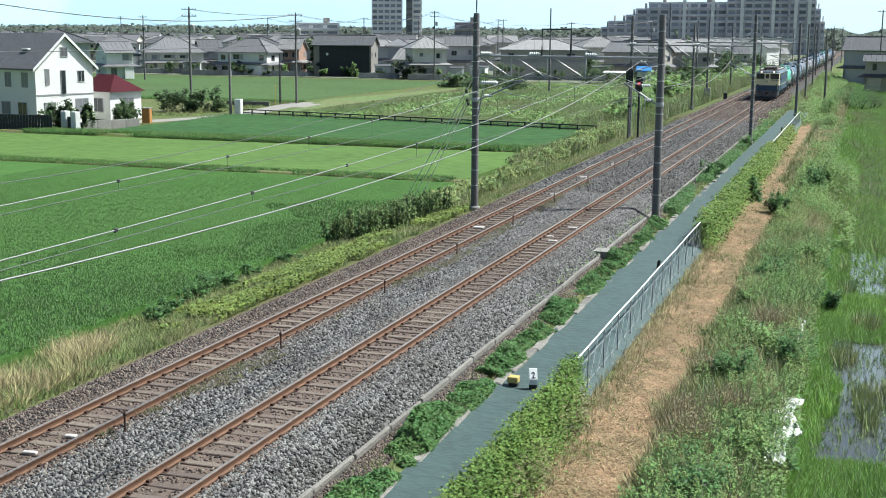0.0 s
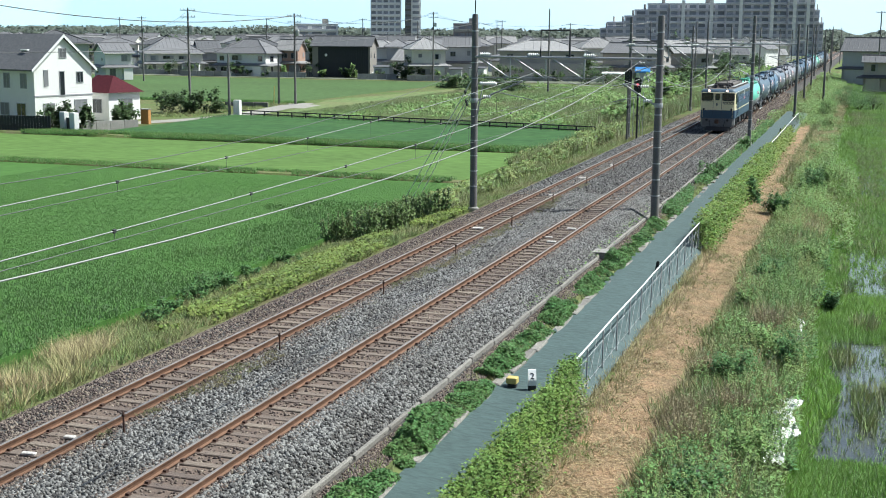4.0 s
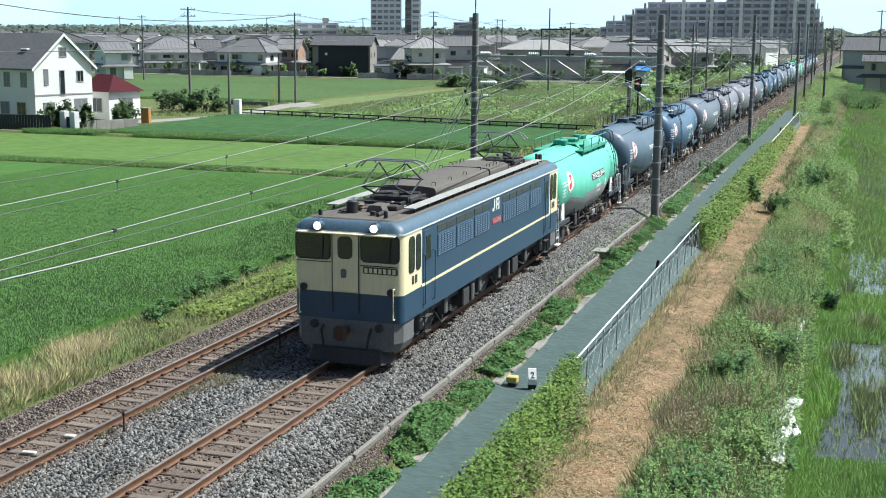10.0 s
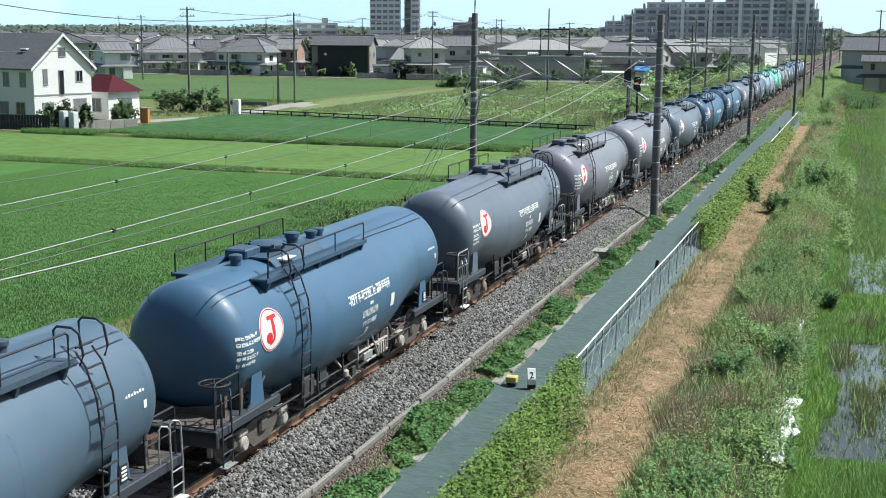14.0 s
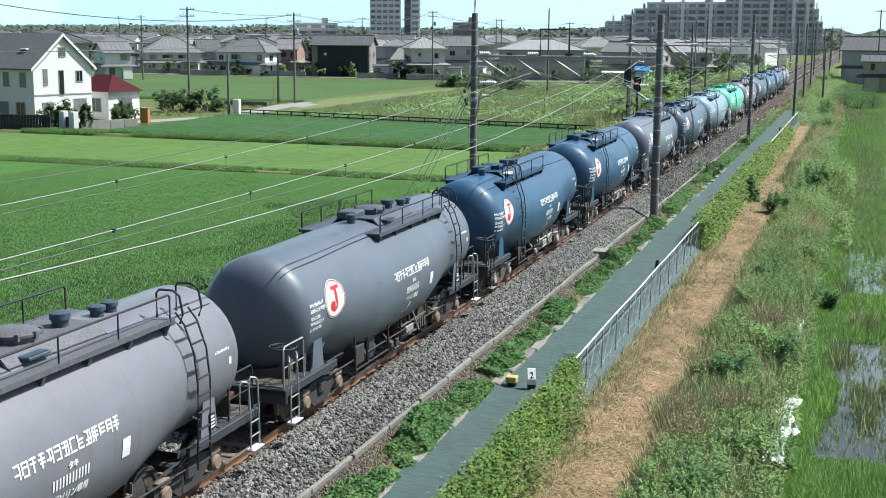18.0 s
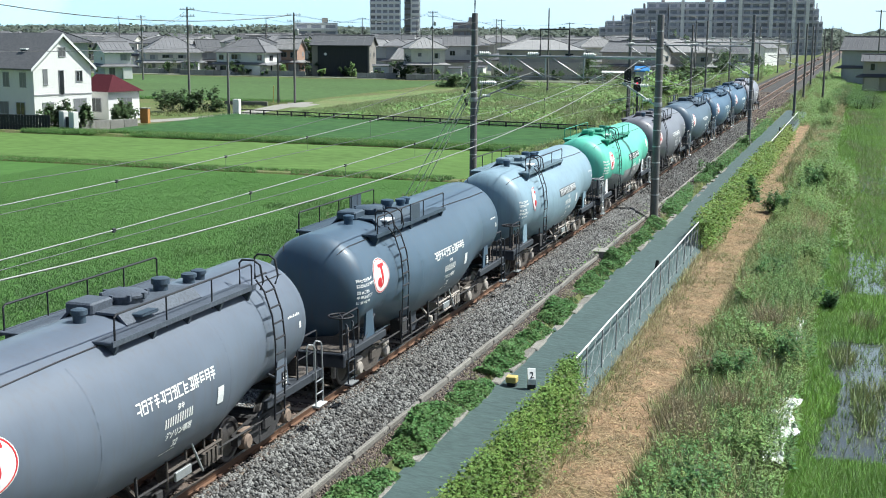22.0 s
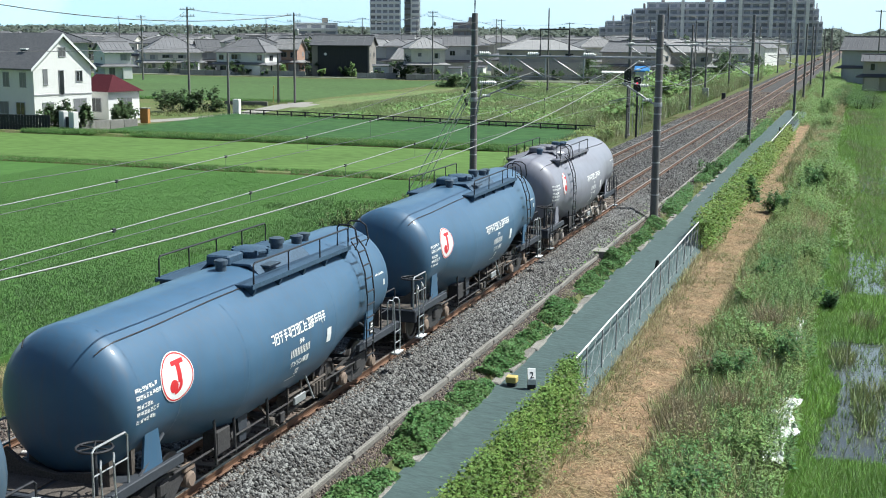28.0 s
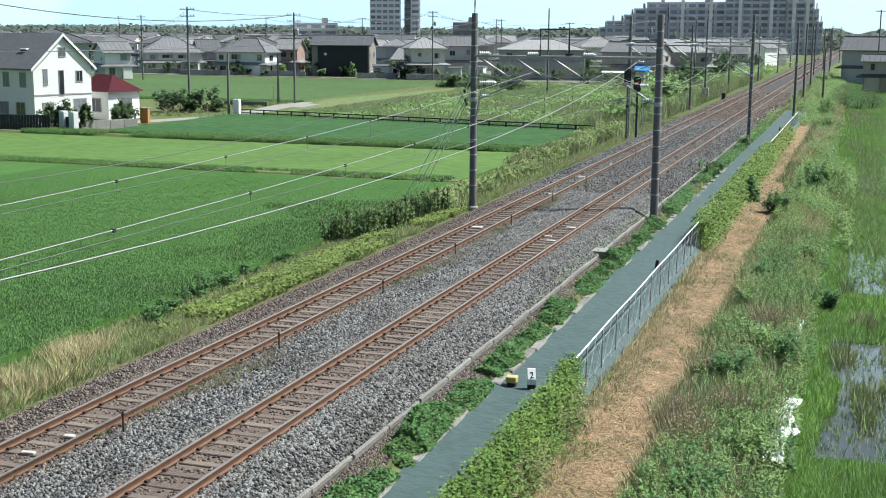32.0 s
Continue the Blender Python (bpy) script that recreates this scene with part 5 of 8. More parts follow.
part("rail", Geo().tube([(bx0, by0, -.75), (bx1, by1, -.75)], .055, 8), M_DARKSTEEL, bar)
part("lower_rail", Geo().tube([(bx0, by0, -1.1), (bx1, by1, -1.1)], .055, 8), M_DARKSTEEL, bar)
me = mesh_of("barrier_post", Geo().box(0, 0, .4, .14, .14, .9, .02), M_DARKSTEEL)
for i in range(24):
    f = i / 23
    part("barrier_post", me, None, bar, at=(bx0 + (bx1 - bx0) * f, by0 + (by1 - by0) * f, -1.55))
g = Geo()
road_pts = [(-62, 104), (-60, 112), (-57, 120), (-56, 128), (-58, 140), (-60, 152)]
g.rings([[(x - 1.6, y, -1.57), (x + 1.6, y, -1.57)] for x, y in road_pts], closed=False)
solid("lane", g, M_ROADC, "narrow pale concrete farm lane", "lane", kind="structure")
field("lane_end", [(-57.8, 140.5), (-58.8, 150), (-55.8, 148.5), (-55, 141.5)], -1.565, M_ROADC, "pale concrete pad beside the lane", "lane")

lw = thing("low_wall", "low dark concrete retaining wall beside the lane", "low wall", at=(-63.0, 141.5, -1.6), rz=8)
for i in range(3):
    part("wall_block", Geo().box(-1.9 + i * 1.9, 0, .3, 1.86, .25, .6, .02), M_MAST, lw)

# torn white plastic in the marsh
for x, y, w, l in ((10.02, 29.6, .5, 5.2), (9.8, 39.9, .36, 3.2)):
    g = Geo()
    nx, ny = 8, 40
    g.rings([[(x + (i / nx - .5) * w * (1 + .4 * noise.noise((j * .2, 3, y))) + .2 * noise.noise((j * .12, y, 0)), y + (j / ny - .5) * l, -1.4 + .3 * abs(noise.noise((i * .7, j * .35, x))) + .1 * noise.noise((i * 1.7, j * .9, x))) for i in range(nx + 1)] for j in range(ny + 1)], closed=False)
    solid("plastic_sheet", g, mat("white_plastic", (.74, .74, .71), .4, var=.35, scale=2.2, fine=9, bump=.3), "crumpled torn white plastic sheeting among the weeds", "plastic sheet", "torn plastic", smooth=True)

cab = thing("trackside_cable", "black cable lying on the ballast between the tracks", "cable")
part("cable", Geo().tube([(-1.45 + .06 * noise.noise((0, y * .3, 8)), y, -.145 + .01 * noise.noise((1, y, 8))) for y in np.linspace(8, 62, 90)], .022, 6), M_BLACK, cab)
# the road bridge on which the camera stands: unseen, added to dim the wagon ends
br = thing("road_bridge", "plain concrete road bridge over the railway line", "bridge", kind="structure")
part("deck", Geo().box(2, -6.6, 5.75, 90, 9.6, .7, .05), M_CONC, br)
part("kerb", Geo().box(2, -2.1, 6.25, 90, .4, .3, .03), M_CONC, br)
for xx in (-16, 16.5):
    part("pier", Geo().box(xx, -6.6, 1.9, 1.6, 8.0, 7.2, .1), M_CONC, br)
for xx in (-34, 38):
    part("abutment", Geo().box(xx, -6.6, 1.9, 18, 9.4, 7.2, .1), M_CONC, br)

# ---- overhead line ----


def beam(y, x0, x1, z, label, gate=False):
    b = thing("portal_beam", label, "portal beam", "portal beams", at=(0, y, 0))
    g = Geo().tube([(x0, 0, z), (x1, 0, z)], .06, 8)
    part("upper_chord", g, M_GALV, b)
    part("lower_chord", Geo().tube([(x0, .3, z - .02), (x1, .3, z - .02)], .04, 8), M_GALV, b)
    for xa in (x0 + .25, x0 + 2.0, x0 + 3.85):
        part("brace", Geo().tube([(xa, 0, z - .08), (xa + 1.4, 0, z - .95)], .045, 8), M_GALV, b, "pale steel brace")
        part("hanger", Geo().tube([(xa + 1.5, 0, z), (xa + 1.5, 0, z - 1.0)], .03, 6), M_GALV, b)
    part("cross_pipe", Geo().tube([(x0, 0, z - .98), (x0 + 6.4, 0, z - .92)], .025, 6), M_GALV, b)
    if gate:
        g = Geo().tube([(-3.26, 0, z), (-3.26, 0, z + 1.28), (-1.86, 0, z + 1.28), (-1.86, 0, z)], .05, 8)
        part("gantry_frame", g, M_DARKSTEEL, b, "dark frame on the beam")
    for xa in (x0 + .5, x0 + 2.9, x0 + 5.6):
        part("insulator", Geo().lathe([(.03, -.3)] + [(r, -.28 + i * .05) for i, r in enumerate((.05, .1, .05, .1, .05, .1, .05, .1, .05, .1, .05))] + [(.03, .3)], 10, at=(xa, 0, z + .12), axis="x"), M_PORC, b, "white porcelain insulator", True)
    return b


beam(57.5, -6.5, 2.42, 6.78, "steel portal beam across both tracks", True)
beam(102, -7.4, 2.85, 6.95, "steel portal beam across both tracks")
beam(140, -8.0, 4.3, 6.95, "distant steel portal beam across both tracks")
beam(176, -9.3, 3.4, 7.2, "distant steel portal beam across both tracks")
beam(222, -9.0, 2.6, 7.2, "distant steel portal beam across both tracks")


def cantilever(x, y, side, reach, label):
    c = thing("cantilever", label, "cantilever", "line cantilevers", at=(x, y, 0))
    part("strut", Geo().tube([(side * .15, 0, 4.68), (side * reach, 0, 5.65)], .04, 8), M_GALV, c)
    part("tie", Geo().tube([(side * .15, 0, 5.5), (side * reach, 0, 5.65)], .025, 6), M_GALV, c)
    part("steady_arm", Geo().tube([(side * reach * .5, 0, 5.1), (side * (reach + .6), 0, 4.75)], .018, 6), M_GALV, c)
    for f in (.2, .3):
        part("insulator", Geo().lathe([(.03, -.2), (.09, -.17), (.04, -.12), (.09, -.07), (.04, -.02), (.09, .03), (.04, .08), (.09, .13), (.03, .2)], 10, at=(side * (.15 + f * reach), 0, 4.68 + .97 * f if f < .25 else 5.53), axis="x"), M_PORC, c, "white porcelain insulator", True)
    part("clamp", Geo().lathe([(.19, -.1), (.2, -.05), (.2, .05), (.19, .1)], 14, at=(0, 0, 4.68)), M_GALV, c)
    return c


cantilever(2.42, 57.3, -1, 1.7, "galvanised cantilever arm on the mast")
cantilever(-6.55, 57.6, 1, 2.4, "galvanised cantilever arm on the mast")
cantilever(2.85, 101.5, -1, 1.9, "galvanised cantilever arm on the mast")
cantilever(-7.5, 104.8, 1, 2.9, "galvanised cantilever arm on the mast")
cantilever(4.3, 139.8, -1, 3.0, "galvanised cantilever arm on the mast")

SPANS = [(-31, 57.5), (57.5, 102), (102, 140), (140, 176), (176, 222), (222, 270)]


def run_wire(name, x, lo, hi, r, material, label, x2=None, spans=SPANS, clamps=False):
    """A wire that hangs from mast to mast: lo at mid-span, hi at the supports."""
    w = thing(name, label, "wire", "overhead wires")
    for a, b in spans:
        m, h = (a + b) / 2, (b - a) / 2
        pts = [(x, y, lo + (hi - lo) * ((y - m) / h) ** 2) for y in np.linspace(a, b, 25)]
        part("span", Geo().tube(pts, r, 5), material, w)
    return w


for x in (0, TRACK):
    mw = run_wire("messenger_wire", x, 4.7, 6.1, .012, M_WIRE, "bright messenger wire above the track")
    run_wire("contact_wire", x, 4.56, 4.62, .008, M_WIREDARK, "dark contact wire above the track")
    dm = mesh_of("clamp", Geo().box(0, 0, 0, .035, .09, .07, .01), M_BLACK)
    for y in np.arange(7.5 if x == 0 else 8.1, 55, 4.75):
        z = 4.7 + 1.4 * ((y - 13.25) / 44.25) ** 2
        part("clamp", dm, None, mw, at=(x, y, z))
        part("dropper", Geo().tube([(x, y, z), (x, y, 4.58)], .004, 4), M_WIREDARK, mw)
run_wire("feeder_wire", 1.5, 4.72, 6.7, .014, M_WIRE, "pale feeder wire sagging between masts", spans=[(-13, 57.5), (57.5, 102), (102, 140), (140, 176)])
run_wire("feeder_wire", -6.9, 4.45, 6.2, .010, M_WIREDARK, "thin feeder wire sagging between masts", spans=[(-3, 57.6), (57.6, 104.8), (104.8, 148), (148, 173)])
run_wire("feeder_wire", -6.3, 7.4, 8.4, .009, M_WIREDARK, "thin feeder wire sagging between masts", spans=[(-3, 57.6), (57.6, 104.8), (104.8, 148)])
run_wire("feeder_wire", 2.6, 7.0, 8.2, .010, M_WIREDARK, "thin feeder wire sagging between masts", spans=[(57.3, 101.5), (101.5, 139.8), (139.8, 180), (180, 222)])
guy = thing("guy_wires", "steel guy wires anchoring the mast", "guy wire")
for xa, ya, za in ((-12.1, 62.6, 5.9), (-11.7, 64, 5.2), (-11.9, 63.3, 5.4)):
    part("guy", Geo().tube([(-6.55, 57.6, za), (xa, ya, -1.2)], .028, 5), M_GUY, guy)
    part("strain_insulator", Geo().lathe([(.02, -.1), (.07, -.06), (.07, .06), (.02, .1)], 8, at=(-6.55 + (xa + 6.55) * .12, 57.6 + (ya - 57.6) * .12, za - (za + 1.2) * .12)), M_BLACK, guy)
ant = thing("mast_top_insulator", "dark insulator pin on the mast's top", "insulator", at=(-6.55, 57.6, 8.8))
part("pin", Geo().lathe([(.02, 0), (.035, .4), (.03, .8), (.01, 1.3)], 8), M_BLACK, ant)
st = thing("stay_strut", "pale steel strut leaning on the mast", "strut", at=(-6.4, 57.5, 0))
part("strut", Geo().tube([(.0, 0, 3.85), (.3, 0, 5.4)], .03, 6), M_GALV, st)
sw = thing("line_insulator", "white strain insulator string", "insulator", at=(-6.3, 57.5, 5.5))
part("string", Geo().lathe([(.03, 0)] + [(r, .05 + i * .05) for i, r in enumerate((.06, .1) * 8)] + [(.03, .9)], 10, axis="x"), M_PORC, sw, smooth=True)

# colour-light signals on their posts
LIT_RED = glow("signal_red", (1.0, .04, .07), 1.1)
for sx, sz, lit in ((-7.05, 4.6, False), (-6.25, 3.95, True)):
    s = thing("railway_signal", "railway signal showing a red light" if lit else "dark railway signal head", "signal", "signals", at=(sx, 101.8, -.75))
    part("post", Geo().lathe([(.09, 0), (.08, sz + 1.2)], 12), M_MAST if not lit else M_DARKSTEEL, s)
    hd = part("head", Geo().prism([(-.26, sz), (.26, sz), (.3, sz + .2), (.3, sz + 1.0), (.18, sz + 1.2), (-.18, sz + 1.2), (-.3, sz + 1.0), (-.3, sz + .2)], -.2, -.1), M_BLACK, s, "black signal head")
    for k in range(3):
        z = sz + .28 + k * .33
        part("lens", Geo().lathe([(.11, -.205), (.08, -.22), (.01, -.23)], 14, at=(0, 0, z), axis="y"), LIT_RED if lit and k == 1 else M_GLASS, hd, "glowing red lens" if lit and k == 1 else "")
        part("hood", Geo().rings([[(r * math.cos(a), y, z + r * math.sin(a)) for r in (.13, .14) for a in ([0.2 + 2.74 * i / 10 for i in range(11)] if r == .13 else [2.94 - 2.74 * i / 10 for i in range(11)])] for y in (-.2, -.38)]), M_BLACK, hd)
    part("marker", Geo().prism([(-.16, sz - 1.9), (0, sz - 2.06), (.16, sz - 1.9), (0, sz - 1.74)], -.12, -.1), M_BLACK, s)
    part("ladder", Geo().tube([(.2, .1, .3), (.2, .1, sz)], .02, 5).tube([(.45, .1, .3), (.45, .1, sz)], .02, 5), M_GALV, s)
bx = thing("relay_box", "grey relay box beside the track", "equipment box", at=(-9.0, 171, -.9))
part("box", Geo().box(0, 0, .9, .8, .5, 1.3, .03), M_GALV, bx)
bx = thing("dark_signal_head", "small dark dwarf signal beside the track", "signal", at=(-5.4, 160, -.6))
part("head", Geo().box(0, 0, .7, .5, .3, .9, .1), M_BLACK, bx)

# ---- houses, poles, town ----
# Cream, grey and taupe are raised so shaded walls look paled by haze.
W_CREAM = mat("wall_cream", (.68, .65, .58), .85, var=.15, scale=.8, fine=15, bump=.1, streak=.15)
W_PALE = mat("wall_white", (.78, .77, .74), .8, var=.08, scale=.8, fine=15, bump=.08, streak=.08)
W_ORANGE = mat("wall_orange", (.37, .24, .18), .85, var=.2, scale=.8, fine=15, bump=.1)
W_BLACK = mat("wall_dark_boards", (.025, .028, .032), .7, var=.3, scale=.8, fine=15, bump=.2)
W_GREY = mat("wall_grey", (.46, .47, .47), .85, var=.15, scale=.8, fine=15, bump=.1, streak=.15)
W_TAUPE = mat("wall_taupe", (.44, .405, .36), .85, var=.15, scale=.8, fine=15, bump=.1, streak=.15)
R_GREY = mat("roof_grey_tiles", (.15, .15, .155), .7, var=.3, scale=1, fine=5, bump=.6, spread=.2)
R_DARK = mat("roof_dark_tiles", (.085, .087, .092), .65, var=.3, scale=1, fine=5, bump=.6, spread=.2)
R_PALE = mat("roof_pale_tiles", (.25, .245, .24), .65, var=.3, scale=1, fine=5, bump=.6, spread=.2)
R_RED = mat("roof_red_sheet", (.07, .014, .02), .85, var=.25, scale=1, fine=5, bump=.2, spec=.15)
W_FRAME = mat("window_frames", (.34, .345, .35), .5, .3, var=.1, bump=0)


M_CURTAIN = mat("curtained_window", (.2, .205, .21), .35, var=.35, scale=.8, bump=0, spread=.5)
M_SHUTTER = mat("storm_shutter", (.4, .39, .37), .6, var=.2, scale=2, bump=.05, spread=.25)
RH = random.Random(5)


def window(parent, x, y, z, w, h, nx=0, ny=-1, shutter=False):
    """A window set in a wall whose outward normal is (nx, ny)."""
    def wall_box(off, ww, hh, t, zc=z, side=0.0):
        if ny:
            return (x + side, y + ny * off, zc, ww, t, hh)
        return (x + nx * off, y + side, zc, t, ww, hh)
    wd = part("window", Geo().box(*wall_box(.0, w, h, .1)), M_CURTAIN if RH.random() < .4 else M_GLASS, parent, "recessed house window")
    g = Geo()
    for dz in (-h / 2, h / 2):
        g.box(*wall_box(.04, w + .1, .06, .06, z + dz))
    for dx in (-w / 2, 0, w / 2) if w > .7 else (-w / 2, w / 2):
        g.box(*wall_box(.04, .05, h, .055, z, dx))
    part("frame", g, W_FRAME, wd)
    if shutter:
        part("shutter_box", Geo().box(*wall_box(.07, w * .55, h + .1, .14, z, w * .8)), M_SHUTTER, wd)
    return wd


def house(x, y, w, d, he, ht, rz, roof, wall, rmat, label, detail=True, z0=-1.5, group="houses"):
    """A house with its storeys: w across its front, d deep, he to the eaves and ht to the ridge."""
    t = thing("house", label, "house", group, at=(x, y, z0), rz=rz)
    ov = .55
    if roof == "gable":
        pr = [(-d / 2, 0), (d / 2, 0), (d / 2, he), (0, ht - .12), (-d / 2, he)]
        part("wall", Geo().prismx([(a, b) for a, b in pr], -w / 2, w / 2), wall, t)
        g = Geo()
        k = (ht - he) / (d / 2)
        for s in (-1, 1):
            e = s * (d / 2 + ov)
            ze = he - k * ov
            g.prismx([(0, ht), (e, ze), (e, ze + .16), (0, ht + .18)], -w / 2 - .45, w / 2 + .45)
        part("roof", g, rmat, t)
    else:
        part("wall", Geo().box(0, 0, he / 2, w, d, he), wall, t)
        rl = max(.2, w / 2 - d / 2)
        lo = [(-w / 2 - ov, -d / 2 - ov), (w / 2 + ov, -d / 2 - ov), (w / 2 + ov, d / 2 + ov), (-w / 2 - ov, d / 2 + ov)]
        vs = [(a, b, he - .1) for a, b in lo] + [(a, b, he + .1) for a, b in lo] + [(-rl, 0, ht), (rl, 0, ht)]
        part("roof", Geo().add(vs, [(3, 2, 1, 0), (0, 1, 5, 4), (1, 2, 6, 5), (2, 3, 7, 6), (3, 0, 4, 7), (4, 5, 9, 8), (5, 6, 9), (6, 7, 8, 9), (7, 4, 8)]), rmat, t)
        part("ridge", Geo().tube([(-rl, 0, ht + .03), (rl, 0, ht + .03)], .14, 6), rmat, t)
    if roof == "gable":
        k = (ht - he) / (d / 2)
        part("ridge", Geo().tube([(-w / 2 - .4, 0, ht + .2), (w / 2 + .4, 0, ht + .2)], .16, 6), rmat, t)
        g = Geo()
        for xx in np.arange(-w / 2, w / 2 + .1, .9 if detail else 1.8):
            for s in (-1, 1):
                g.tube([(xx, 0, ht + .19), (xx, s * (d / 2 + .5), he - k * .5 + .17)], .05, 4)
        tagged(part("tile_ribs", g, rmat, t), kind="stuff")
    else:
        g = Geo()
        for xx in np.arange(-w / 2 - .3, w / 2 + .4, .9 if detail else 1.8):
            f = min(1, max(0, (w / 2 + ov - abs(xx)) / (w / 2 + ov - rl)))
            for s in (-1, 1):
                g.tube([(xx, s * (d / 2 + ov), he + .1), (xx, s * (d / 2 + ov) * (1 - f), he + .1 + (ht - he - .1) * f)], .05, 4)
        for xx in (-1, 1):
            for s in (-1, 1):
                g.tube([(xx * (w / 2 + ov), s * (d / 2 + ov), he + .12), (xx * rl, 0, ht + .04)], .11, 5)
        tagged(part("tile_ribs", g, rmat, t), kind="stuff")
    if detail:
        n = max(2, int(w / 2.6))
        st = 2 if he > 4.2 else 1
        for f in range(st):
            z = he * (f + .55) / st
            for i in range(n):
                if RH.random() < .72:
                    window(t, -w / 2 + w * (i + .5) / n + RH.uniform(-.3, .3), -d / 2, z + RH.uniform(-.15, .15), RH.choice((.7, 1.1, 1.5, 1.6)), RH.choice((.7, 1.0, 1.15)) if f else RH.choice((.9, 1.5)), shutter=RH.random() < .35)
            for side in (-1, 1):
                for yy in (-d * .22, d * .24):
                    if RH.random() < .6:
                        window(t, side * w / 2, yy, z + RH.uniform(-.2, .2), RH.choice((.6, .9, 1.3)), RH.choice((.6, .9, 1.1)), side, 0)
        if st == 2:
            zl, zh, o = he * .46, he * .46 + .5, 1.15
            lo = [(-w / 2 - o, -d / 2 - o), (w / 2 + o, -d / 2 - o), (w / 2 + o, d / 2 + .1), (-w / 2 - o, d / 2 + .1)]
            hi = [(-w / 2 - .02, -d / 2 - .02), (w / 2 + .02, -d / 2 - .02), (w / 2 + .02, d / 2 + .1), (-w / 2 - .02, d / 2 + .1)]
            g = Geo().rings([[(a, b, zl - .1) for a, b in lo], [(a, b, zl + .06) for a, b in lo], [(a, b, zh) for a, b in hi], [(a, b, zh - .16) for a, b in hi]])
            part("porch_roof", g, rmat, t, "tiled skirt roof over the ground floor")
            lean = RH.choice((-1, 1))
            part("bay", Geo().box(lean * w * .28, -d / 2 - .5, zl / 2, w * .34, 1.0, zl - .04, .03), wall, t)
        part("gutter", Geo().tube([(-w / 2 - .5, -d / 2 - .62, he - .08), (w / 2 + .5, -d / 2 - .62, he - .08)], .06, 6), M_SHUTTER, t)
        part("downpipe", Geo().tube([(w / 2 - .1, -d / 2 - .6, he - .1), (w / 2 - .1, -d / 2 - .08, he - .5), (w / 2 - .1, -d / 2 - .08, .1)], .045, 6), M_SHUTTER, t)
        if RH.random() < .6:
            part("aerial", Geo().tube([(w * .2, 0, ht - .2), (w * .2, 0, ht + 1.9)], .025, 4).tube([(w * .2 - .6, 0, ht + 1.7), (w * .2 + .6, 0, ht + 1.7)], .02, 4).tube([(w * .2 - .4, 0, ht + 1.4), (w * .2 + .4, 0, ht + 1.4)], .02, 4), M_DARKSTEEL, t, "thin television aerial")
    return t


house(-140.8, 253.0, 12.7, 10, 4.3, 7.7, 40, "hip", W_CREAM, R_GREY, "two-storey cream house with a grey tiled hip roof")
house(-114.5, 242.5, 12.0, 9, 4.7, 7.7, -4, "hip", W_PALE, R_GREY, "two-storey white house with a grey hip roof")
house(-107.2, 247.0, 4.4, 5, 5.6, 7.5, 6, "gable", W_ORANGE, R_PALE, "two-storey orange-brown house with a pale roof")
barn = house(-93.6, 244.5, 12.2, 9, 6.5, 8.3, 13, "gable", mat("barn_side", (.26, .24, .215), .85, var=.2, streak=.3), R_DARK, "tall barn clad in black boards under a dark roof", detail=False)
me = mesh_of("cladding_board", Geo().box(0, 0, 3.2, .5, .06, 6.2, .01), W_BLACK)
for i in range(21):
    part("cladding_board", me, None, barn, at=(-4.6 + i * .505, -4.54, 0))
part("wall_lamp", Geo().lathe([(.3, 0), (.3, .08), (.02, .12)], 14, at=(-3.2, -4.58, 4.6), axis="y"), W_PALE, barn, "round pale lamp")
part("cooling_unit", Geo().box(6.4, -2.5, .6, .5, 1.0, .9, .04), W_PALE, barn, "white cooling unit")
for yy, zz in ((-3.2, 4.4), (1.4, 4.4), (2.8, 1.6)):
    window(barn, 6.1, yy, zz, .9, 1.0, 1, 0)
house(-90.0, 266.5, 5.0, 9, 6.1, 7.7, 21, "hip", W_GREY, R_GREY, "grey rendered house with a hip roof")
house(-74.2, 240.5, 7.0, 9, 6.0, 8.3, 30, "hip", W_CREAM, R_PALE, "beige two-storey house with pale tiles")
house(-71.5, 256.5, 7.3, 9, 6.5, 8.3, 18, "gable", W_GREY, R_GREY, "grey two-storey house with a tiled roof")
longh = house(-52.8, 253.0, 17.3, 12, 5.8, 7.9, 15, "hip", W_TAUPE, R_PALE, "long taupe house with blank walls and a pale tiled roof", detail=False)
for xx, ww in ((-6.5, 1.2), (-2.2, 1.7), (1.6, .8), (5.6, 1.7)):
    window(longh, xx, -6, 4.7, ww, .9)
part("yard_wall", Geo().box(0, -6.5, 1.7, 17.0, .15, 3.4, .02), W_TAUPE, longh, "blank taupe boundary wall")
part("corner_board", Geo().box(8.7, -6.1, 2.9, .35, .35, 5.8, .02), W_PALE, longh, "white corner board")
house(-48.8, 289.5, 10.2, 9, 6.1, 8.5, 32, "hip", W_CREAM, R_PALE, "cream house with silvery roof tiles")
house(-127.2, 209.0, 5.2, 8, 5.1, 6.8, 49, "gable", W_PALE, R_GREY, "white house behind the gabled house")
house(-119.2, 180.0, 10.4, 10, 7.2, 9.3, 37, "hip", W_GREY, R_DARK, "dark-roofed house behind the gabled house")
house(-138.7, 266.0, 5.0, 8, 4.5, 6.9, 40, "gable", W_GREY, R_DARK, "low grey house with a dark roof")
house(-41.2, 304.5, 8.2, 9, 5.2, 7.4, -5, "gable", W_CREAM, R_DARK, "cream house beside the line")
house(-33.4, 324.5, 8.9, 9, 5.3, 7.0, 8, "hip", W_TAUPE, R_GREY, "taupe house beside the line")
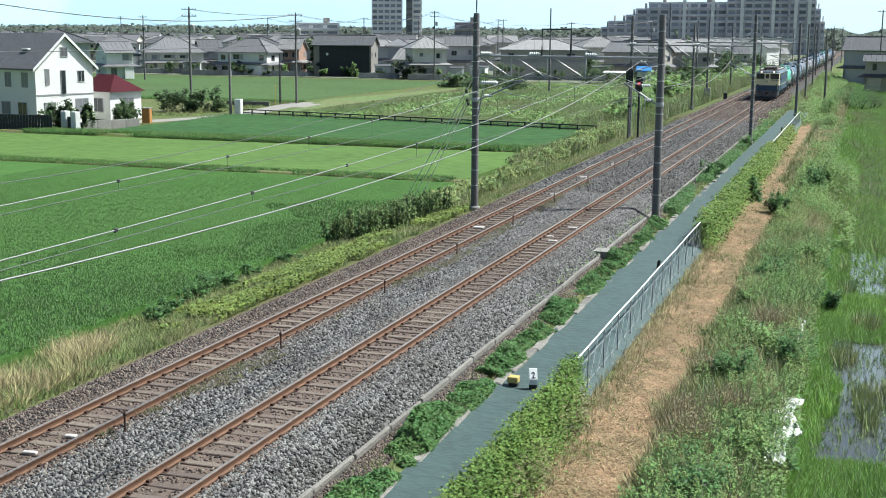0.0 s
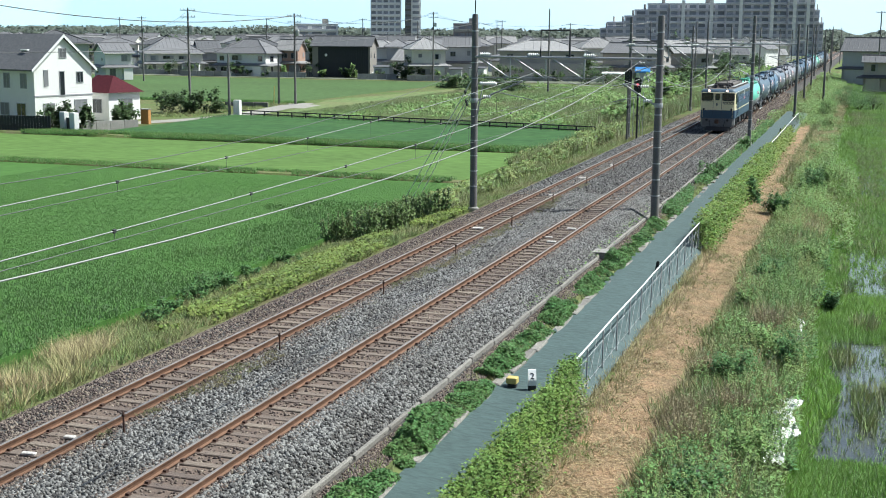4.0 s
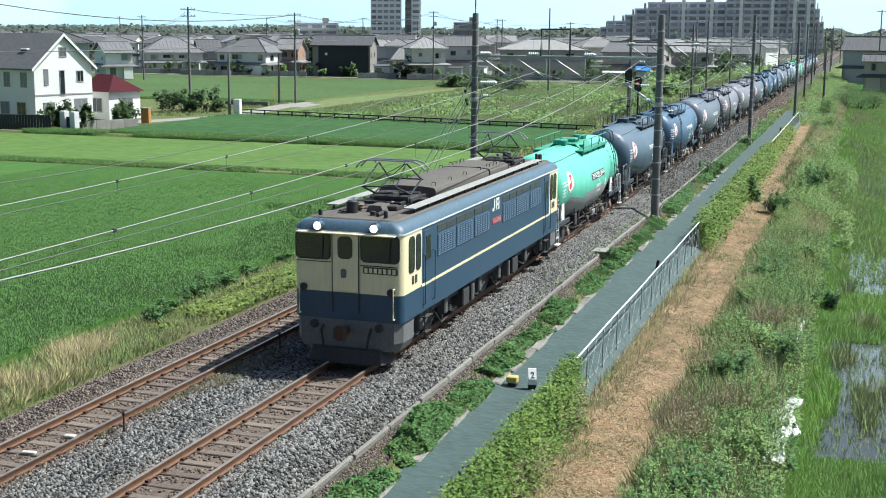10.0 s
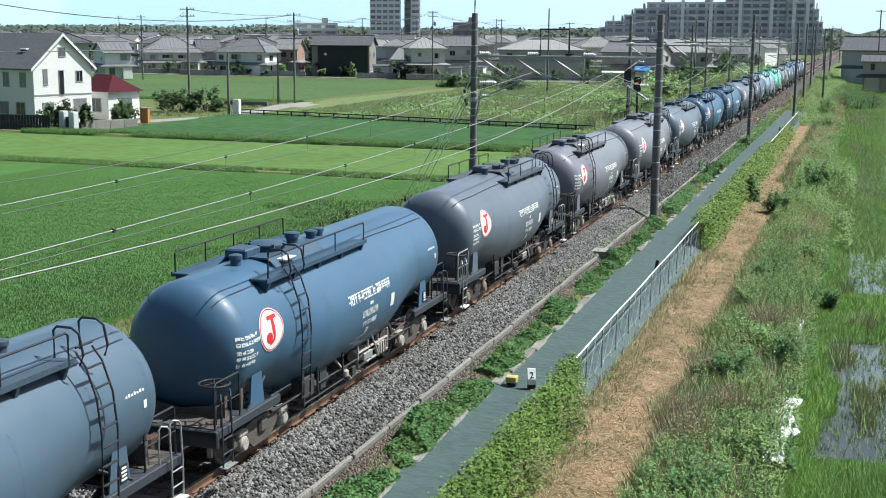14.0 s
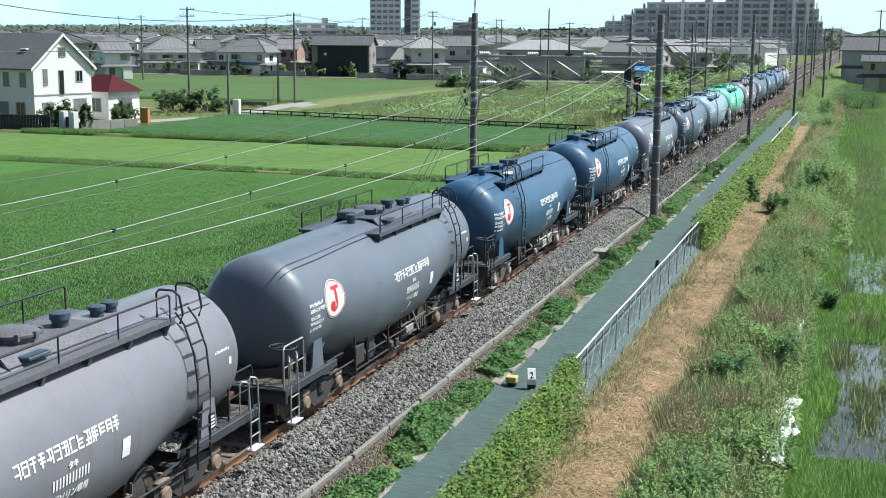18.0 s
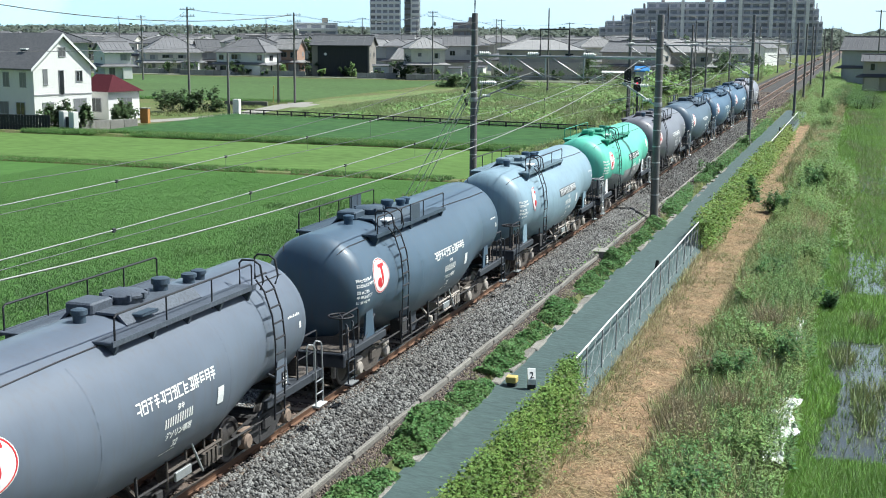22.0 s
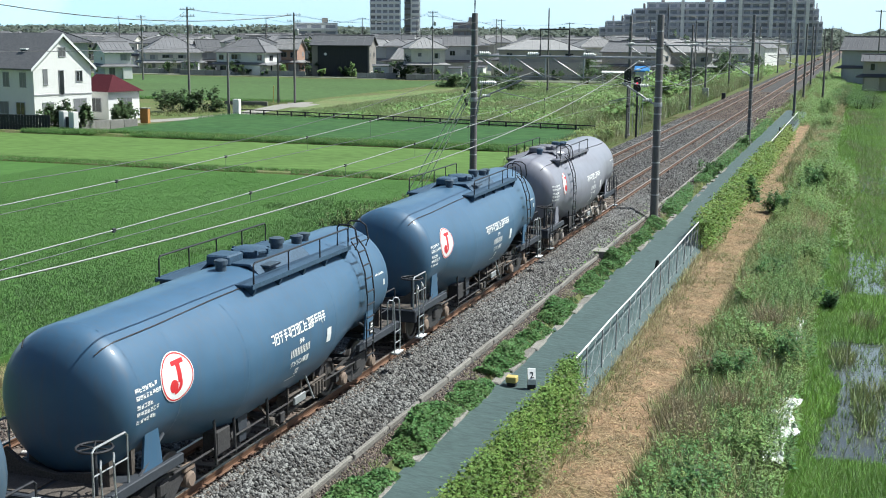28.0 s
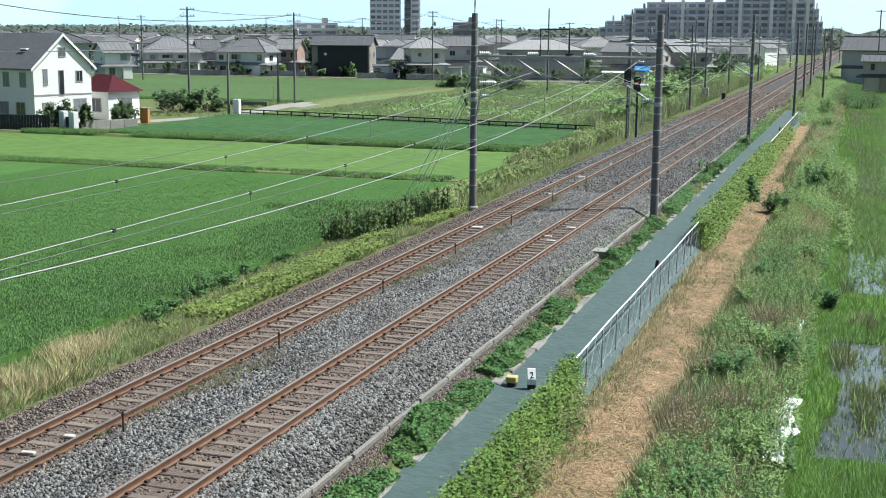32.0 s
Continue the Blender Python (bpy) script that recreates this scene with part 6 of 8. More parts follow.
house(-23.6, 339.5, 9.1, 9, 4.3, 5.9, 16, "gable", W_GREY, R_DARK, "low grey house beside the line")
house(13.0, 259.5, 11.1, 9, 6.5, 8.8, -8, "gable", W_GREY, R_DARK, "grey house with a wide dark roof")
house(14.5, 227.5, 6.9, 5, 5.0, 5.9, -1, "gable", W_TAUPE, R_DARK, "low garden shed with a dark roof")

# gardens, fences and sheds before the front row of houses
RG = random.Random(23)
M_BLOCKWALL = mat("block_wall_grey", (.3, .3, .29), .9, var=.3, scale=1.5, fine=12, bump=.3, spread=.2, streak=.3)
for x, y, w, rz in ((-150, 243, 16, 34), (-136, 238, 14, 20), (-121, 233.5, 12, 0), (-104, 236, 10, 6), (-82, 235, 9, 14), (-70, 233, 10, 18), (-46, 243, 16, 14), (-33, 262, 12, 10)):
    gwl = thing("boundary_wall", "grey block boundary wall before the houses", "boundary wall", "boundary walls", at=(x, y, -1.55), rz=rz)
    n = int(w / 2)
    for i in range(n):
        part("wall_panel", Geo().box(-w / 2 + 2 * i + 1, 0, .55, 1.96, .15, 1.1 + .02 * (i % 2), .02), M_BLOCKWALL, gwl)
for x, y, w, d, h, m, lab in ((-128, 240, 3.4, 2.6, 2.4, W_GREY, "small grey garden shed"), (-99.5, 241, 2.6, 2.2, 2.2, W_TAUPE, "small brown garden shed"), (-83.5, 240, 3.2, 2.4, 2.3, W_PALE, "small white prefabricated shed"), (-62, 238, 3.0, 2.4, 2.4, W_PALE, "small white prefabricated shed"), (-66, 236, 2.4, 2.2, 2.2, W_GREY, "small grey garden shed"), (-40, 250, 3.4, 2.6, 2.5, W_TAUPE, "small brown garden shed")):
    shd = thing("garden_shed", lab, "shed", "garden sheds", at=(x, y, -1.55), rz=RG.uniform(0, 25))
    part("wall", Geo().box(0, 0, h / 2, w, d, h, .03), m, shd)
    part("roof", Geo().prismx([(-d / 2 - .2, h), (d / 2 + .2, h + .3), (d / 2 + .2, h + .4), (-d / 2 - .2, h + .1)], -w / 2 - .2, w / 2 + .2), R_DARK, shd)
    part("door", Geo().box(-w * .2, -d / 2, h * .45, w * .4, .06, h * .85, .02), M_SHUTTER, shd)

# the white gabled house by the paddies
gh = thing("gabled_house", "white two-storey house with steep dark gable roof", "house", "houses", at=(-63.95, 104.85, -1.45), rz=74.2 - 90)
GW, GL, GE, GT = 7.0, 11.0, 5.75, 8.75          # gable width, length, eaves, ridge
# local: gable faces +x, long side along -x, width along y
part("wall", Geo().rings([[(xx, -GW / 2, 0), (xx, GW / 2, 0), (xx, GW / 2, GE), (xx, 0, GT - .1), (xx, -GW / 2, GE)] for xx in (-GL, 0)]), W_PALE, gh, "white clapboard walls")
k = (GT - GE) / (GW / 2)
for s in (-1, 1):
    e, ze = s * (GW / 2 + .45), GE - k * .45
    r = part("roof", Geo().rings([[(xx, 0, GT), (xx, e, ze), (xx, e, ze + .15), (xx, 0, GT + .17)] for xx in (-GL - .4, .3)]), R_GREY, gh, "dark grey roof slope")
    part("barge_board", Geo().rings([[(xx, 0, GT - .12), (xx, e, ze - .12), (xx, e, ze + .16), (xx, 0, GT + .18)] for xx in (.3, .36)]), P_WHITE, r, "white barge board")
part("skylight", Geo().box(-3.2, -1.9, GE + 1.6, 1.0, .5, .12, .02), P_WHITE, gh)
for yy, zz, ww, hh in ((0, 7.1, .8, .9), (-.2, 4.1, .55, 2.4), (-2.1, 4.7, .45, 1.5), (2.0, 4.7, .75, 1.05), (2.0, 1.5, 1.5, 1.9), (-1.9, 1.6, 1.3, 1.2), (.1, 1.9, .3, .4), (.6, 1.9, .3, .4)):
    window(gh, 0, yy, zz, ww, hh, 1, 0)
for xx in (-1.6, -4.2, -7.0):
    window(gh, xx, -GW / 2, 4.4, .9, 1.4)
    window(gh, xx - .5, -GW / 2, 1.6, 1.3, 1.2)
part("trim_band", Geo().box(.02, 0, 2.95, .06, GW + .1, .14, .01), W_FRAME, gh)
for i in range(22):
    part("clapboard", Geo().box(.004, 0, .2 + i * .25, .014, GW, .012), W_PALE, gh)
ax = thing("annex", "white single-storey annex with a dark red roof", "annex", at=(-64.2, 113.2, -1.4), rz=-16)
part("wall", Geo().box(0, 0, 1.5, 4.4, 4.2, 3.0), W_PALE, ax)
part("roof", Geo().add([(-2.5, -2.4, 2.9), (2.6, -2.4, 2.9), (2.6, 2.4, 2.9), (-2.5, 2.4, 2.9), (-2.0, 0, 4.6), (.6, 0, 4.6)], [(3, 2, 1, 0), (0, 1, 5, 4), (1, 2, 5), (2, 3, 4, 5), (3, 0, 4)]), R_RED, ax, "dark red sheet roof")
part("downpipe", Geo().tube([(-1.2, -2.15, 0), (-1.2, -2.15, 2.9)], .06, 6), M_DARKSTEEL, ax)
window(ax, .3, -2.1, 1.5, 1.6, 1.4)
window(ax, 2.2, .3, 1.6, 1.4, 1.2, 1, 0)
gp = thing("garden_gate", "white gate posts with a dark gate", "gate", at=(-57.1, 96.0, -1.5), rz=-25)
for xx in (-1.0, .75):
    part("gate_post", Geo().box(xx, 0, 1.0, .85, .5, 2.0, .03), W_PALE, gp)
part("gate", Geo().box(-.15, 0, .8, .9, .08, 1.4, .02), M_DARKSTEEL, gp)
gf = thing("garden_fence", "dark slatted garden fence", "fence", at=(-60.3, 94.5, -1.5), rz=8)
me = mesh_of("fence_board", Geo().box(0, 0, .85, .26, .06, 1.7, .01), W_BLACK)
for i in range(40):
    part("fence_board", me, None, gf, at=(1.9 - i * .29, 0, 0))
gw = thing("garden_wall", "low pale concrete garden wall", "garden wall", at=(-56.5, 101.5, -1.5), rz=60)
for i in range(4):
    part("wall_block", Geo().box(-2.2 + i * 1.45, 0, .45, 1.42, .2, .9, .02), M_CONC, gw)
bp = thing("brick_pillar", "orange-brown brick gate pillar", "pillar", at=(-57.7, 109.6, -1.5))
part("pillar", Geo().box(0, 0, .75, .9, .5, 1.5, .03), mat("orange_brick", (.45, .22, .07), .85, var=.2), bp)
part("cap", Geo().box(0, 0, 1.53, 1.0, .6, .08, .02), M_CONC, bp)
wb = thing("control_cabinet", "white control cabinet beside a pole", "cabinet", at=(-54.2, 122.6, -1.5))
part("cabinet", Geo().box(0, 0, .95, .75, .6, 1.9, .04), W_PALE, wb)
part("door", Geo().box(.0, -.31, .95, .6, .03, 1.5, .01), W_PALE, wb)


def utility_pole(x, y, h, label, arms=1, r=.16, z0=-1.5, cans=True):
    p = thing("utility_pole", label, "utility pole", "utility poles", at=(x, y, z0))
    part("pole", Geo().lathe([(r, 0), (r * .65, h), (.02, h + .02)], 12), M_MAST, p, smooth=True)
    for i in range(arms):
        z = h - .3 - i * .8
        a = part("crossarm", Geo().box(0, 0, z, 2.0, .1, .1, .01), M_GALV, p)
        for xx in (-.9, -.5, .5, .9):
            part("pin_insulator", Geo().lathe([(.03, 0), (.07, .05), (.07, .12), (.04, .2)], 8, at=(xx, 0, z + .05)), M_PORC, a)
    if cans:
        part("transformer", Geo().lathe([(.24, 0), (.26, .05), (.26, .75), (.2, .82), (.02, .84)], 12, at=(.42, 0, h - 2.9)), M_GALV, p, smooth=True)
    return p


for x, y, h, a, c in ((-65.6, 132, 12.1, 2, True), (-59.5, 148.5, 11.7, 2, True), (-55, 122.2, 6.9, 0, False), (-69.3, 231.7, 13.4, 2, True), (-61.4, 147.5, 6.4, 0, False), (-37.1, 195.7, 13.2, 0, False), (-53, 279.6, 11.7, 1, False),
                      (-118, 205, 12, 1, True), (-100, 270, 12.5, 1, True), (-75, 300, 12.5, 1, False), (-38, 300, 12.5, 1, True), (-22, 260, 12, 1, False), (6.3, 170, 7.5, 0, False), (13.5, 250, 14, 1, False), (-150, 320, 13, 1, True), (-28, 330, 13, 1, False), (-185, 300, 13, 1, True), (-88, 340, 13, 1, True), (-130, 390, 13, 1, False)):
    utility_pole(x, y, h, "grey utility pole with crossarms" if a else "plain slender grey pole in the fields", a, cans=c)
yp = thing("guy_guard", "yellow plastic guy-wire guard", "guy guard", at=(-61.9, 147.0, -1.4))
part("guard", Geo().tube([(0, 0, 0), (.1, 0, 2.2)], .06, 8), M_YELLOW, yp)


def power_line(a, b, sag, n=2, r=.02, label="thin dark power cables strung between poles"):
    w = thing("power_line", label, "power line", "power lines")
    for i in range(n):
        pts = []
        for k in np.linspace(0, 1, 15):
            q = Vector(a).lerp(Vector(b), k)
            q.z -= sag * 4 * k * (1 - k)
            q.x += (i - (n - 1) / 2) * .7
            pts.append(q)
        part("cable", Geo().tube(pts, r, 4), M_WIREDARK, w)


power_line((-65.6, 132, 10.3), (-59.5, 148.5, 9.9), .3)
power_line((-71.4, 100, 10.75), (-59.5, 148.5, 9.9), 1.4, 1, .055)
power_line((-59.5, 148.5, 9.9), (-69.3, 231.7, 11.6), 1.5)
power_line((-69.3, 231.7, 11.6), (-75, 300, 10.7), 1.2)
power_line((-65.6, 132, 10.0), (-118, 205, 10.2), 1.5)
power_line((-100, 270, 10.7), (-69.3, 231.7, 11.6), 1.0)
power_line((-100, 270, 10.7), (-150, 320, 11.2), 1.5)
power_line((-53, 279.6, 10), (-38, 300, 10.7), .6)
power_line((-69.3, 231.7, 10.9), (-53, 279.6, 9.8), 1.0)

# the town behind: houses in drifts, smaller and plainer with distance
rt = random.Random(11)
walls = (W_CREAM, W_GREY, W_PALE, W_PALE, W_CREAM, W_TAUPE)
roofs = (R_GREY, R_DARK, R_PALE, R_GREY, R_DARK)
TOWN_LABELS = ("distant two-storey house with a tiled roof", "distant house with grey roof tiles", "distant pale house among many roofs")
placed = []
tries = 0
while len(placed) < 165 and tries < 6000:
    tries += 1
    y = rt.uniform(258, 560)
    bear = rt.uniform(-39.5, -3.5)
    x = 11.4 + y * math.tan(radians(bear))
    if x > -16 or any((x - a) ** 2 + (y - b) ** 2 < 12 ** 2 for a, b in placed):
        continue
    placed.append((x, y))
    he = rt.choice((5.4, 5.6, 5.8, 3.4))
    house(x, y, rt.uniform(8, 13), rt.uniform(7, 9.5), he, he + rt.uniform(1.5, 2.4), -bear + rt.choice((-25, 0, 12, 65)), rt.choice(("hip", "gable")), rt.choice(walls), rt.choice(roofs), rt.choice(TOWN_LABELS), detail=y < 345, group="houses of the town")


# Plain far window glass, its colour lightened to imitate haze.
M_FARGLASS = mat("curtained_glass", (.3, .31, .34), .3, var=.3, scale=.3, bump=0, spread=.4)


def block(name, label, x, y, w, d, floors, fh, wall, rz=0.0, bays=8, z0=-1.6, pillars=0, rail_m=None):
    t = thing(name, label, "apartment building", at=(x, y, z0), rz=rz)
    part("wall", Geo().box(0, 0, floors * fh / 2, w, d, floors * fh), wall, t)
    part("parapet", Geo().box(0, 0, floors * fh + .4, w + .2, d + .2, .8, .05), wall, t)
    for f in range(floors):
        part("balcony", Geo().box(0, -d / 2 - .6, f * fh + .55, w * .98, 1.2, 1.1, .03), rail_m or M_CONC, t)
        for i in range(bays):
            part("window", Geo().box(-w / 2 + w * (i + .5) / bays, -d / 2 - .05, f * fh + 2.0, w / bays * .7, .12, 1.5), M_FARGLASS, t)
    for i in range(pillars):
        xx = -w / 2 + w * (i + .5) / pillars
        part("pillar", Geo().box(xx, -d / 2 - 1.3, floors * fh / 2 + 1, 1.6, .5, floors * fh + 2), W_PALE, t)
    part("roof_tank", Geo().box(w * .2, 0, floors * fh + 2, w * .15, d * .3, 2.6, .05), M_CONC, t)
    return t


# Mansion and tower walls are painted lighter to stand for distance haze.
MAN = mat("mansion_wall", (.66, .64, .67), .85, var=.15, scale=.3, fine=4, bump=.1)
TOWER = mat("wall_tower", (.74, .75, .77), .85, var=.1)
block("apartment_tower", "tall pale grey apartment tower with stacked balconies", -225.2, 605, 15.5, 14, 13, 2.9, TOWER, 20, 5, rail_m=W_PALE)
block("stair_tower", "grey recessed stair tower between two wings", -214.6, 611, 4.5, 10, 13, 2.9, W_GREY, 20, 1, rail_m=M_CONC)
block("apartment_tower", "slim white wing of the apartment tower", -210.2, 609, 5.0, 14, 13, 2.9, W_PALE, 20, 1, rail_m=W_PALE)
# Balcony colour is lightened for haze as well.
MAN_RAIL = mat("mansion_balcony", (.55, .54, .57), .85, var=.2, scale=.3, fine=4, bump=.1, spread=.1)
steps = ((-110.5, 3.4, 11.6), (-107, 3.6, 14.5), (-102.8, 4.8, 14.5), (-98, 4.8, 17.4), (-92.6, 6, 20.3), (-84.5, 10, 23.2), (-66, 26, 23.2), (-39, 28, 29), (-19, 12, 26.1), (-12.2, 2.6, 20.3), (-9.9, 2.0, 14.5))
for xx, w, h in steps:
    n = round(h / 2.9)
    block("apartment_block", "broad grey-brown apartment block with stepped outline, colour lightened for haze", xx, 605, w, 14, n, 2.9, MAN, 5, max(1, int(w / 4)), pillars=2 if w > 10 else 0, rail_m=MAN_RAIL)
block("office_building", "pale flat-roofed building behind the houses", -262, 600, 22, 12, 4, 3.2, W_PALE, 24, 3, rail_m=W_PALE)
block("office_building", "brown flat-roofed building behind the houses", -177, 590, 12, 12, 4, 3.3, mat("wall_brown", (.26, .23, .24), .85, var=.2), 16, 4)

# ---- plants and loose stone ----


def lumps(n, x0, x1, y0, y1, zlo, zhi, pull=1.0):
    """Points through a low mass of growth between two lines, thinner towards its top."""
    xy = area(x0, x1, y0, y1, n)
    p = on_ground(xy)
    p[:, 2] += zlo + (zhi - zlo) * RNG.uniform(0, 1, n) ** pull
    return p


def bush(x, y, r, h, material, label, n=900, size=.09, z=None, category="bush", group="bushes", name="bush"):
    """A rounded, uneven shrub: stems and many small leaves in clumps."""
    z = ground_z(x) if z is None else z
    t = thing(name, label, category, group, at=(x, y, z))
    k = max(6, n // 60)
    c = RNG.normal(size=(k, 3)) * np.array([r * .5, r * .5, h * .24]) + np.array([0, 0, h * .55])
    c[:, 2] = np.clip(c[:, 2], h * .1, h)
    pts = c[RNG.integers(0, k, n)] + RNG.normal(size=(n, 3)) * np.array([r, r, h * .7]) * .16
    pts[:, 2] = np.clip(pts[:, 2], .02, None)
    ob = new("leaves", sheet_mesh("leaves", leaves(pts, size), 4, material))
    ob.parent = t
    g = Geo()
    for i in range(min(k, 9)):
        g.tube([(c[i, 0] * .2, c[i, 1] * .2, -.05), tuple(c[i] * .6), tuple(c[i])], .012 + .01 * r, 5, .004)
    tagged(part("stem_mass", g, M_STEM, t), kind="stuff")
    return t


# loose ballast, the grey of the cess and the browner stone by the rails
def stones(n, x0, x1, y0, y1, material, name, label, s0=.03, s1=.06):
    xy = area(x0, x1, y0, y1, n)
    keep = np.ones(n, bool)
    for cx in (0, TRACK):
        for sx in (-GAUGE / 2, GAUGE / 2):
            keep &= np.abs(xy[:, 0] - cx - sx) > .1
        frac = ((xy[:, 1] - 6 + .13) % .62)
        keep &= ~((np.abs(xy[:, 0] - cx) < .6) & (frac < .26))
    keep |= (np.abs(xy[:, 0] - np.round(xy[:, 0] / TRACK) * TRACK) < .5) & (RNG.uniform(0, 1, n) < .22)
    xy = xy[keep]
    n = len(xy)
    z = np.interp(xy[:, 0], BX, BZ)
    near = (np.abs(xy[:, 0]) < .6) | (np.abs(xy[:, 0] - TRACK) < .6)
    z = np.where(near, -.185, z)
    s = RNG.uniform(s0, s1, n)
    c = np.column_stack([xy, z + s * .25])
    ax = RNG.normal(size=(n, 3, 3))
    q = np.linalg.qr(ax)[0] * (s[:, None, None] * RNG.uniform(.6, 1.15, (n, 3, 1)))
    a, b, d = q[:, 0], q[:, 1], q[:, 2]
    P = [c + a, c - a, c + b, c - b, c + d, c - d]
    tris = [(0, 2, 4), (2, 1, 4), (1, 3, 4), (3, 0, 4), (2, 0, 5), (1, 2, 5), (3, 1, 5), (0, 3, 5)]
    v = np.stack(P, 1).reshape(-1, 3)
    me = bpy.data.meshes.new(name)
    me.vertices.add(len(v))
    me.vertices.foreach_set("co", v.astype(np.float32).ravel())
    idx = (np.arange(n)[:, None, None] * 6 + np.array(tris)[None]).reshape(-1).astype(np.int32)
    me.loops.add(len(idx))
    me.loops.foreach_set("vertex_index", idx)
    me.polygons.add(len(idx) // 3)
    me.polygons.foreach_set("loop_start", np.arange(len(idx) // 3, dtype=np.int32) * 3)
    me.materials.append(material)
    me.update(calc_edges=True)
    me.validate()
    tagged(new(name, me), label, "ballast stones", kind="stuff")


stones(36000, .75, 2.05, 13, 62, M_STONE, "loose_ballast", "loose grey crushed stones beside the track", .026, .064)
stones(38000, -2.6, -.75, 13, 62, M_STONE, "loose_ballast", "loose grey crushed stones between the tracks", .026, .062)
stones(28000, -6.5, -4.2, 13, 62, M_STONE_RUST, "loose_ballast", "loose brownish crushed stones beside the far track", .024, .052)
stones(9000, -.95, .95, 13, 60, M_STONE_RUST, "loose_ballast", "rusty crushed stones between the rails", .025, .05)
stones(9000, TRACK - .95, TRACK + .95, 13, 60, M_STONE_RUST, "loose_ballast", "rusty crushed stones between the rails", .025, .05)
stones(36000, -6.4, 2.3, 60, 120, M_STONE, "loose_ballast", "loose grey crushed stones along the line", .045, .075)

for x0, x1 in ((.6, 1.0), (-1.0, -.6), (TRACK + .6, TRACK + 1.15), (TRACK - 1.0, TRACK - .6)):
    stones(9000, x0, x1, 13, 62, M_STONE_RUST, "loose_ballast", "rust-stained crushed stones along the rail", .022, .05)
stones(17000, 2.12, 2.65, 13, 62, M_STONE_RUST, "loose_ballast", "loose brownish crushed stones beyond the edging", .02, .045)

stones(26000, -6.4, 2.4, 118, 180, M_STONE_RUST, "loose_ballast", "brownish crushed stones along the far line", .06, .1)

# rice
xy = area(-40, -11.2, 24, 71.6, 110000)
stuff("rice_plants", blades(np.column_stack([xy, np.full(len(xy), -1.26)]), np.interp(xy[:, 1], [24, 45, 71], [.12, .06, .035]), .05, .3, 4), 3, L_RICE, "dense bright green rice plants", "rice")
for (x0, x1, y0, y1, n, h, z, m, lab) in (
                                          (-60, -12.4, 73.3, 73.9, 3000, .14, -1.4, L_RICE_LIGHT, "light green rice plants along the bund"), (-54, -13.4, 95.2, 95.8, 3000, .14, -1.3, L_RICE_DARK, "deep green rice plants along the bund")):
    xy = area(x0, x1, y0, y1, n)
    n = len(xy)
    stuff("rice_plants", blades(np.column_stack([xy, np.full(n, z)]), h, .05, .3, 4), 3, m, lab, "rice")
xy = area(-24, -11.2, 26, 62, 20000)
xy = xy[np.array([noise.noise((a * .2, b * .16, 5)) + .5 * noise.noise((a * .7, b * .5, 5)) > -.12 + .11 * max(0, -11.2 - a - .12 * (b - 24)) and not (33.5 < b + .1 * a < 34.6) for a, b in xy])]
stuff("rice_plants", blades(np.column_stack([xy, np.full(len(xy), -1.26)]), .11, .05, .3, 4), 3, L_RICE_MID, "taller deep green rice along the bank", "rice")

# left bank
p = on_ground(area(-11.4, -6.6, 12, 130, 17000))
stuff("bank_grass", blades(p, .24, .03, .5, 4), 3, L_GRASS, "rough mixed grass on the bank", "grass")
p = on_ground(area(-10.6, -7.0, 14, 38, 6500))
p = p[np.array([noise.noise((a * .5, b * .35, 2)) > .0 + .05 * abs(b - 25) for a, b, _ in p])]
stuff("dry_bank_grass", blades(p, .5, .03, .5, 5), 3, L_DRY, "pale dry grass on the bank", "grass")
stuff("bank_grass", blades(on_ground(area(-11.0, -6.7, 14, 50, 5000)), .22, .03, .45, 4), 3, L_ROD, "lush green grass on the bank", "grass")
p = lumps(30000, -9.4, -6.7, 31, 58, .05, .32)
p = p[np.array([noise.noise((a * .5, b * .3, 7)) > -.12 for a, b, _ in p])]
stuff("creeper", leaves(p, .11), 4, L_YELLOW, "yellow-green creeper on the bank", "creeper")
for x, y, r, h in ((-9.7, 33.6, .45, .5), (-9.9, 34.8, .4, .45), (-10.4, 37.4, .5, .6), (-10.5, 38.5, .5, .62), (-10.5, 39.7, .45, .55), (-10.8, 42.2, .35, .35), (-10.7, 45.0, .4, .35)):
    bush(x, y, r, h * 1.25, L_VINE, "dark leafy shrub on the bank's edge", 900, .085)
rod = thing("goldenrod_stand", "dense stand of tall goldenrod weeds", "weeds", at=(0, 0, 0))
n = 620
xy = area(-11.4, -7.6, 50.2, 57.6, n)
xy = xy[np.array([abs(a + 9.55 - .22 * (b - 53.5)) < 1.05 for a, b in xy])]
base = on_ground(xy)
g = Geo()
pts = []
for q in base:
    hh = random.uniform(.85, 1.45)
    lean = Vector((random.uniform(-.15, .15), random.uniform(-.15, .15), hh))
    g.tube([q, Vector(q) + lean], .012, 4, .004)
    for i in range(52):
        f = random.uniform(.08, 1)
        pts.append(np.array(q) + np.array(lean) * f + RNG.normal(size=3) * np.array([.055, .055, .04]) * (1.2 - f * .7))
tagged(part("stem_mass", g, M_STEM, rod), kind="stuff")
ob = new("leaves", sheet_mesh("leaves", leaves(np.array(pts), .105, 1.6), 4, L_RODSTAND))
ob.parent = rod
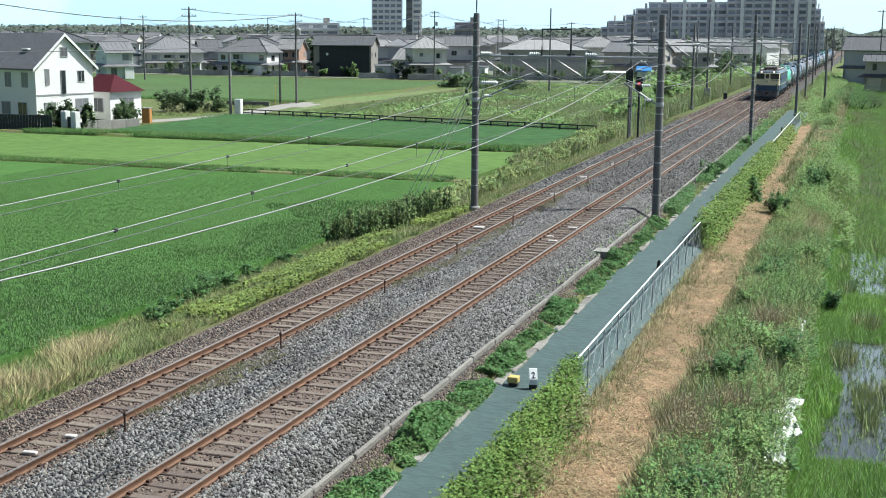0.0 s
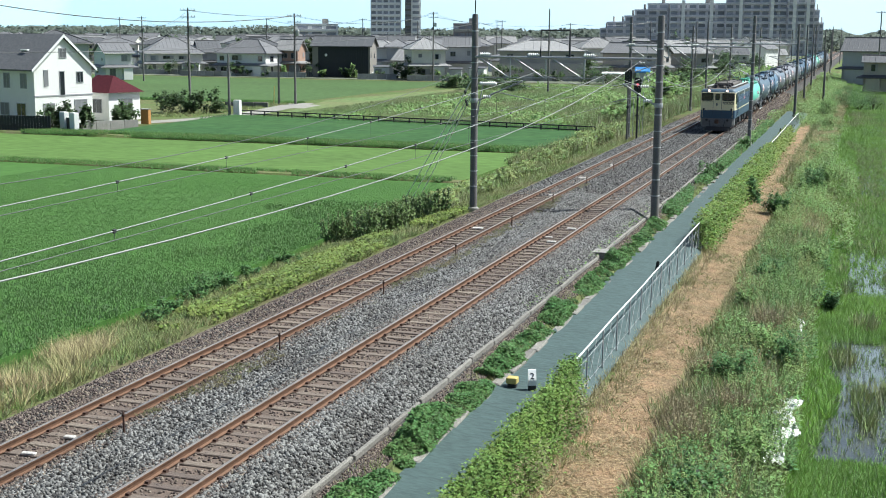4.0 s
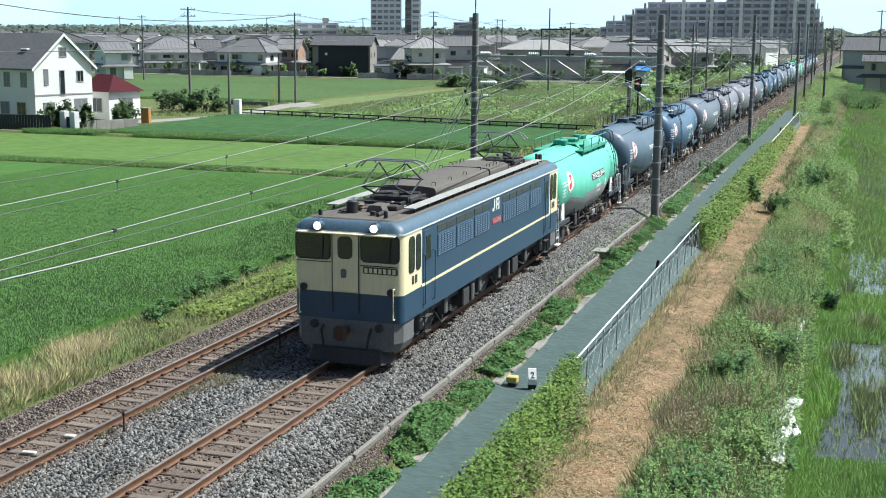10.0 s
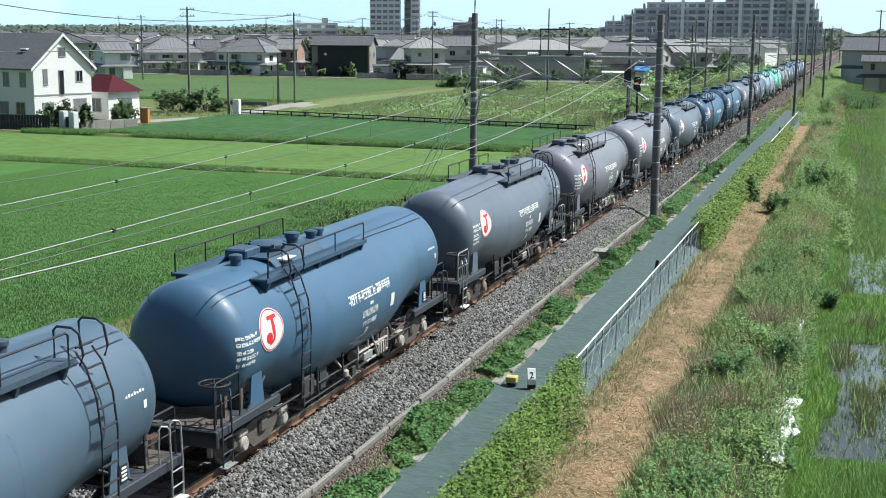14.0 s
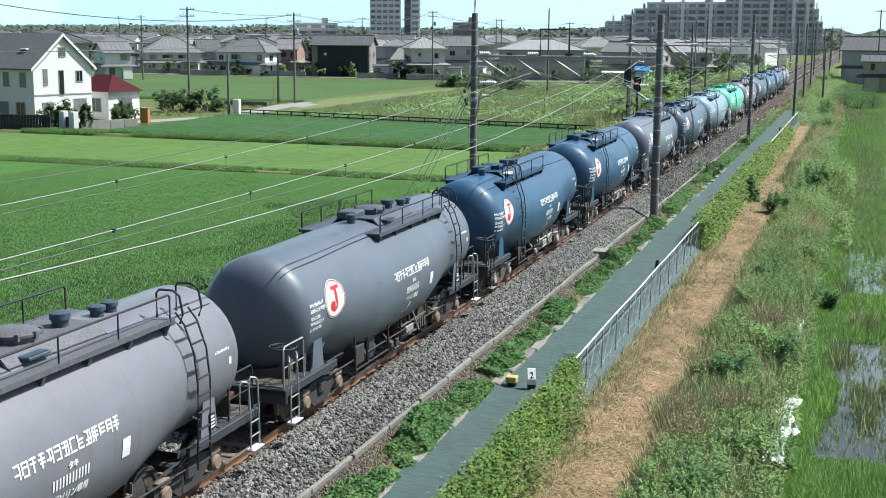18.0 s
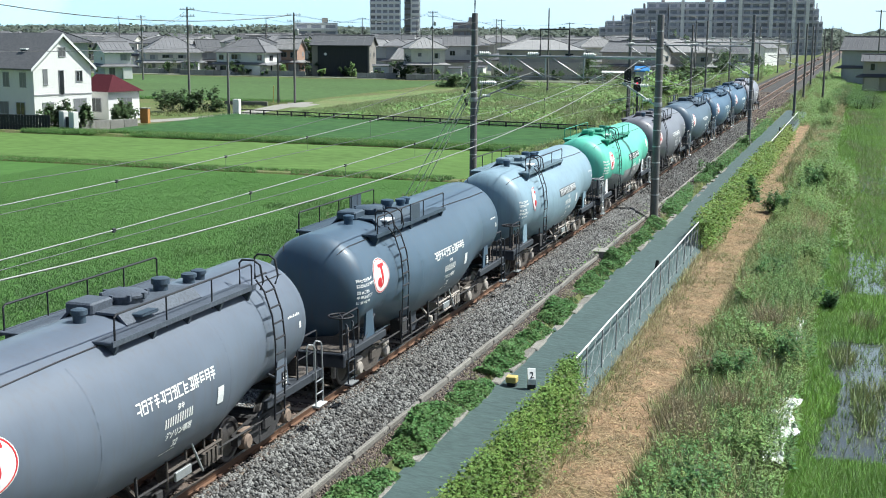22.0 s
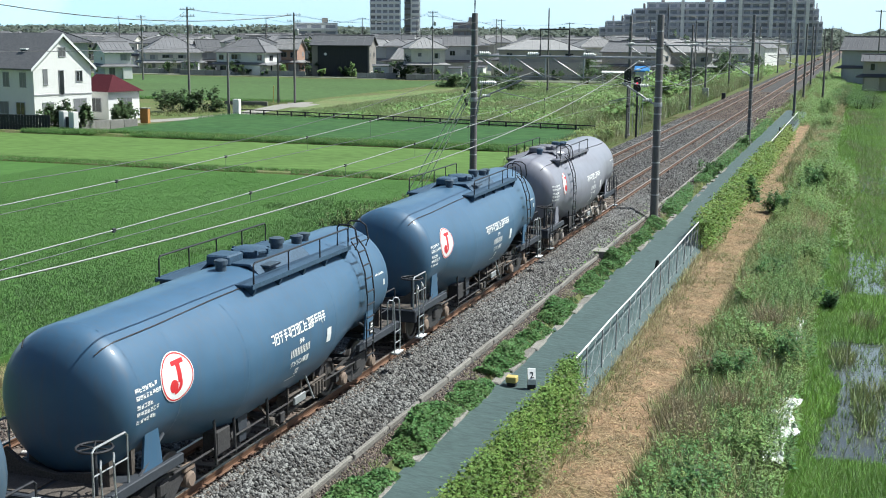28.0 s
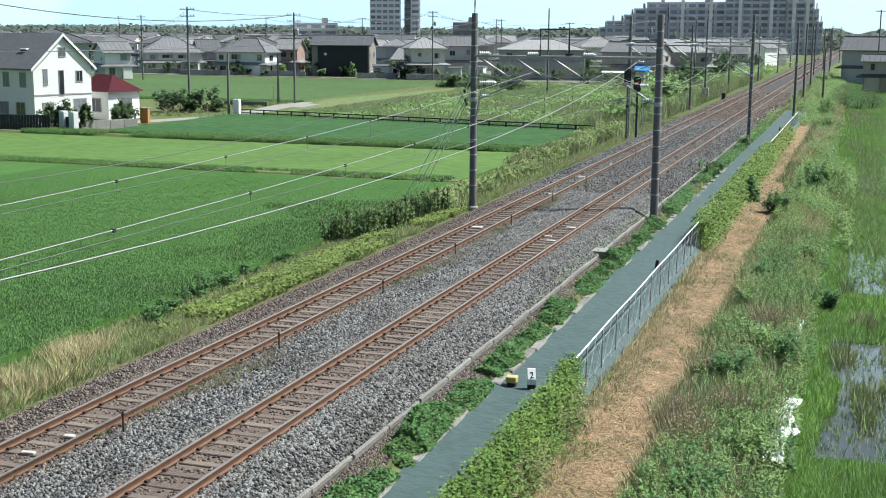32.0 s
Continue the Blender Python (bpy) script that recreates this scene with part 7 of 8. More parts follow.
for (x0, x1, y0, y1, n, h, m, lab) in ((-11.2, -8.4, 58, 86, 1500, .7, L_ROD, "tall weeds beside the line"), (-12.5, -8.9, 84, 122, 2200, 1.05, L_ROD, "tall reeds and weeds beside the line"), (-16, -8.2, 118, 260, 5200, 1.8, L_WEED, "overgrown verge far down the line")):
    p = lumps(n * 7, x0, x1, y0, y1, 0, h, .8)
    p = p[np.array([noise.noise((a * .35, b * .18, 11)) > -.1 + .35 * (c + 1) for a, b, c in p])]
    stuff("tall_weeds", leaves(p, .2, .8), 4, m, lab, "weeds")
    stuff("tall_grass", blades(on_ground(area(x0, x1, y0, y1, n)), h * .85, .05, .25, 4), 3, L_GRASS, lab, "grass")
xy = area(-48, -13, 122, 222, 30000)
xy = xy[np.array([noise.noise((a * .11, b * .045, 15)) + .4 * noise.noise((a * .4, b * .16, 15)) > .08 for a, b in xy])]
hz = np.array([.35 + .8 * max(0, noise.noise((a * .25, b * .1, 16))) for a, b in xy])
stuff("field_weeds", leaves(np.column_stack([xy, -1.55 + hz * RNG.uniform(.1, 1, len(xy))]), .32, .6), 4, L_WEED, "rank green weeds in drifts over the fallow field", "weeds")
# field grass and bunds
for (x0, x1, y0, y1, n, h, m) in ((-52, -13, 124, 220, 30000, .3, L_FALLOW), (-50, -13, 126, 215, 9000, .34, L_WEED), (-56, -12, 115.5, 124, 2200, .5, L_RICE_DARK), (-90, -60, 150, 152.5, 2500, .3, L_RICE_MID), (-66, -60, 120, 150, 900, .25, L_GRASS)):
    p = on_ground(area(x0, x1, y0, y1, n))
    stuff("field_grass", blades(p, h, .07, .5, 5), 3, m, "tall grass over the field", "grass")

for y0, y1, n, h, m in ((92.6, 95.4, 9000, .34, L_RICE_MID), (93.2, 94.8, 2600, .3, L_GRASS), (72.0, 73.6, 5200, .24, L_RICE_MID), (72.4, 73.0, 900, .2, L_DULL)):
    xy = area(-60, -12.6, y0, y1, n)
    xy = xy[np.array([noise.noise((a * .15, b * .6, 13)) > -.35 for a, b in xy])]
    n = len(xy)
    stuff("bund_grass", blades(np.column_stack([xy, np.full(n, -1.24)]), h, .06, .6, 4), 3, m, "rough grass along the low bank", "grass")

# vines between the edging and the sheeting
def vine_mounds(n, y0, y1, size, label):
    """Creeper heaped in separate mounds along the curb, low or absent between them."""
    xy = area(2.3, 3.2, y0, y1, n)
    out = []
    for a, b in xy:
        m = .8 * noise.noise((0, b * .42, 21)) + .6 * noise.noise((a * 1.4, b * 1.6, 5)) + (.4 if abs(b - 24.2) < .8 or abs(b - 30.4) < 1.1 else 0)
        mid = 2.72 + .12 * noise.noise((3, b * .5, 2))
        h = (.17 + .62 * max(-.3, m)) * max(0, 1 - ((a - mid) / .44) ** 2) ** .5
        if h > .06:
            out.append((a, b, ground_z(a) + h * RNG.uniform(.12, 1) ** .6))
    stuff("vine_mat", leaves(np.array(out), size), 4, L_VINE, label, "vines")


vine_mounds(100000, 14, 62, .072, "green vines heaped in mounds over the curb")
p = lumps(24000, 2.3, 3.1, 60, 130, 0, .45, 1.3)
p = p[np.array([noise.noise((a * .9, b * .2, 23)) > -.05 for a, b, c in p])]
stuff("vine_mat", leaves(p, .1), 4, L_VINE, "green vines along the far curb", "vines")
p = on_ground(area(2.25, 3.0, 14, 80, 2000))
stuff("curb_grass", blades(p, .15, .025, .5, 4), 3, L_GRASS, "thin grass beside the edging", "grass")
p = on_ground(area(1.2, 2.1, 36, 60, 500))
p[:, 2] = -.35
stuff("ballast_weeds", leaves(p + RNG.normal(size=p.shape) * .05, .08), 4, L_WEED, "small weeds in the ballast", "weeds")
p = area(-2.8, -2.05, 20, 66, 5200)
p = p[np.array([noise.noise((a * 1.2, b * .22, 81)) + .4 * noise.noise((a * 3, b * 1.3, 8)) > .02 + .5 * abs(a + 2.45) for a, b in p])]
stuff("ballast_weeds", blades(np.column_stack([p, np.interp(p[:, 0], BX, BZ) + .015]), .07, .035, .8, 4), 3, L_MOSS, "dull moss and thin grass between the tracks", "grass")
for x, y, r, h in ((2.8, 76, .6, .9), (2.9, 79, .6, .7), (2.9, 98, .6, 1.0)):
    bush(x, y, r, h, L_VINE, "leafy vine heap at the curb", 700, .11, group="vine heaps")

# hedge-like creeper over the fence
def hedge(y0, y1, n, size, top, m, lab, low=-1.2, wid=.3):
    t = thing("overgrown_hedge", lab, "hedge", "hedges over the fence")
    y = RNG.uniform(y0, y1, n)
    z = RNG.uniform(0, 1, n) ** .75
    tp = np.array([top + .22 * noise.noise((0, a * .45, 31)) + .08 * noise.noise((0, a * 2.1, 3)) for a in y])
    x = FX + .05 + RNG.normal(size=n) * wid * (.55 + .5 * (1 - z)) + (1 - z) * .12
    ob = new("leaves", sheet_mesh("leaves", leaves(np.column_stack([x, y, low + (tp - low) * z]), size), 4, m))
    ob.parent = t
    g = Geo()
    for a in np.arange(y0, y1, .5):
        g.tube([(FX + .15, a, low), (FX + .1, a + .15, (low + top) / 2), (FX + .02, a + .3, top - .1)], .012, 4)
    tagged(part("stem_mass", g, M_STEM, t), kind="stuff")


hedge(13, 28.3, 44000, .062, .3, L_IVY, "bright green creeper hedge covering the wire fence", wid=.2)
hedge(52, 90, 26000, .11, .3, L_IVY, "yellow-green hedge covering the far fence", wid=.3)
hedge(53, 92, 11000, .1, .32, L_YELLOW, "yellow-green creeper over the far fence", wid=.26)
hedge(90, 116, 7000, .15, -.1, L_YELLOW, "yellow-green hedge along the far fence", wid=.3)
p = lumps(15000, 5.15, 5.75, 13, 28.6, 0, 1.0, 1.6)
p = p[np.array([noise.noise((a * .9, b * .5, 33)) > -.1 + .5 * (a - 5.3) for a, b, c in p])]
stuff("dry_creeper", leaves(p, .06), 4, L_DULL, "dull half-dry creeper at the hedge's foot", "creeper")
for x, y, r, h in ((7.75, 29.0, .36, .8), (8.15, 27.2, .42, .8), (7.95, 28.1, .35, .7), (7.75, 33.5, .3, .6), (8.7, 30.2, .35, .7), (8.9, 39.5, .4, .8)):
    t = thing("dead_weeds", "clump of brown dead weed stalks", "weeds", "dead weed clumps", at=(x, y, ground_z(x)))
    a = RNG.normal(size=(260, 3)) * np.array([r * .5, r * .5, 0])
    o = new("stalks", sheet_mesh("stalks", blades(a, h, .018, .3, 3), 3, L_DEAD))
    o.parent = t
    q = RNG.normal(size=(500, 3)) * np.array([r * .55, r * .55, h * .25]) + np.array([0, 0, h * .5])
    o = new("dead_leaves", sheet_mesh("dead_leaves", leaves(q, .06), 4, L_DEAD))
    o.parent = t
p = on_ground(area(5.25, 5.8, 14, 60, 2000))
stuff("fence_grass", blades(p, .2, .025, .35, 4), 3, L_DRY, "dry grass at the foot of the fence", "grass")
p = on_ground(area(5.4, 7.8, 13, 110, 30000))
p[:, 2] += .06
p2 = on_ground(area(5.4, 7.9, 13, 110, 1600))
p2 = p2[np.array([noise.noise((a * .8, b * .4, 71)) > .12 for a, b, _ in p2])]
stuff("path_weeds", blades(p2, .2, .03, .6, 6), 3, L_GRASS, "scattered green tufts on the path", "grass")
p2 = on_ground(area(5.3, 7.9, 13, 100, 26000))
p2 = p2[np.array([noise.noise((a * 1.1, b * .55, 73)) + .4 * noise.noise((a * 3, b * 2, 7)) > .12 - .5 * max(0, a - 7.2) - .5 * max(0, 5.75 - a) for a, b, _ in p2])]
p2[:, 2] += .06
stuff("path_litter", blades(p2, .06, .03, 2.2, 3), 3, L_DEAD, "brown dead litter trodden into the path", "straw")
p2 = on_ground(area(6.7, 8.2, 13, 80, 9000))
p2 = p2[np.array([noise.noise((a * .7, b * .35, 75)) + .7 * (a - 7.45) > .05 for a, b, _ in p2])]
stuff("path_weeds", blades(p2, .3, .03, .5, 5), 3, L_GRASS, "ragged grass spreading over the path's edge", "grass")
stuff("straw", blades(p, .05, .018, 3, 3), 3, L_STRAW, "loose dry straw on the path", "straw")

# right-hand weeds and marsh
for (x0, x1, y0, y1, n, h, m, lab) in ((7.3, 10.2, 14, 80, 9500, .35, L_GRASS, "rough grass beside the path"), (7.9, 10.0, 14, 60, 2600, .6, L_WEED, "tall weeds beside the path"), (7.2, 8.4, 20, 60, 2600, .3, L_DRY, "dry grass beside the path"), (6.6, 9.2, 80, 240, 6000, .5, L_GRASS, "rough grass far along the path"), (7.6, 14, 60, 130, 12000, .3, L_MARSH, "marsh grass in lighter green")):
    stuff("rough_grass", blades(on_ground(area(x0, x1, y0, y1, n)), h, .04, .35, 5), 3, m, lab, "grass")


def stalks(xy, h, per, size, material, label, thick=1.0, droop=.35):
    """Upright weeds: each a thin stem with leaves up its length, longest near its middle."""
    base = on_ground(xy)
    n = len(base)
    hh = h * RNG.uniform(.55, 1.15, n)
    lean = RNG.normal(size=(n, 2)) * .14
    f = RNG.uniform(.12, 1, (n, per))
    a = RNG.uniform(0, 2 * np.pi, (n, per))
    reach = size * (1.15 - .75 * f) * RNG.uniform(.7, 1.3, (n, per)) * thick
    root = np.stack([base[:, 0, None] + lean[:, 0, None] * f * hh[:, None], base[:, 1, None] + lean[:, 1, None] * f * hh[:, None], base[:, 2, None] + f * hh[:, None]], -1)
    way = np.stack([np.cos(a), np.sin(a), RNG.uniform(-droop, .7, (n, per))], -1)
    side = np.stack([-np.sin(a), np.cos(a), RNG.uniform(-.4, .4, (n, per))], -1) * (reach * .2)[..., None]
    tip = root + way * reach[..., None]
    mid = root + way * reach[..., None] * .5
    quad = np.stack([root, mid + side, tip, mid - side], 2)
    stuff("weed_stalks", quad.reshape(-1, 3), 4, material, label, "weeds")
    stem = np.stack([base + np.array([-.006, 0, 0]), base + np.array([.006, 0, 0]), base + np.column_stack([lean * hh[:, None], hh])], 1)
    stuff("weed_stems", stem.reshape(-1, 3), 3, L_DEAD, "thin stems of the weeds", "weeds")


def drift(x0, x1, y0, y1, n, seed, cut, fx=.55, fy=.3):
    """Points in uneven drifts."""
    xy = area(x0, x1, y0, y1, n)
    return xy[np.array([noise.noise((a * fx, b * fy, seed)) + .35 * noise.noise((a * 2, b * 1.2, seed)) > cut + .5 * max(0, 7.9 - a) for a, b in xy])]


stalks(drift(7.4, 10.3, 14, 72, 5200, 41, -.02), .75, 16, .17, L_WEED, "tall leafy weeds beside the path")
stalks(drift(7.6, 10.2, 14, 72, 2600, 42, .12), .95, 18, .15, L_ROD, "tall goldenrod stalks beside the path")
stalks(drift(7.8, 10.4, 14, 60, 2400, 44, .1), .6, 22, .15, L_VINE, "dark broad-leaved weeds beside the path", 1.25)
stalks(drift(7.3, 9.6, 14, 60, 700, 46, .2), .55, 10, .12, L_DEAD, "brown withered weeds beside the path")
stalks(drift(7.5, 11.2, 58, 105, 2600, 47, .05, .4, .14), 1.1, 14, .26, L_WEED, "tall weeds beyond the path")
p = lumps(30000, 7.4, 10.2, 14, 70, 0, .4, 1.4)
p = p[np.array([noise.noise((a * .5, b * .3, 48)) > -.05 + .4 * (c + 1.45) + .6 * max(0, 7.8 - a) for a, b, c in p])]
stuff("weed_leaves", leaves(p, .07), 4, L_WEED, "low leafy weeds beside the path", "weeds")
p = lumps(30000, 7.4, 9.6, 65, 130, 0, .8, 1.5)
p = p[np.array([noise.noise((a * .4, b * .15, 43)) > -.1 + .3 * (c + 1.45) for a, b, c in p])]
stuff("weed_leaves", leaves(p, .1), 4, L_WEED, "leafy weeds far along the path", "weeds")
TRAIL_Y, TRAIL_X = [92, 104, 122, 157, 215], [7.1, 7.8, 8.2, 8.4, 8.2]
tr = area(6.2, 9.6, 92, 215, 16000)
tr = tr[np.array([abs(a - float(np.interp(b, TRAIL_Y, TRAIL_X))) < .55 + .7 * noise.noise((a, b * .12, 53)) for a, b in tr])]
stuff("dry_far_grass", blades(on_ground(tr), .55, .06, .5, 5), 3, L_DRY, "pale dry grass where the path ends", "grass")
stuff("marsh_field", blades(on_ground(area(8.2, 20, 100, 290, 18000)), .4, .05, .3, 4), 3, L_MARSH, "flat bright green marsh grass", "grass")
p = lumps(48000, 4.6, 8.2, 132, 290, 0, 1.0, 1.3)
p = p[np.array([noise.noise((a * .25, b * .09, 45)) > -.2 + .22 * (c + 1.45) for a, b, c in p])]
stuff("brushwood", leaves(p, .13), 4, L_WEED, "tall brush beside the far line", "brush")
p = lumps(12000, 1.9, 4.4, 100, 300, 0, .7, 1.3)
p = p[(p[:, 0] < 3.0) | (p[:, 1] > 146)]
p = p[np.array([noise.noise((a * .6, b * .12, 49)) > -.1 + .3 * (c + .8) for a, b, c in p])]
stuff("tall_weeds", leaves(p, .17), 4, L_WEED, "mixed weeds along the far cess", "weeds")
far = area(1.9, 5.4, 80, 300, 9000)
far = far[(far[:, 0] < 2.95) | (far[:, 1] > 148)]
stuff("rough_grass", blades(on_ground(far), .3, .04, .4, 4), 3, L_GRASS, "thin grass along the far cess", "grass")
p = lumps(9000, -22, -8.4, 225, 330, 0, 2.4, 1.2)
p = p[np.array([noise.noise((a * .2, b * .08, 47)) > -.2 + .2 * (c + 1.5) for a, b, c in p])]
stuff("brushwood", leaves(p, .5), 4, L_WEED, "tall brush beside the far line", "brush")
for x, y, r, h, m in ((8.5, 33.2, .7, 1.1, L_VINE), (8.9, 36.4, .7, 1.1, L_WEED), (9.8, 35.6, .55, 1.2, L_VINE), (7.42, 66.4, .55, 1.1, L_VINE), (9.6, 52.3, .6, 1.0, L_WEED), (8.3, 47.5, .5, .9, L_VINE), (8.7, 24.2, .75, .9, L_VINE), (5.75, 70, .4, 1.3, L_VINE), (9.4, 27, .5, .8, L_WEED), (7.9, 42.6, .35, .7, L_WEED), (10.6, 45.0, .4, .9, L_VINE), (8.9, 77, .6, 1.4, L_VINE), (9.4, 80, .5, 1.5, L_WEED), (7.6, 150, 1.3, 2.2, L_WEED), (9.2, 168, 1.8, 3.0, L_VINE), (10.8, 172, 1.8, 3.0, L_VINE), (12.4, 176, 1.6, 2.6, L_TREE), (8.4, 128, 1.0, 1.6, L_WEED)):
    bush(x, y, r, h, m, "dense leafy weed bush beside the path", int((1700 if y < 60 else 2400) * max(1, r)), .075 if y < 60 else .1, group="weed bushes")
p = on_ground(area(7.6, 9.9, 14, 70, 5200))
p = p[np.array([noise.noise((a * .6, b * .25, 51)) > .08 for a, b, _ in p])]
stuff("dry_weeds", blades(p, .55, .03, .4, 5), 3, L_DRY, "brown dry stalks among the weeds", "grass")
# reeds standing in the water
for (y0, y1, n, m, lab) in ((14, 28.6, 15000, L_MARSH, "bright green marsh grass in the water"), (40.5, 48, 5200, L_MARSH, "bright green marsh grass in the water"), (28.6, 40.5, 700, L_WEED, "sparse reeds in the water"), (48, 58, 900, L_MARSH, "sparse reeds in the water"), (58, 79, 4600, L_MARSH, "dense reeds in the water"), (79, 96, 1500, L_MARSH, "thin reeds in the water"), (96, 170, 7000, L_MARSH, "dense reeds in the water")):
    xy = area(10.25, 14.5, y0, y1, n)
    stuff("marsh_reeds", blades(np.column_stack([xy, np.full(n, -1.8)]), .2, .02, .35, 7), 3, m, lab, "reeds")
xy = area(9.95, 12.4, 14, 100, 20000)
edge = np.array([11.0 + .1 * (b > 60) + .55 * noise.noise((0, b * .16, 61)) + .35 * noise.noise((5, b * .5, 3)) for b in xy[:, 1]])
xy = xy[(xy[:, 0] < edge) & ~((xy[:, 0] < 10.35) & (((xy[:, 1] > 26.8) & (xy[:, 1] < 33.2)) | ((xy[:, 1] > 39.8) & (xy[:, 1] < 42.6))))]
stuff("marsh_reeds", blades(np.column_stack([xy, np.interp(xy[:, 0], [10, 10.6], [-1.7, -1.8])]), .22, .024, .4, 8), 3, L_MARSH, "green reeds at the water's edge", "reeds")

xy = area(9.6, 15, 58, 170, 9000)
xy = xy[np.array([noise.noise((a * .3, b * .08, 91)) > .12 for a, b in xy])]
stuff("rough_grass", blades(on_ground(xy), .45, .04, .35, 4), 3, L_GRASS, "duller taller clumps in the marsh grass", "grass")

# garden shrubs, trees in the town
for x, y, r, h in ((-64.2, 127.5, 1.6, 2.6), (-62.6, 127.5, 1.3, 2.2), (-60.8, 129, 1.3, 2.4), (-66, 127, 1.2, 2.2), (-58.9, 97.5, 1.0, 2.6), (-57.9, 99.5, .7, 2.4), (-60.0, 97, 1.0, 2.2), (-59.6, 107.5, 1.1, 1.9), (-60.4, 110, 1.0, 2.0)):
    bush(x, y, r, h, L_TREE, "dark clipped garden shrub", 900, .28, z=-1.5, category="shrub", group="garden shrubs", name="shrub")
for x, y, r, h in ((-50, 200, 3.2, 2.0), (-44, 198, 3, 2.0), (-56, 206, 3, 2.2), (-13, 140, 2.2, 2.2), (-14, 165, 2.4, 3.4), (-16, 180, 3, 3.6), (-12.5, 128, 1.6, 1.8), (-18, 215, 3, 3), (-76, 236, 2.5, 4)):
    bush(x, y, r, h, L_WEED if y < 190 else L_TREE, "low spreading thicket in the field", 1200, .4, z=-1.5, category="thicket", group="thickets", name="thicket")


def tree(x, y, h, r, label="distant leafy tree among the houses"):
    t = thing("tree", label, "tree", "trees", at=(x, y, -1.6))
    g = Geo().tube([(0, 0, 0), (.1, 0, h * .3), (0, .1, h * .55)], .22, 7, .1)
    for k in range(5):
        a = k * 1.26
        g.tube([(0, 0, h * (.3 + .05 * k)), (r * .6 * math.cos(a), r * .6 * math.sin(a), h * (.55 + .06 * k))], .08, 5, .02)
    part("trunk", g, M_STEM, t)
    k = 16
    c = RNG.normal(size=(k, 3)) * np.array([r * .45, r * .45, h * .16]) + np.array([0, 0, h * .68])
    pts = c[RNG.integers(0, k, 420)] + RNG.normal(size=(420, 3)) * r * .2
    ob = new("crown", sheet_mesh("crown", leaves(pts, .75), 4, L_TREE))
    ob.parent = t


for i in range(46):
    y = rt.uniform(250, 560)
    x = 11.4 + y * math.tan(radians(rt.uniform(-39, -4)))
    if x < -20 and all((x - a) ** 2 + (y - b) ** 2 > 60 for a, b in placed):
        tree(x, y, rt.uniform(4.5, 8), rt.uniform(1.8, 3.2))
# far woods along the horizon, their leaf colour greyed as if by haze
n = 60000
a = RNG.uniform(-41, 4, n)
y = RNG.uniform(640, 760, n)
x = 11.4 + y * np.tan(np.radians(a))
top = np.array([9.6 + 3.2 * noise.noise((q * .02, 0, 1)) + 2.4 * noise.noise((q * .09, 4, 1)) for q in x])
stuff("far_woods", leaves(np.column_stack([x, y, -1.6 + (top + 1.6) * RNG.uniform(0, 1, n) ** .7]), 1.9), 4, L_FAR_HAZED, "line of distant woods on the horizon, leaf colour greyed for haze", "woods")

RS = random.Random(31)
for i in range(34):
    bx0 = -155 + i * 3.9 + RS.uniform(-1.5, 1.5)
    by0 = float(np.interp(bx0, [-155, -120, -95, -60, -30], [243, 234, 237, 236, 252])) + RS.uniform(-.5, 3)
    hb = RS.uniform(1.2, 3.2)
    bush(bx0, by0, hb * .6, hb, RS.choice((L_TREE, L_TREE, L_WEED)), "garden shrub before the houses", 420, .34, z=-1.55, category="shrub", group="garden shrubs", name="shrub")
for x, y, r, h in ((-25, 285, 2.2, 4.4), (-20, 300, 2.4, 5), (-28, 300, 2.4, 5.4), (-17.5, 268, 2, 3.6), (-15, 320, 2.4, 4.5), (-22, 318, 2.6, 5.5), (-19, 246, 2, 3.2), (-24, 262, 2.2, 4)):
    bush(x, y, r, h, L_TREE, "dark tree-like thicket beside the far line", 900, .4, z=-1.55, category="thicket", group="thickets", name="thicket")

# clumps of taller reeds standing in the pools
xy = area(10.9, 13.4, 28.6, 58, 2600)
xy = xy[np.array([noise.noise((a * .8, b * .3, 95)) > .22 for a, b in xy])]
stuff("marsh_reeds", blades(np.column_stack([xy, np.full(len(xy), -1.8)]), .45, .03, .3, 6), 3, L_ROD, "taller reed clumps in the pools", "reeds")

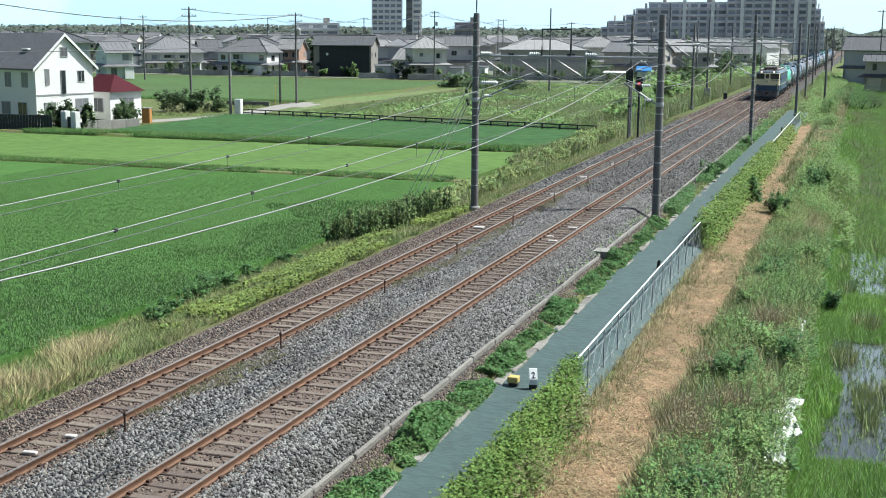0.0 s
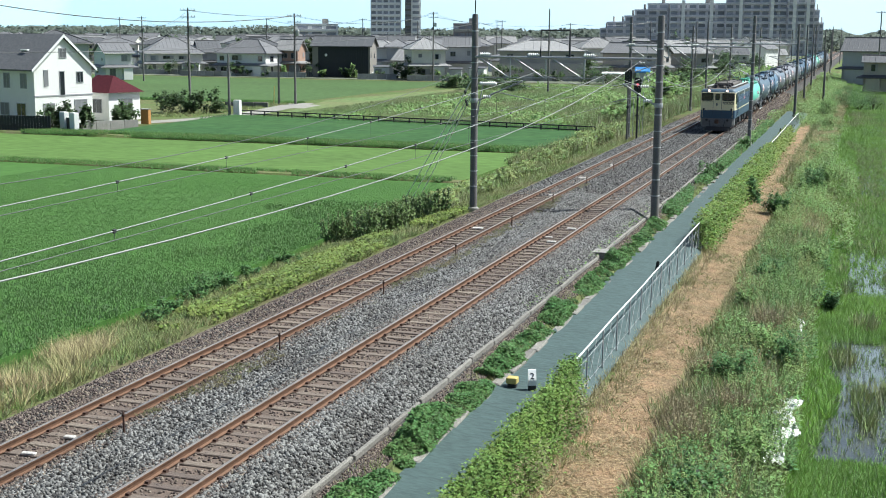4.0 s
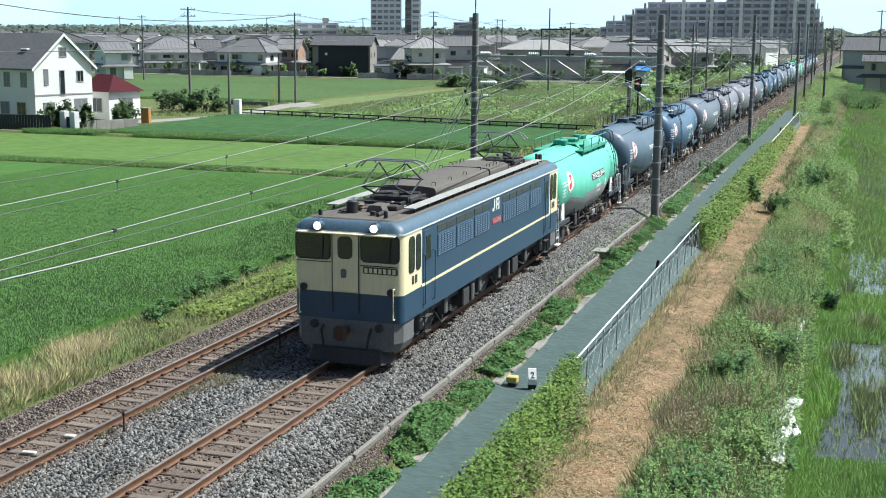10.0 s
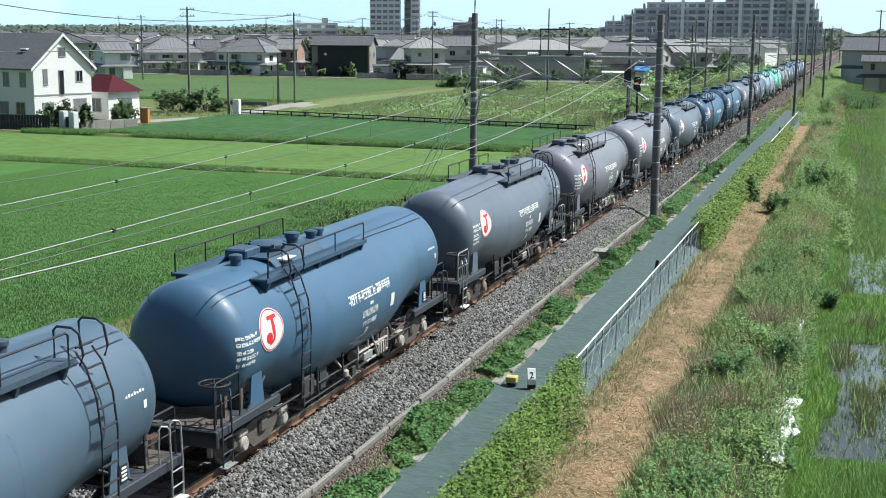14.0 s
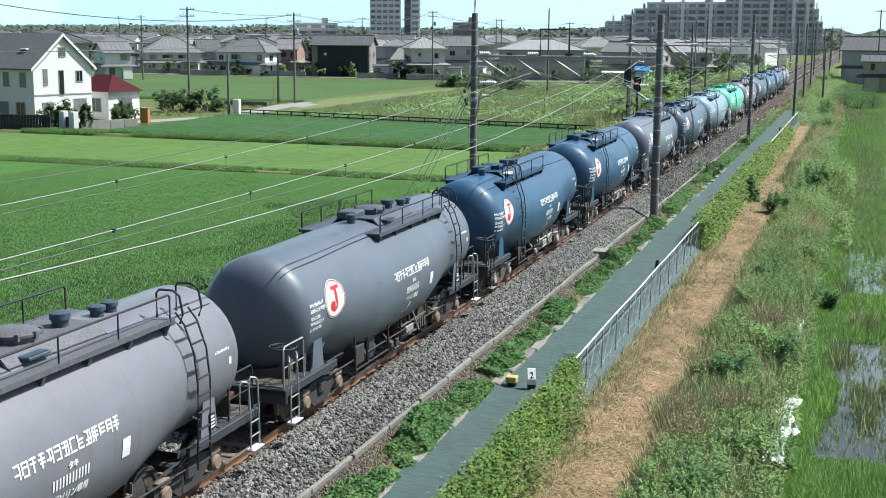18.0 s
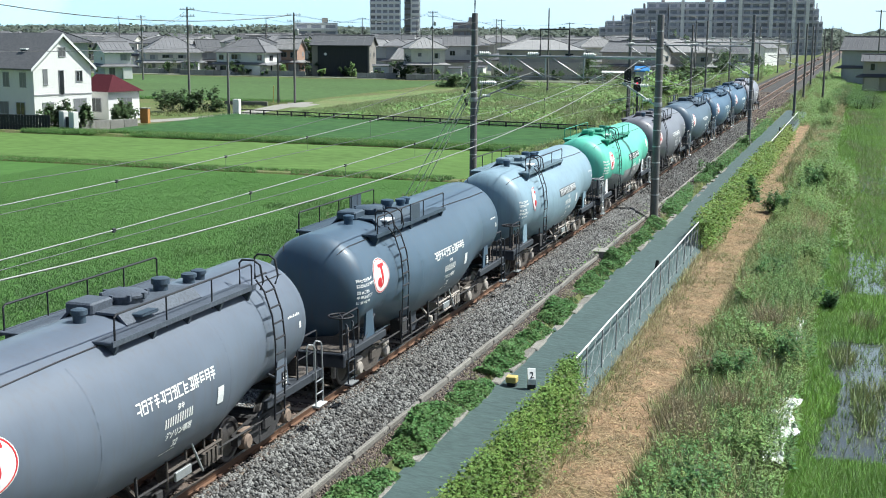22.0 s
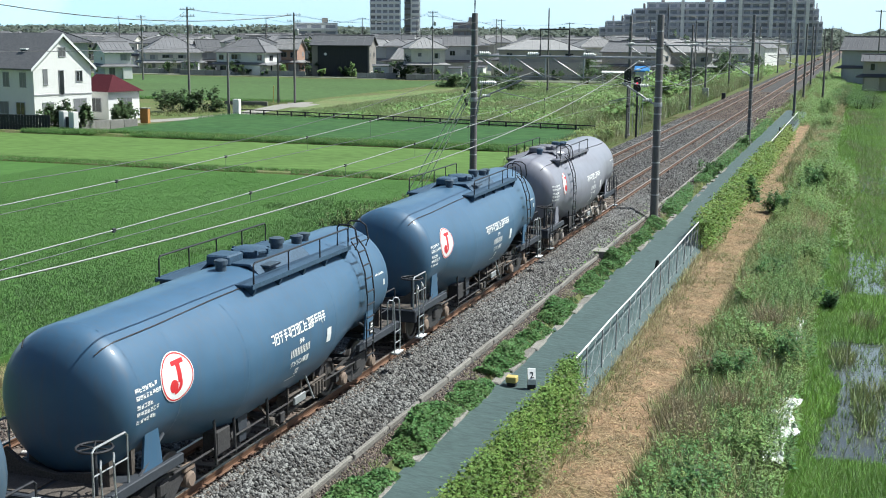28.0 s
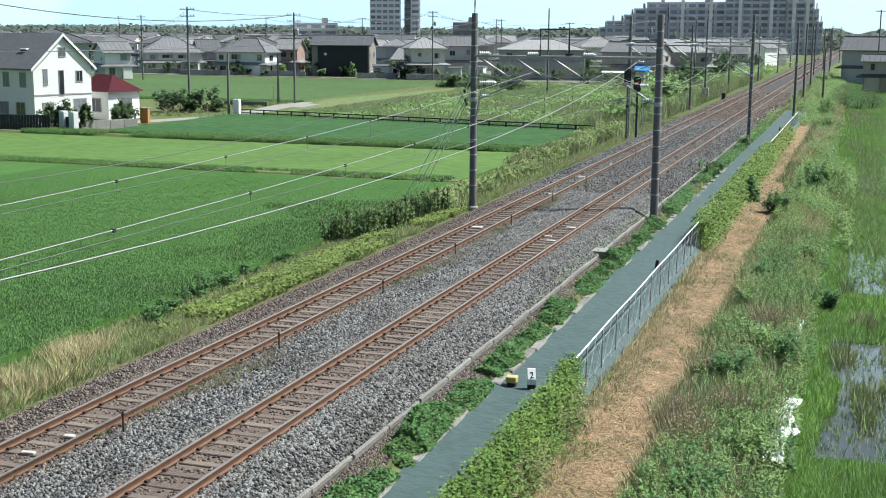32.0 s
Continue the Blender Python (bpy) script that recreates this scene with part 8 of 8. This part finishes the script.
# yard beside the line: open carport, tarpaulin-covered shed, shrubs
cp = thing("carport", "open carport with a white sheet roof", "carport", at=(-32.2, 226, -1.55), rz=8)
part("roof", Geo().prismx([(-1.4, 2.25), (1.4, 2.45), (1.4, 2.55), (-1.4, 2.35)], -2.2, 2.2), P_WHITE, cp, "white sheet roof")
for xx in (-2.0, 2.0):
    for yy in (-1.2, 1.2):
        part("post", Geo().tube([(xx, yy, 0), (xx, yy, 2.3)], .05, 6), M_GALV, cp)
sh = thing("covered_shed", "small shed covered with bright blue tarpaulin", "shed", at=(-30.4, 246, -1.55), rz=6)
part("wall", Geo().box(0, 0, 1.05, 2.5, 2.4, 2.1), W_GREY, sh)
part("tarpaulin", Geo().prismx([(-1.45, 1.95), (1.45, 1.95), (1.4, 2.15), (.35, 3.0), (-.3, 3.05), (-1.4, 2.2)], -1.45, 1.45), mat("blue_tarpaulin", (.06, .26, .6), .5, var=.25, scale=1.5, fine=6, bump=.4), sh, "bright blue tarpaulin")
for x, y, r, h, m in ((-38.5, 232, 2.4, 3.6, L_TREE), (-35.2, 236, 2.0, 3.2, L_TREE), (-29, 220, 1.8, 2.0, L_WEED), (-14.5, 150, 1.6, 2.4, L_WEED), (-15.5, 158, 1.8, 2.8, L_WEED), (-17, 172, 2.0, 3.0, L_WEED)):
    bush(x, y, r, h, m, "leafy shrub beside the yard and the line", 1800, .2, z=-1.55, category="shrub", group="yard shrubs", name="shrub")


def motions():
    """The train runs towards the camera, easing off a little at the end."""
    ease = [(0, 0), (6, 0), (13, 0), (19, -.12), (23, -.05), (26, .05), (28, .2), (30.5, .85), (32, 1.35)]
    for w, y in TRAIN:
        walk(w, [(s, pose(0, y - SPEED * s + d, 0)) for s, d in ease])
    # the wheels roll; alike wheelsets share one run of keys
    for radius, mesh, bases in ((.43, WHEEL_S, (-.825, .825)), (.56, WHEEL_L, (-1.4, 1.4))):
        for base in bases:
            alike = [o for o in scene.objects if o.data == mesh and abs(o.location.y - base) < .01]
            walk(alike[0], [(f / FPS, pose(0, base, radius, math.degrees(SPEED * f / FPS / radius))) for f in range(32 * FPS + 1)])
            lead = alike[0].animation_data
            for o in alike[1:]:
                o.rotation_mode = "QUATERNION"
                o.animation_data_create()
                o.animation_data.action = lead.action
                o.animation_data.action_slot = lead.action_slot
    walk(loco, [(s, pose(0, LOCO_Y0 - SPEED * s + d, 0)) for s, d in ease])


motions()
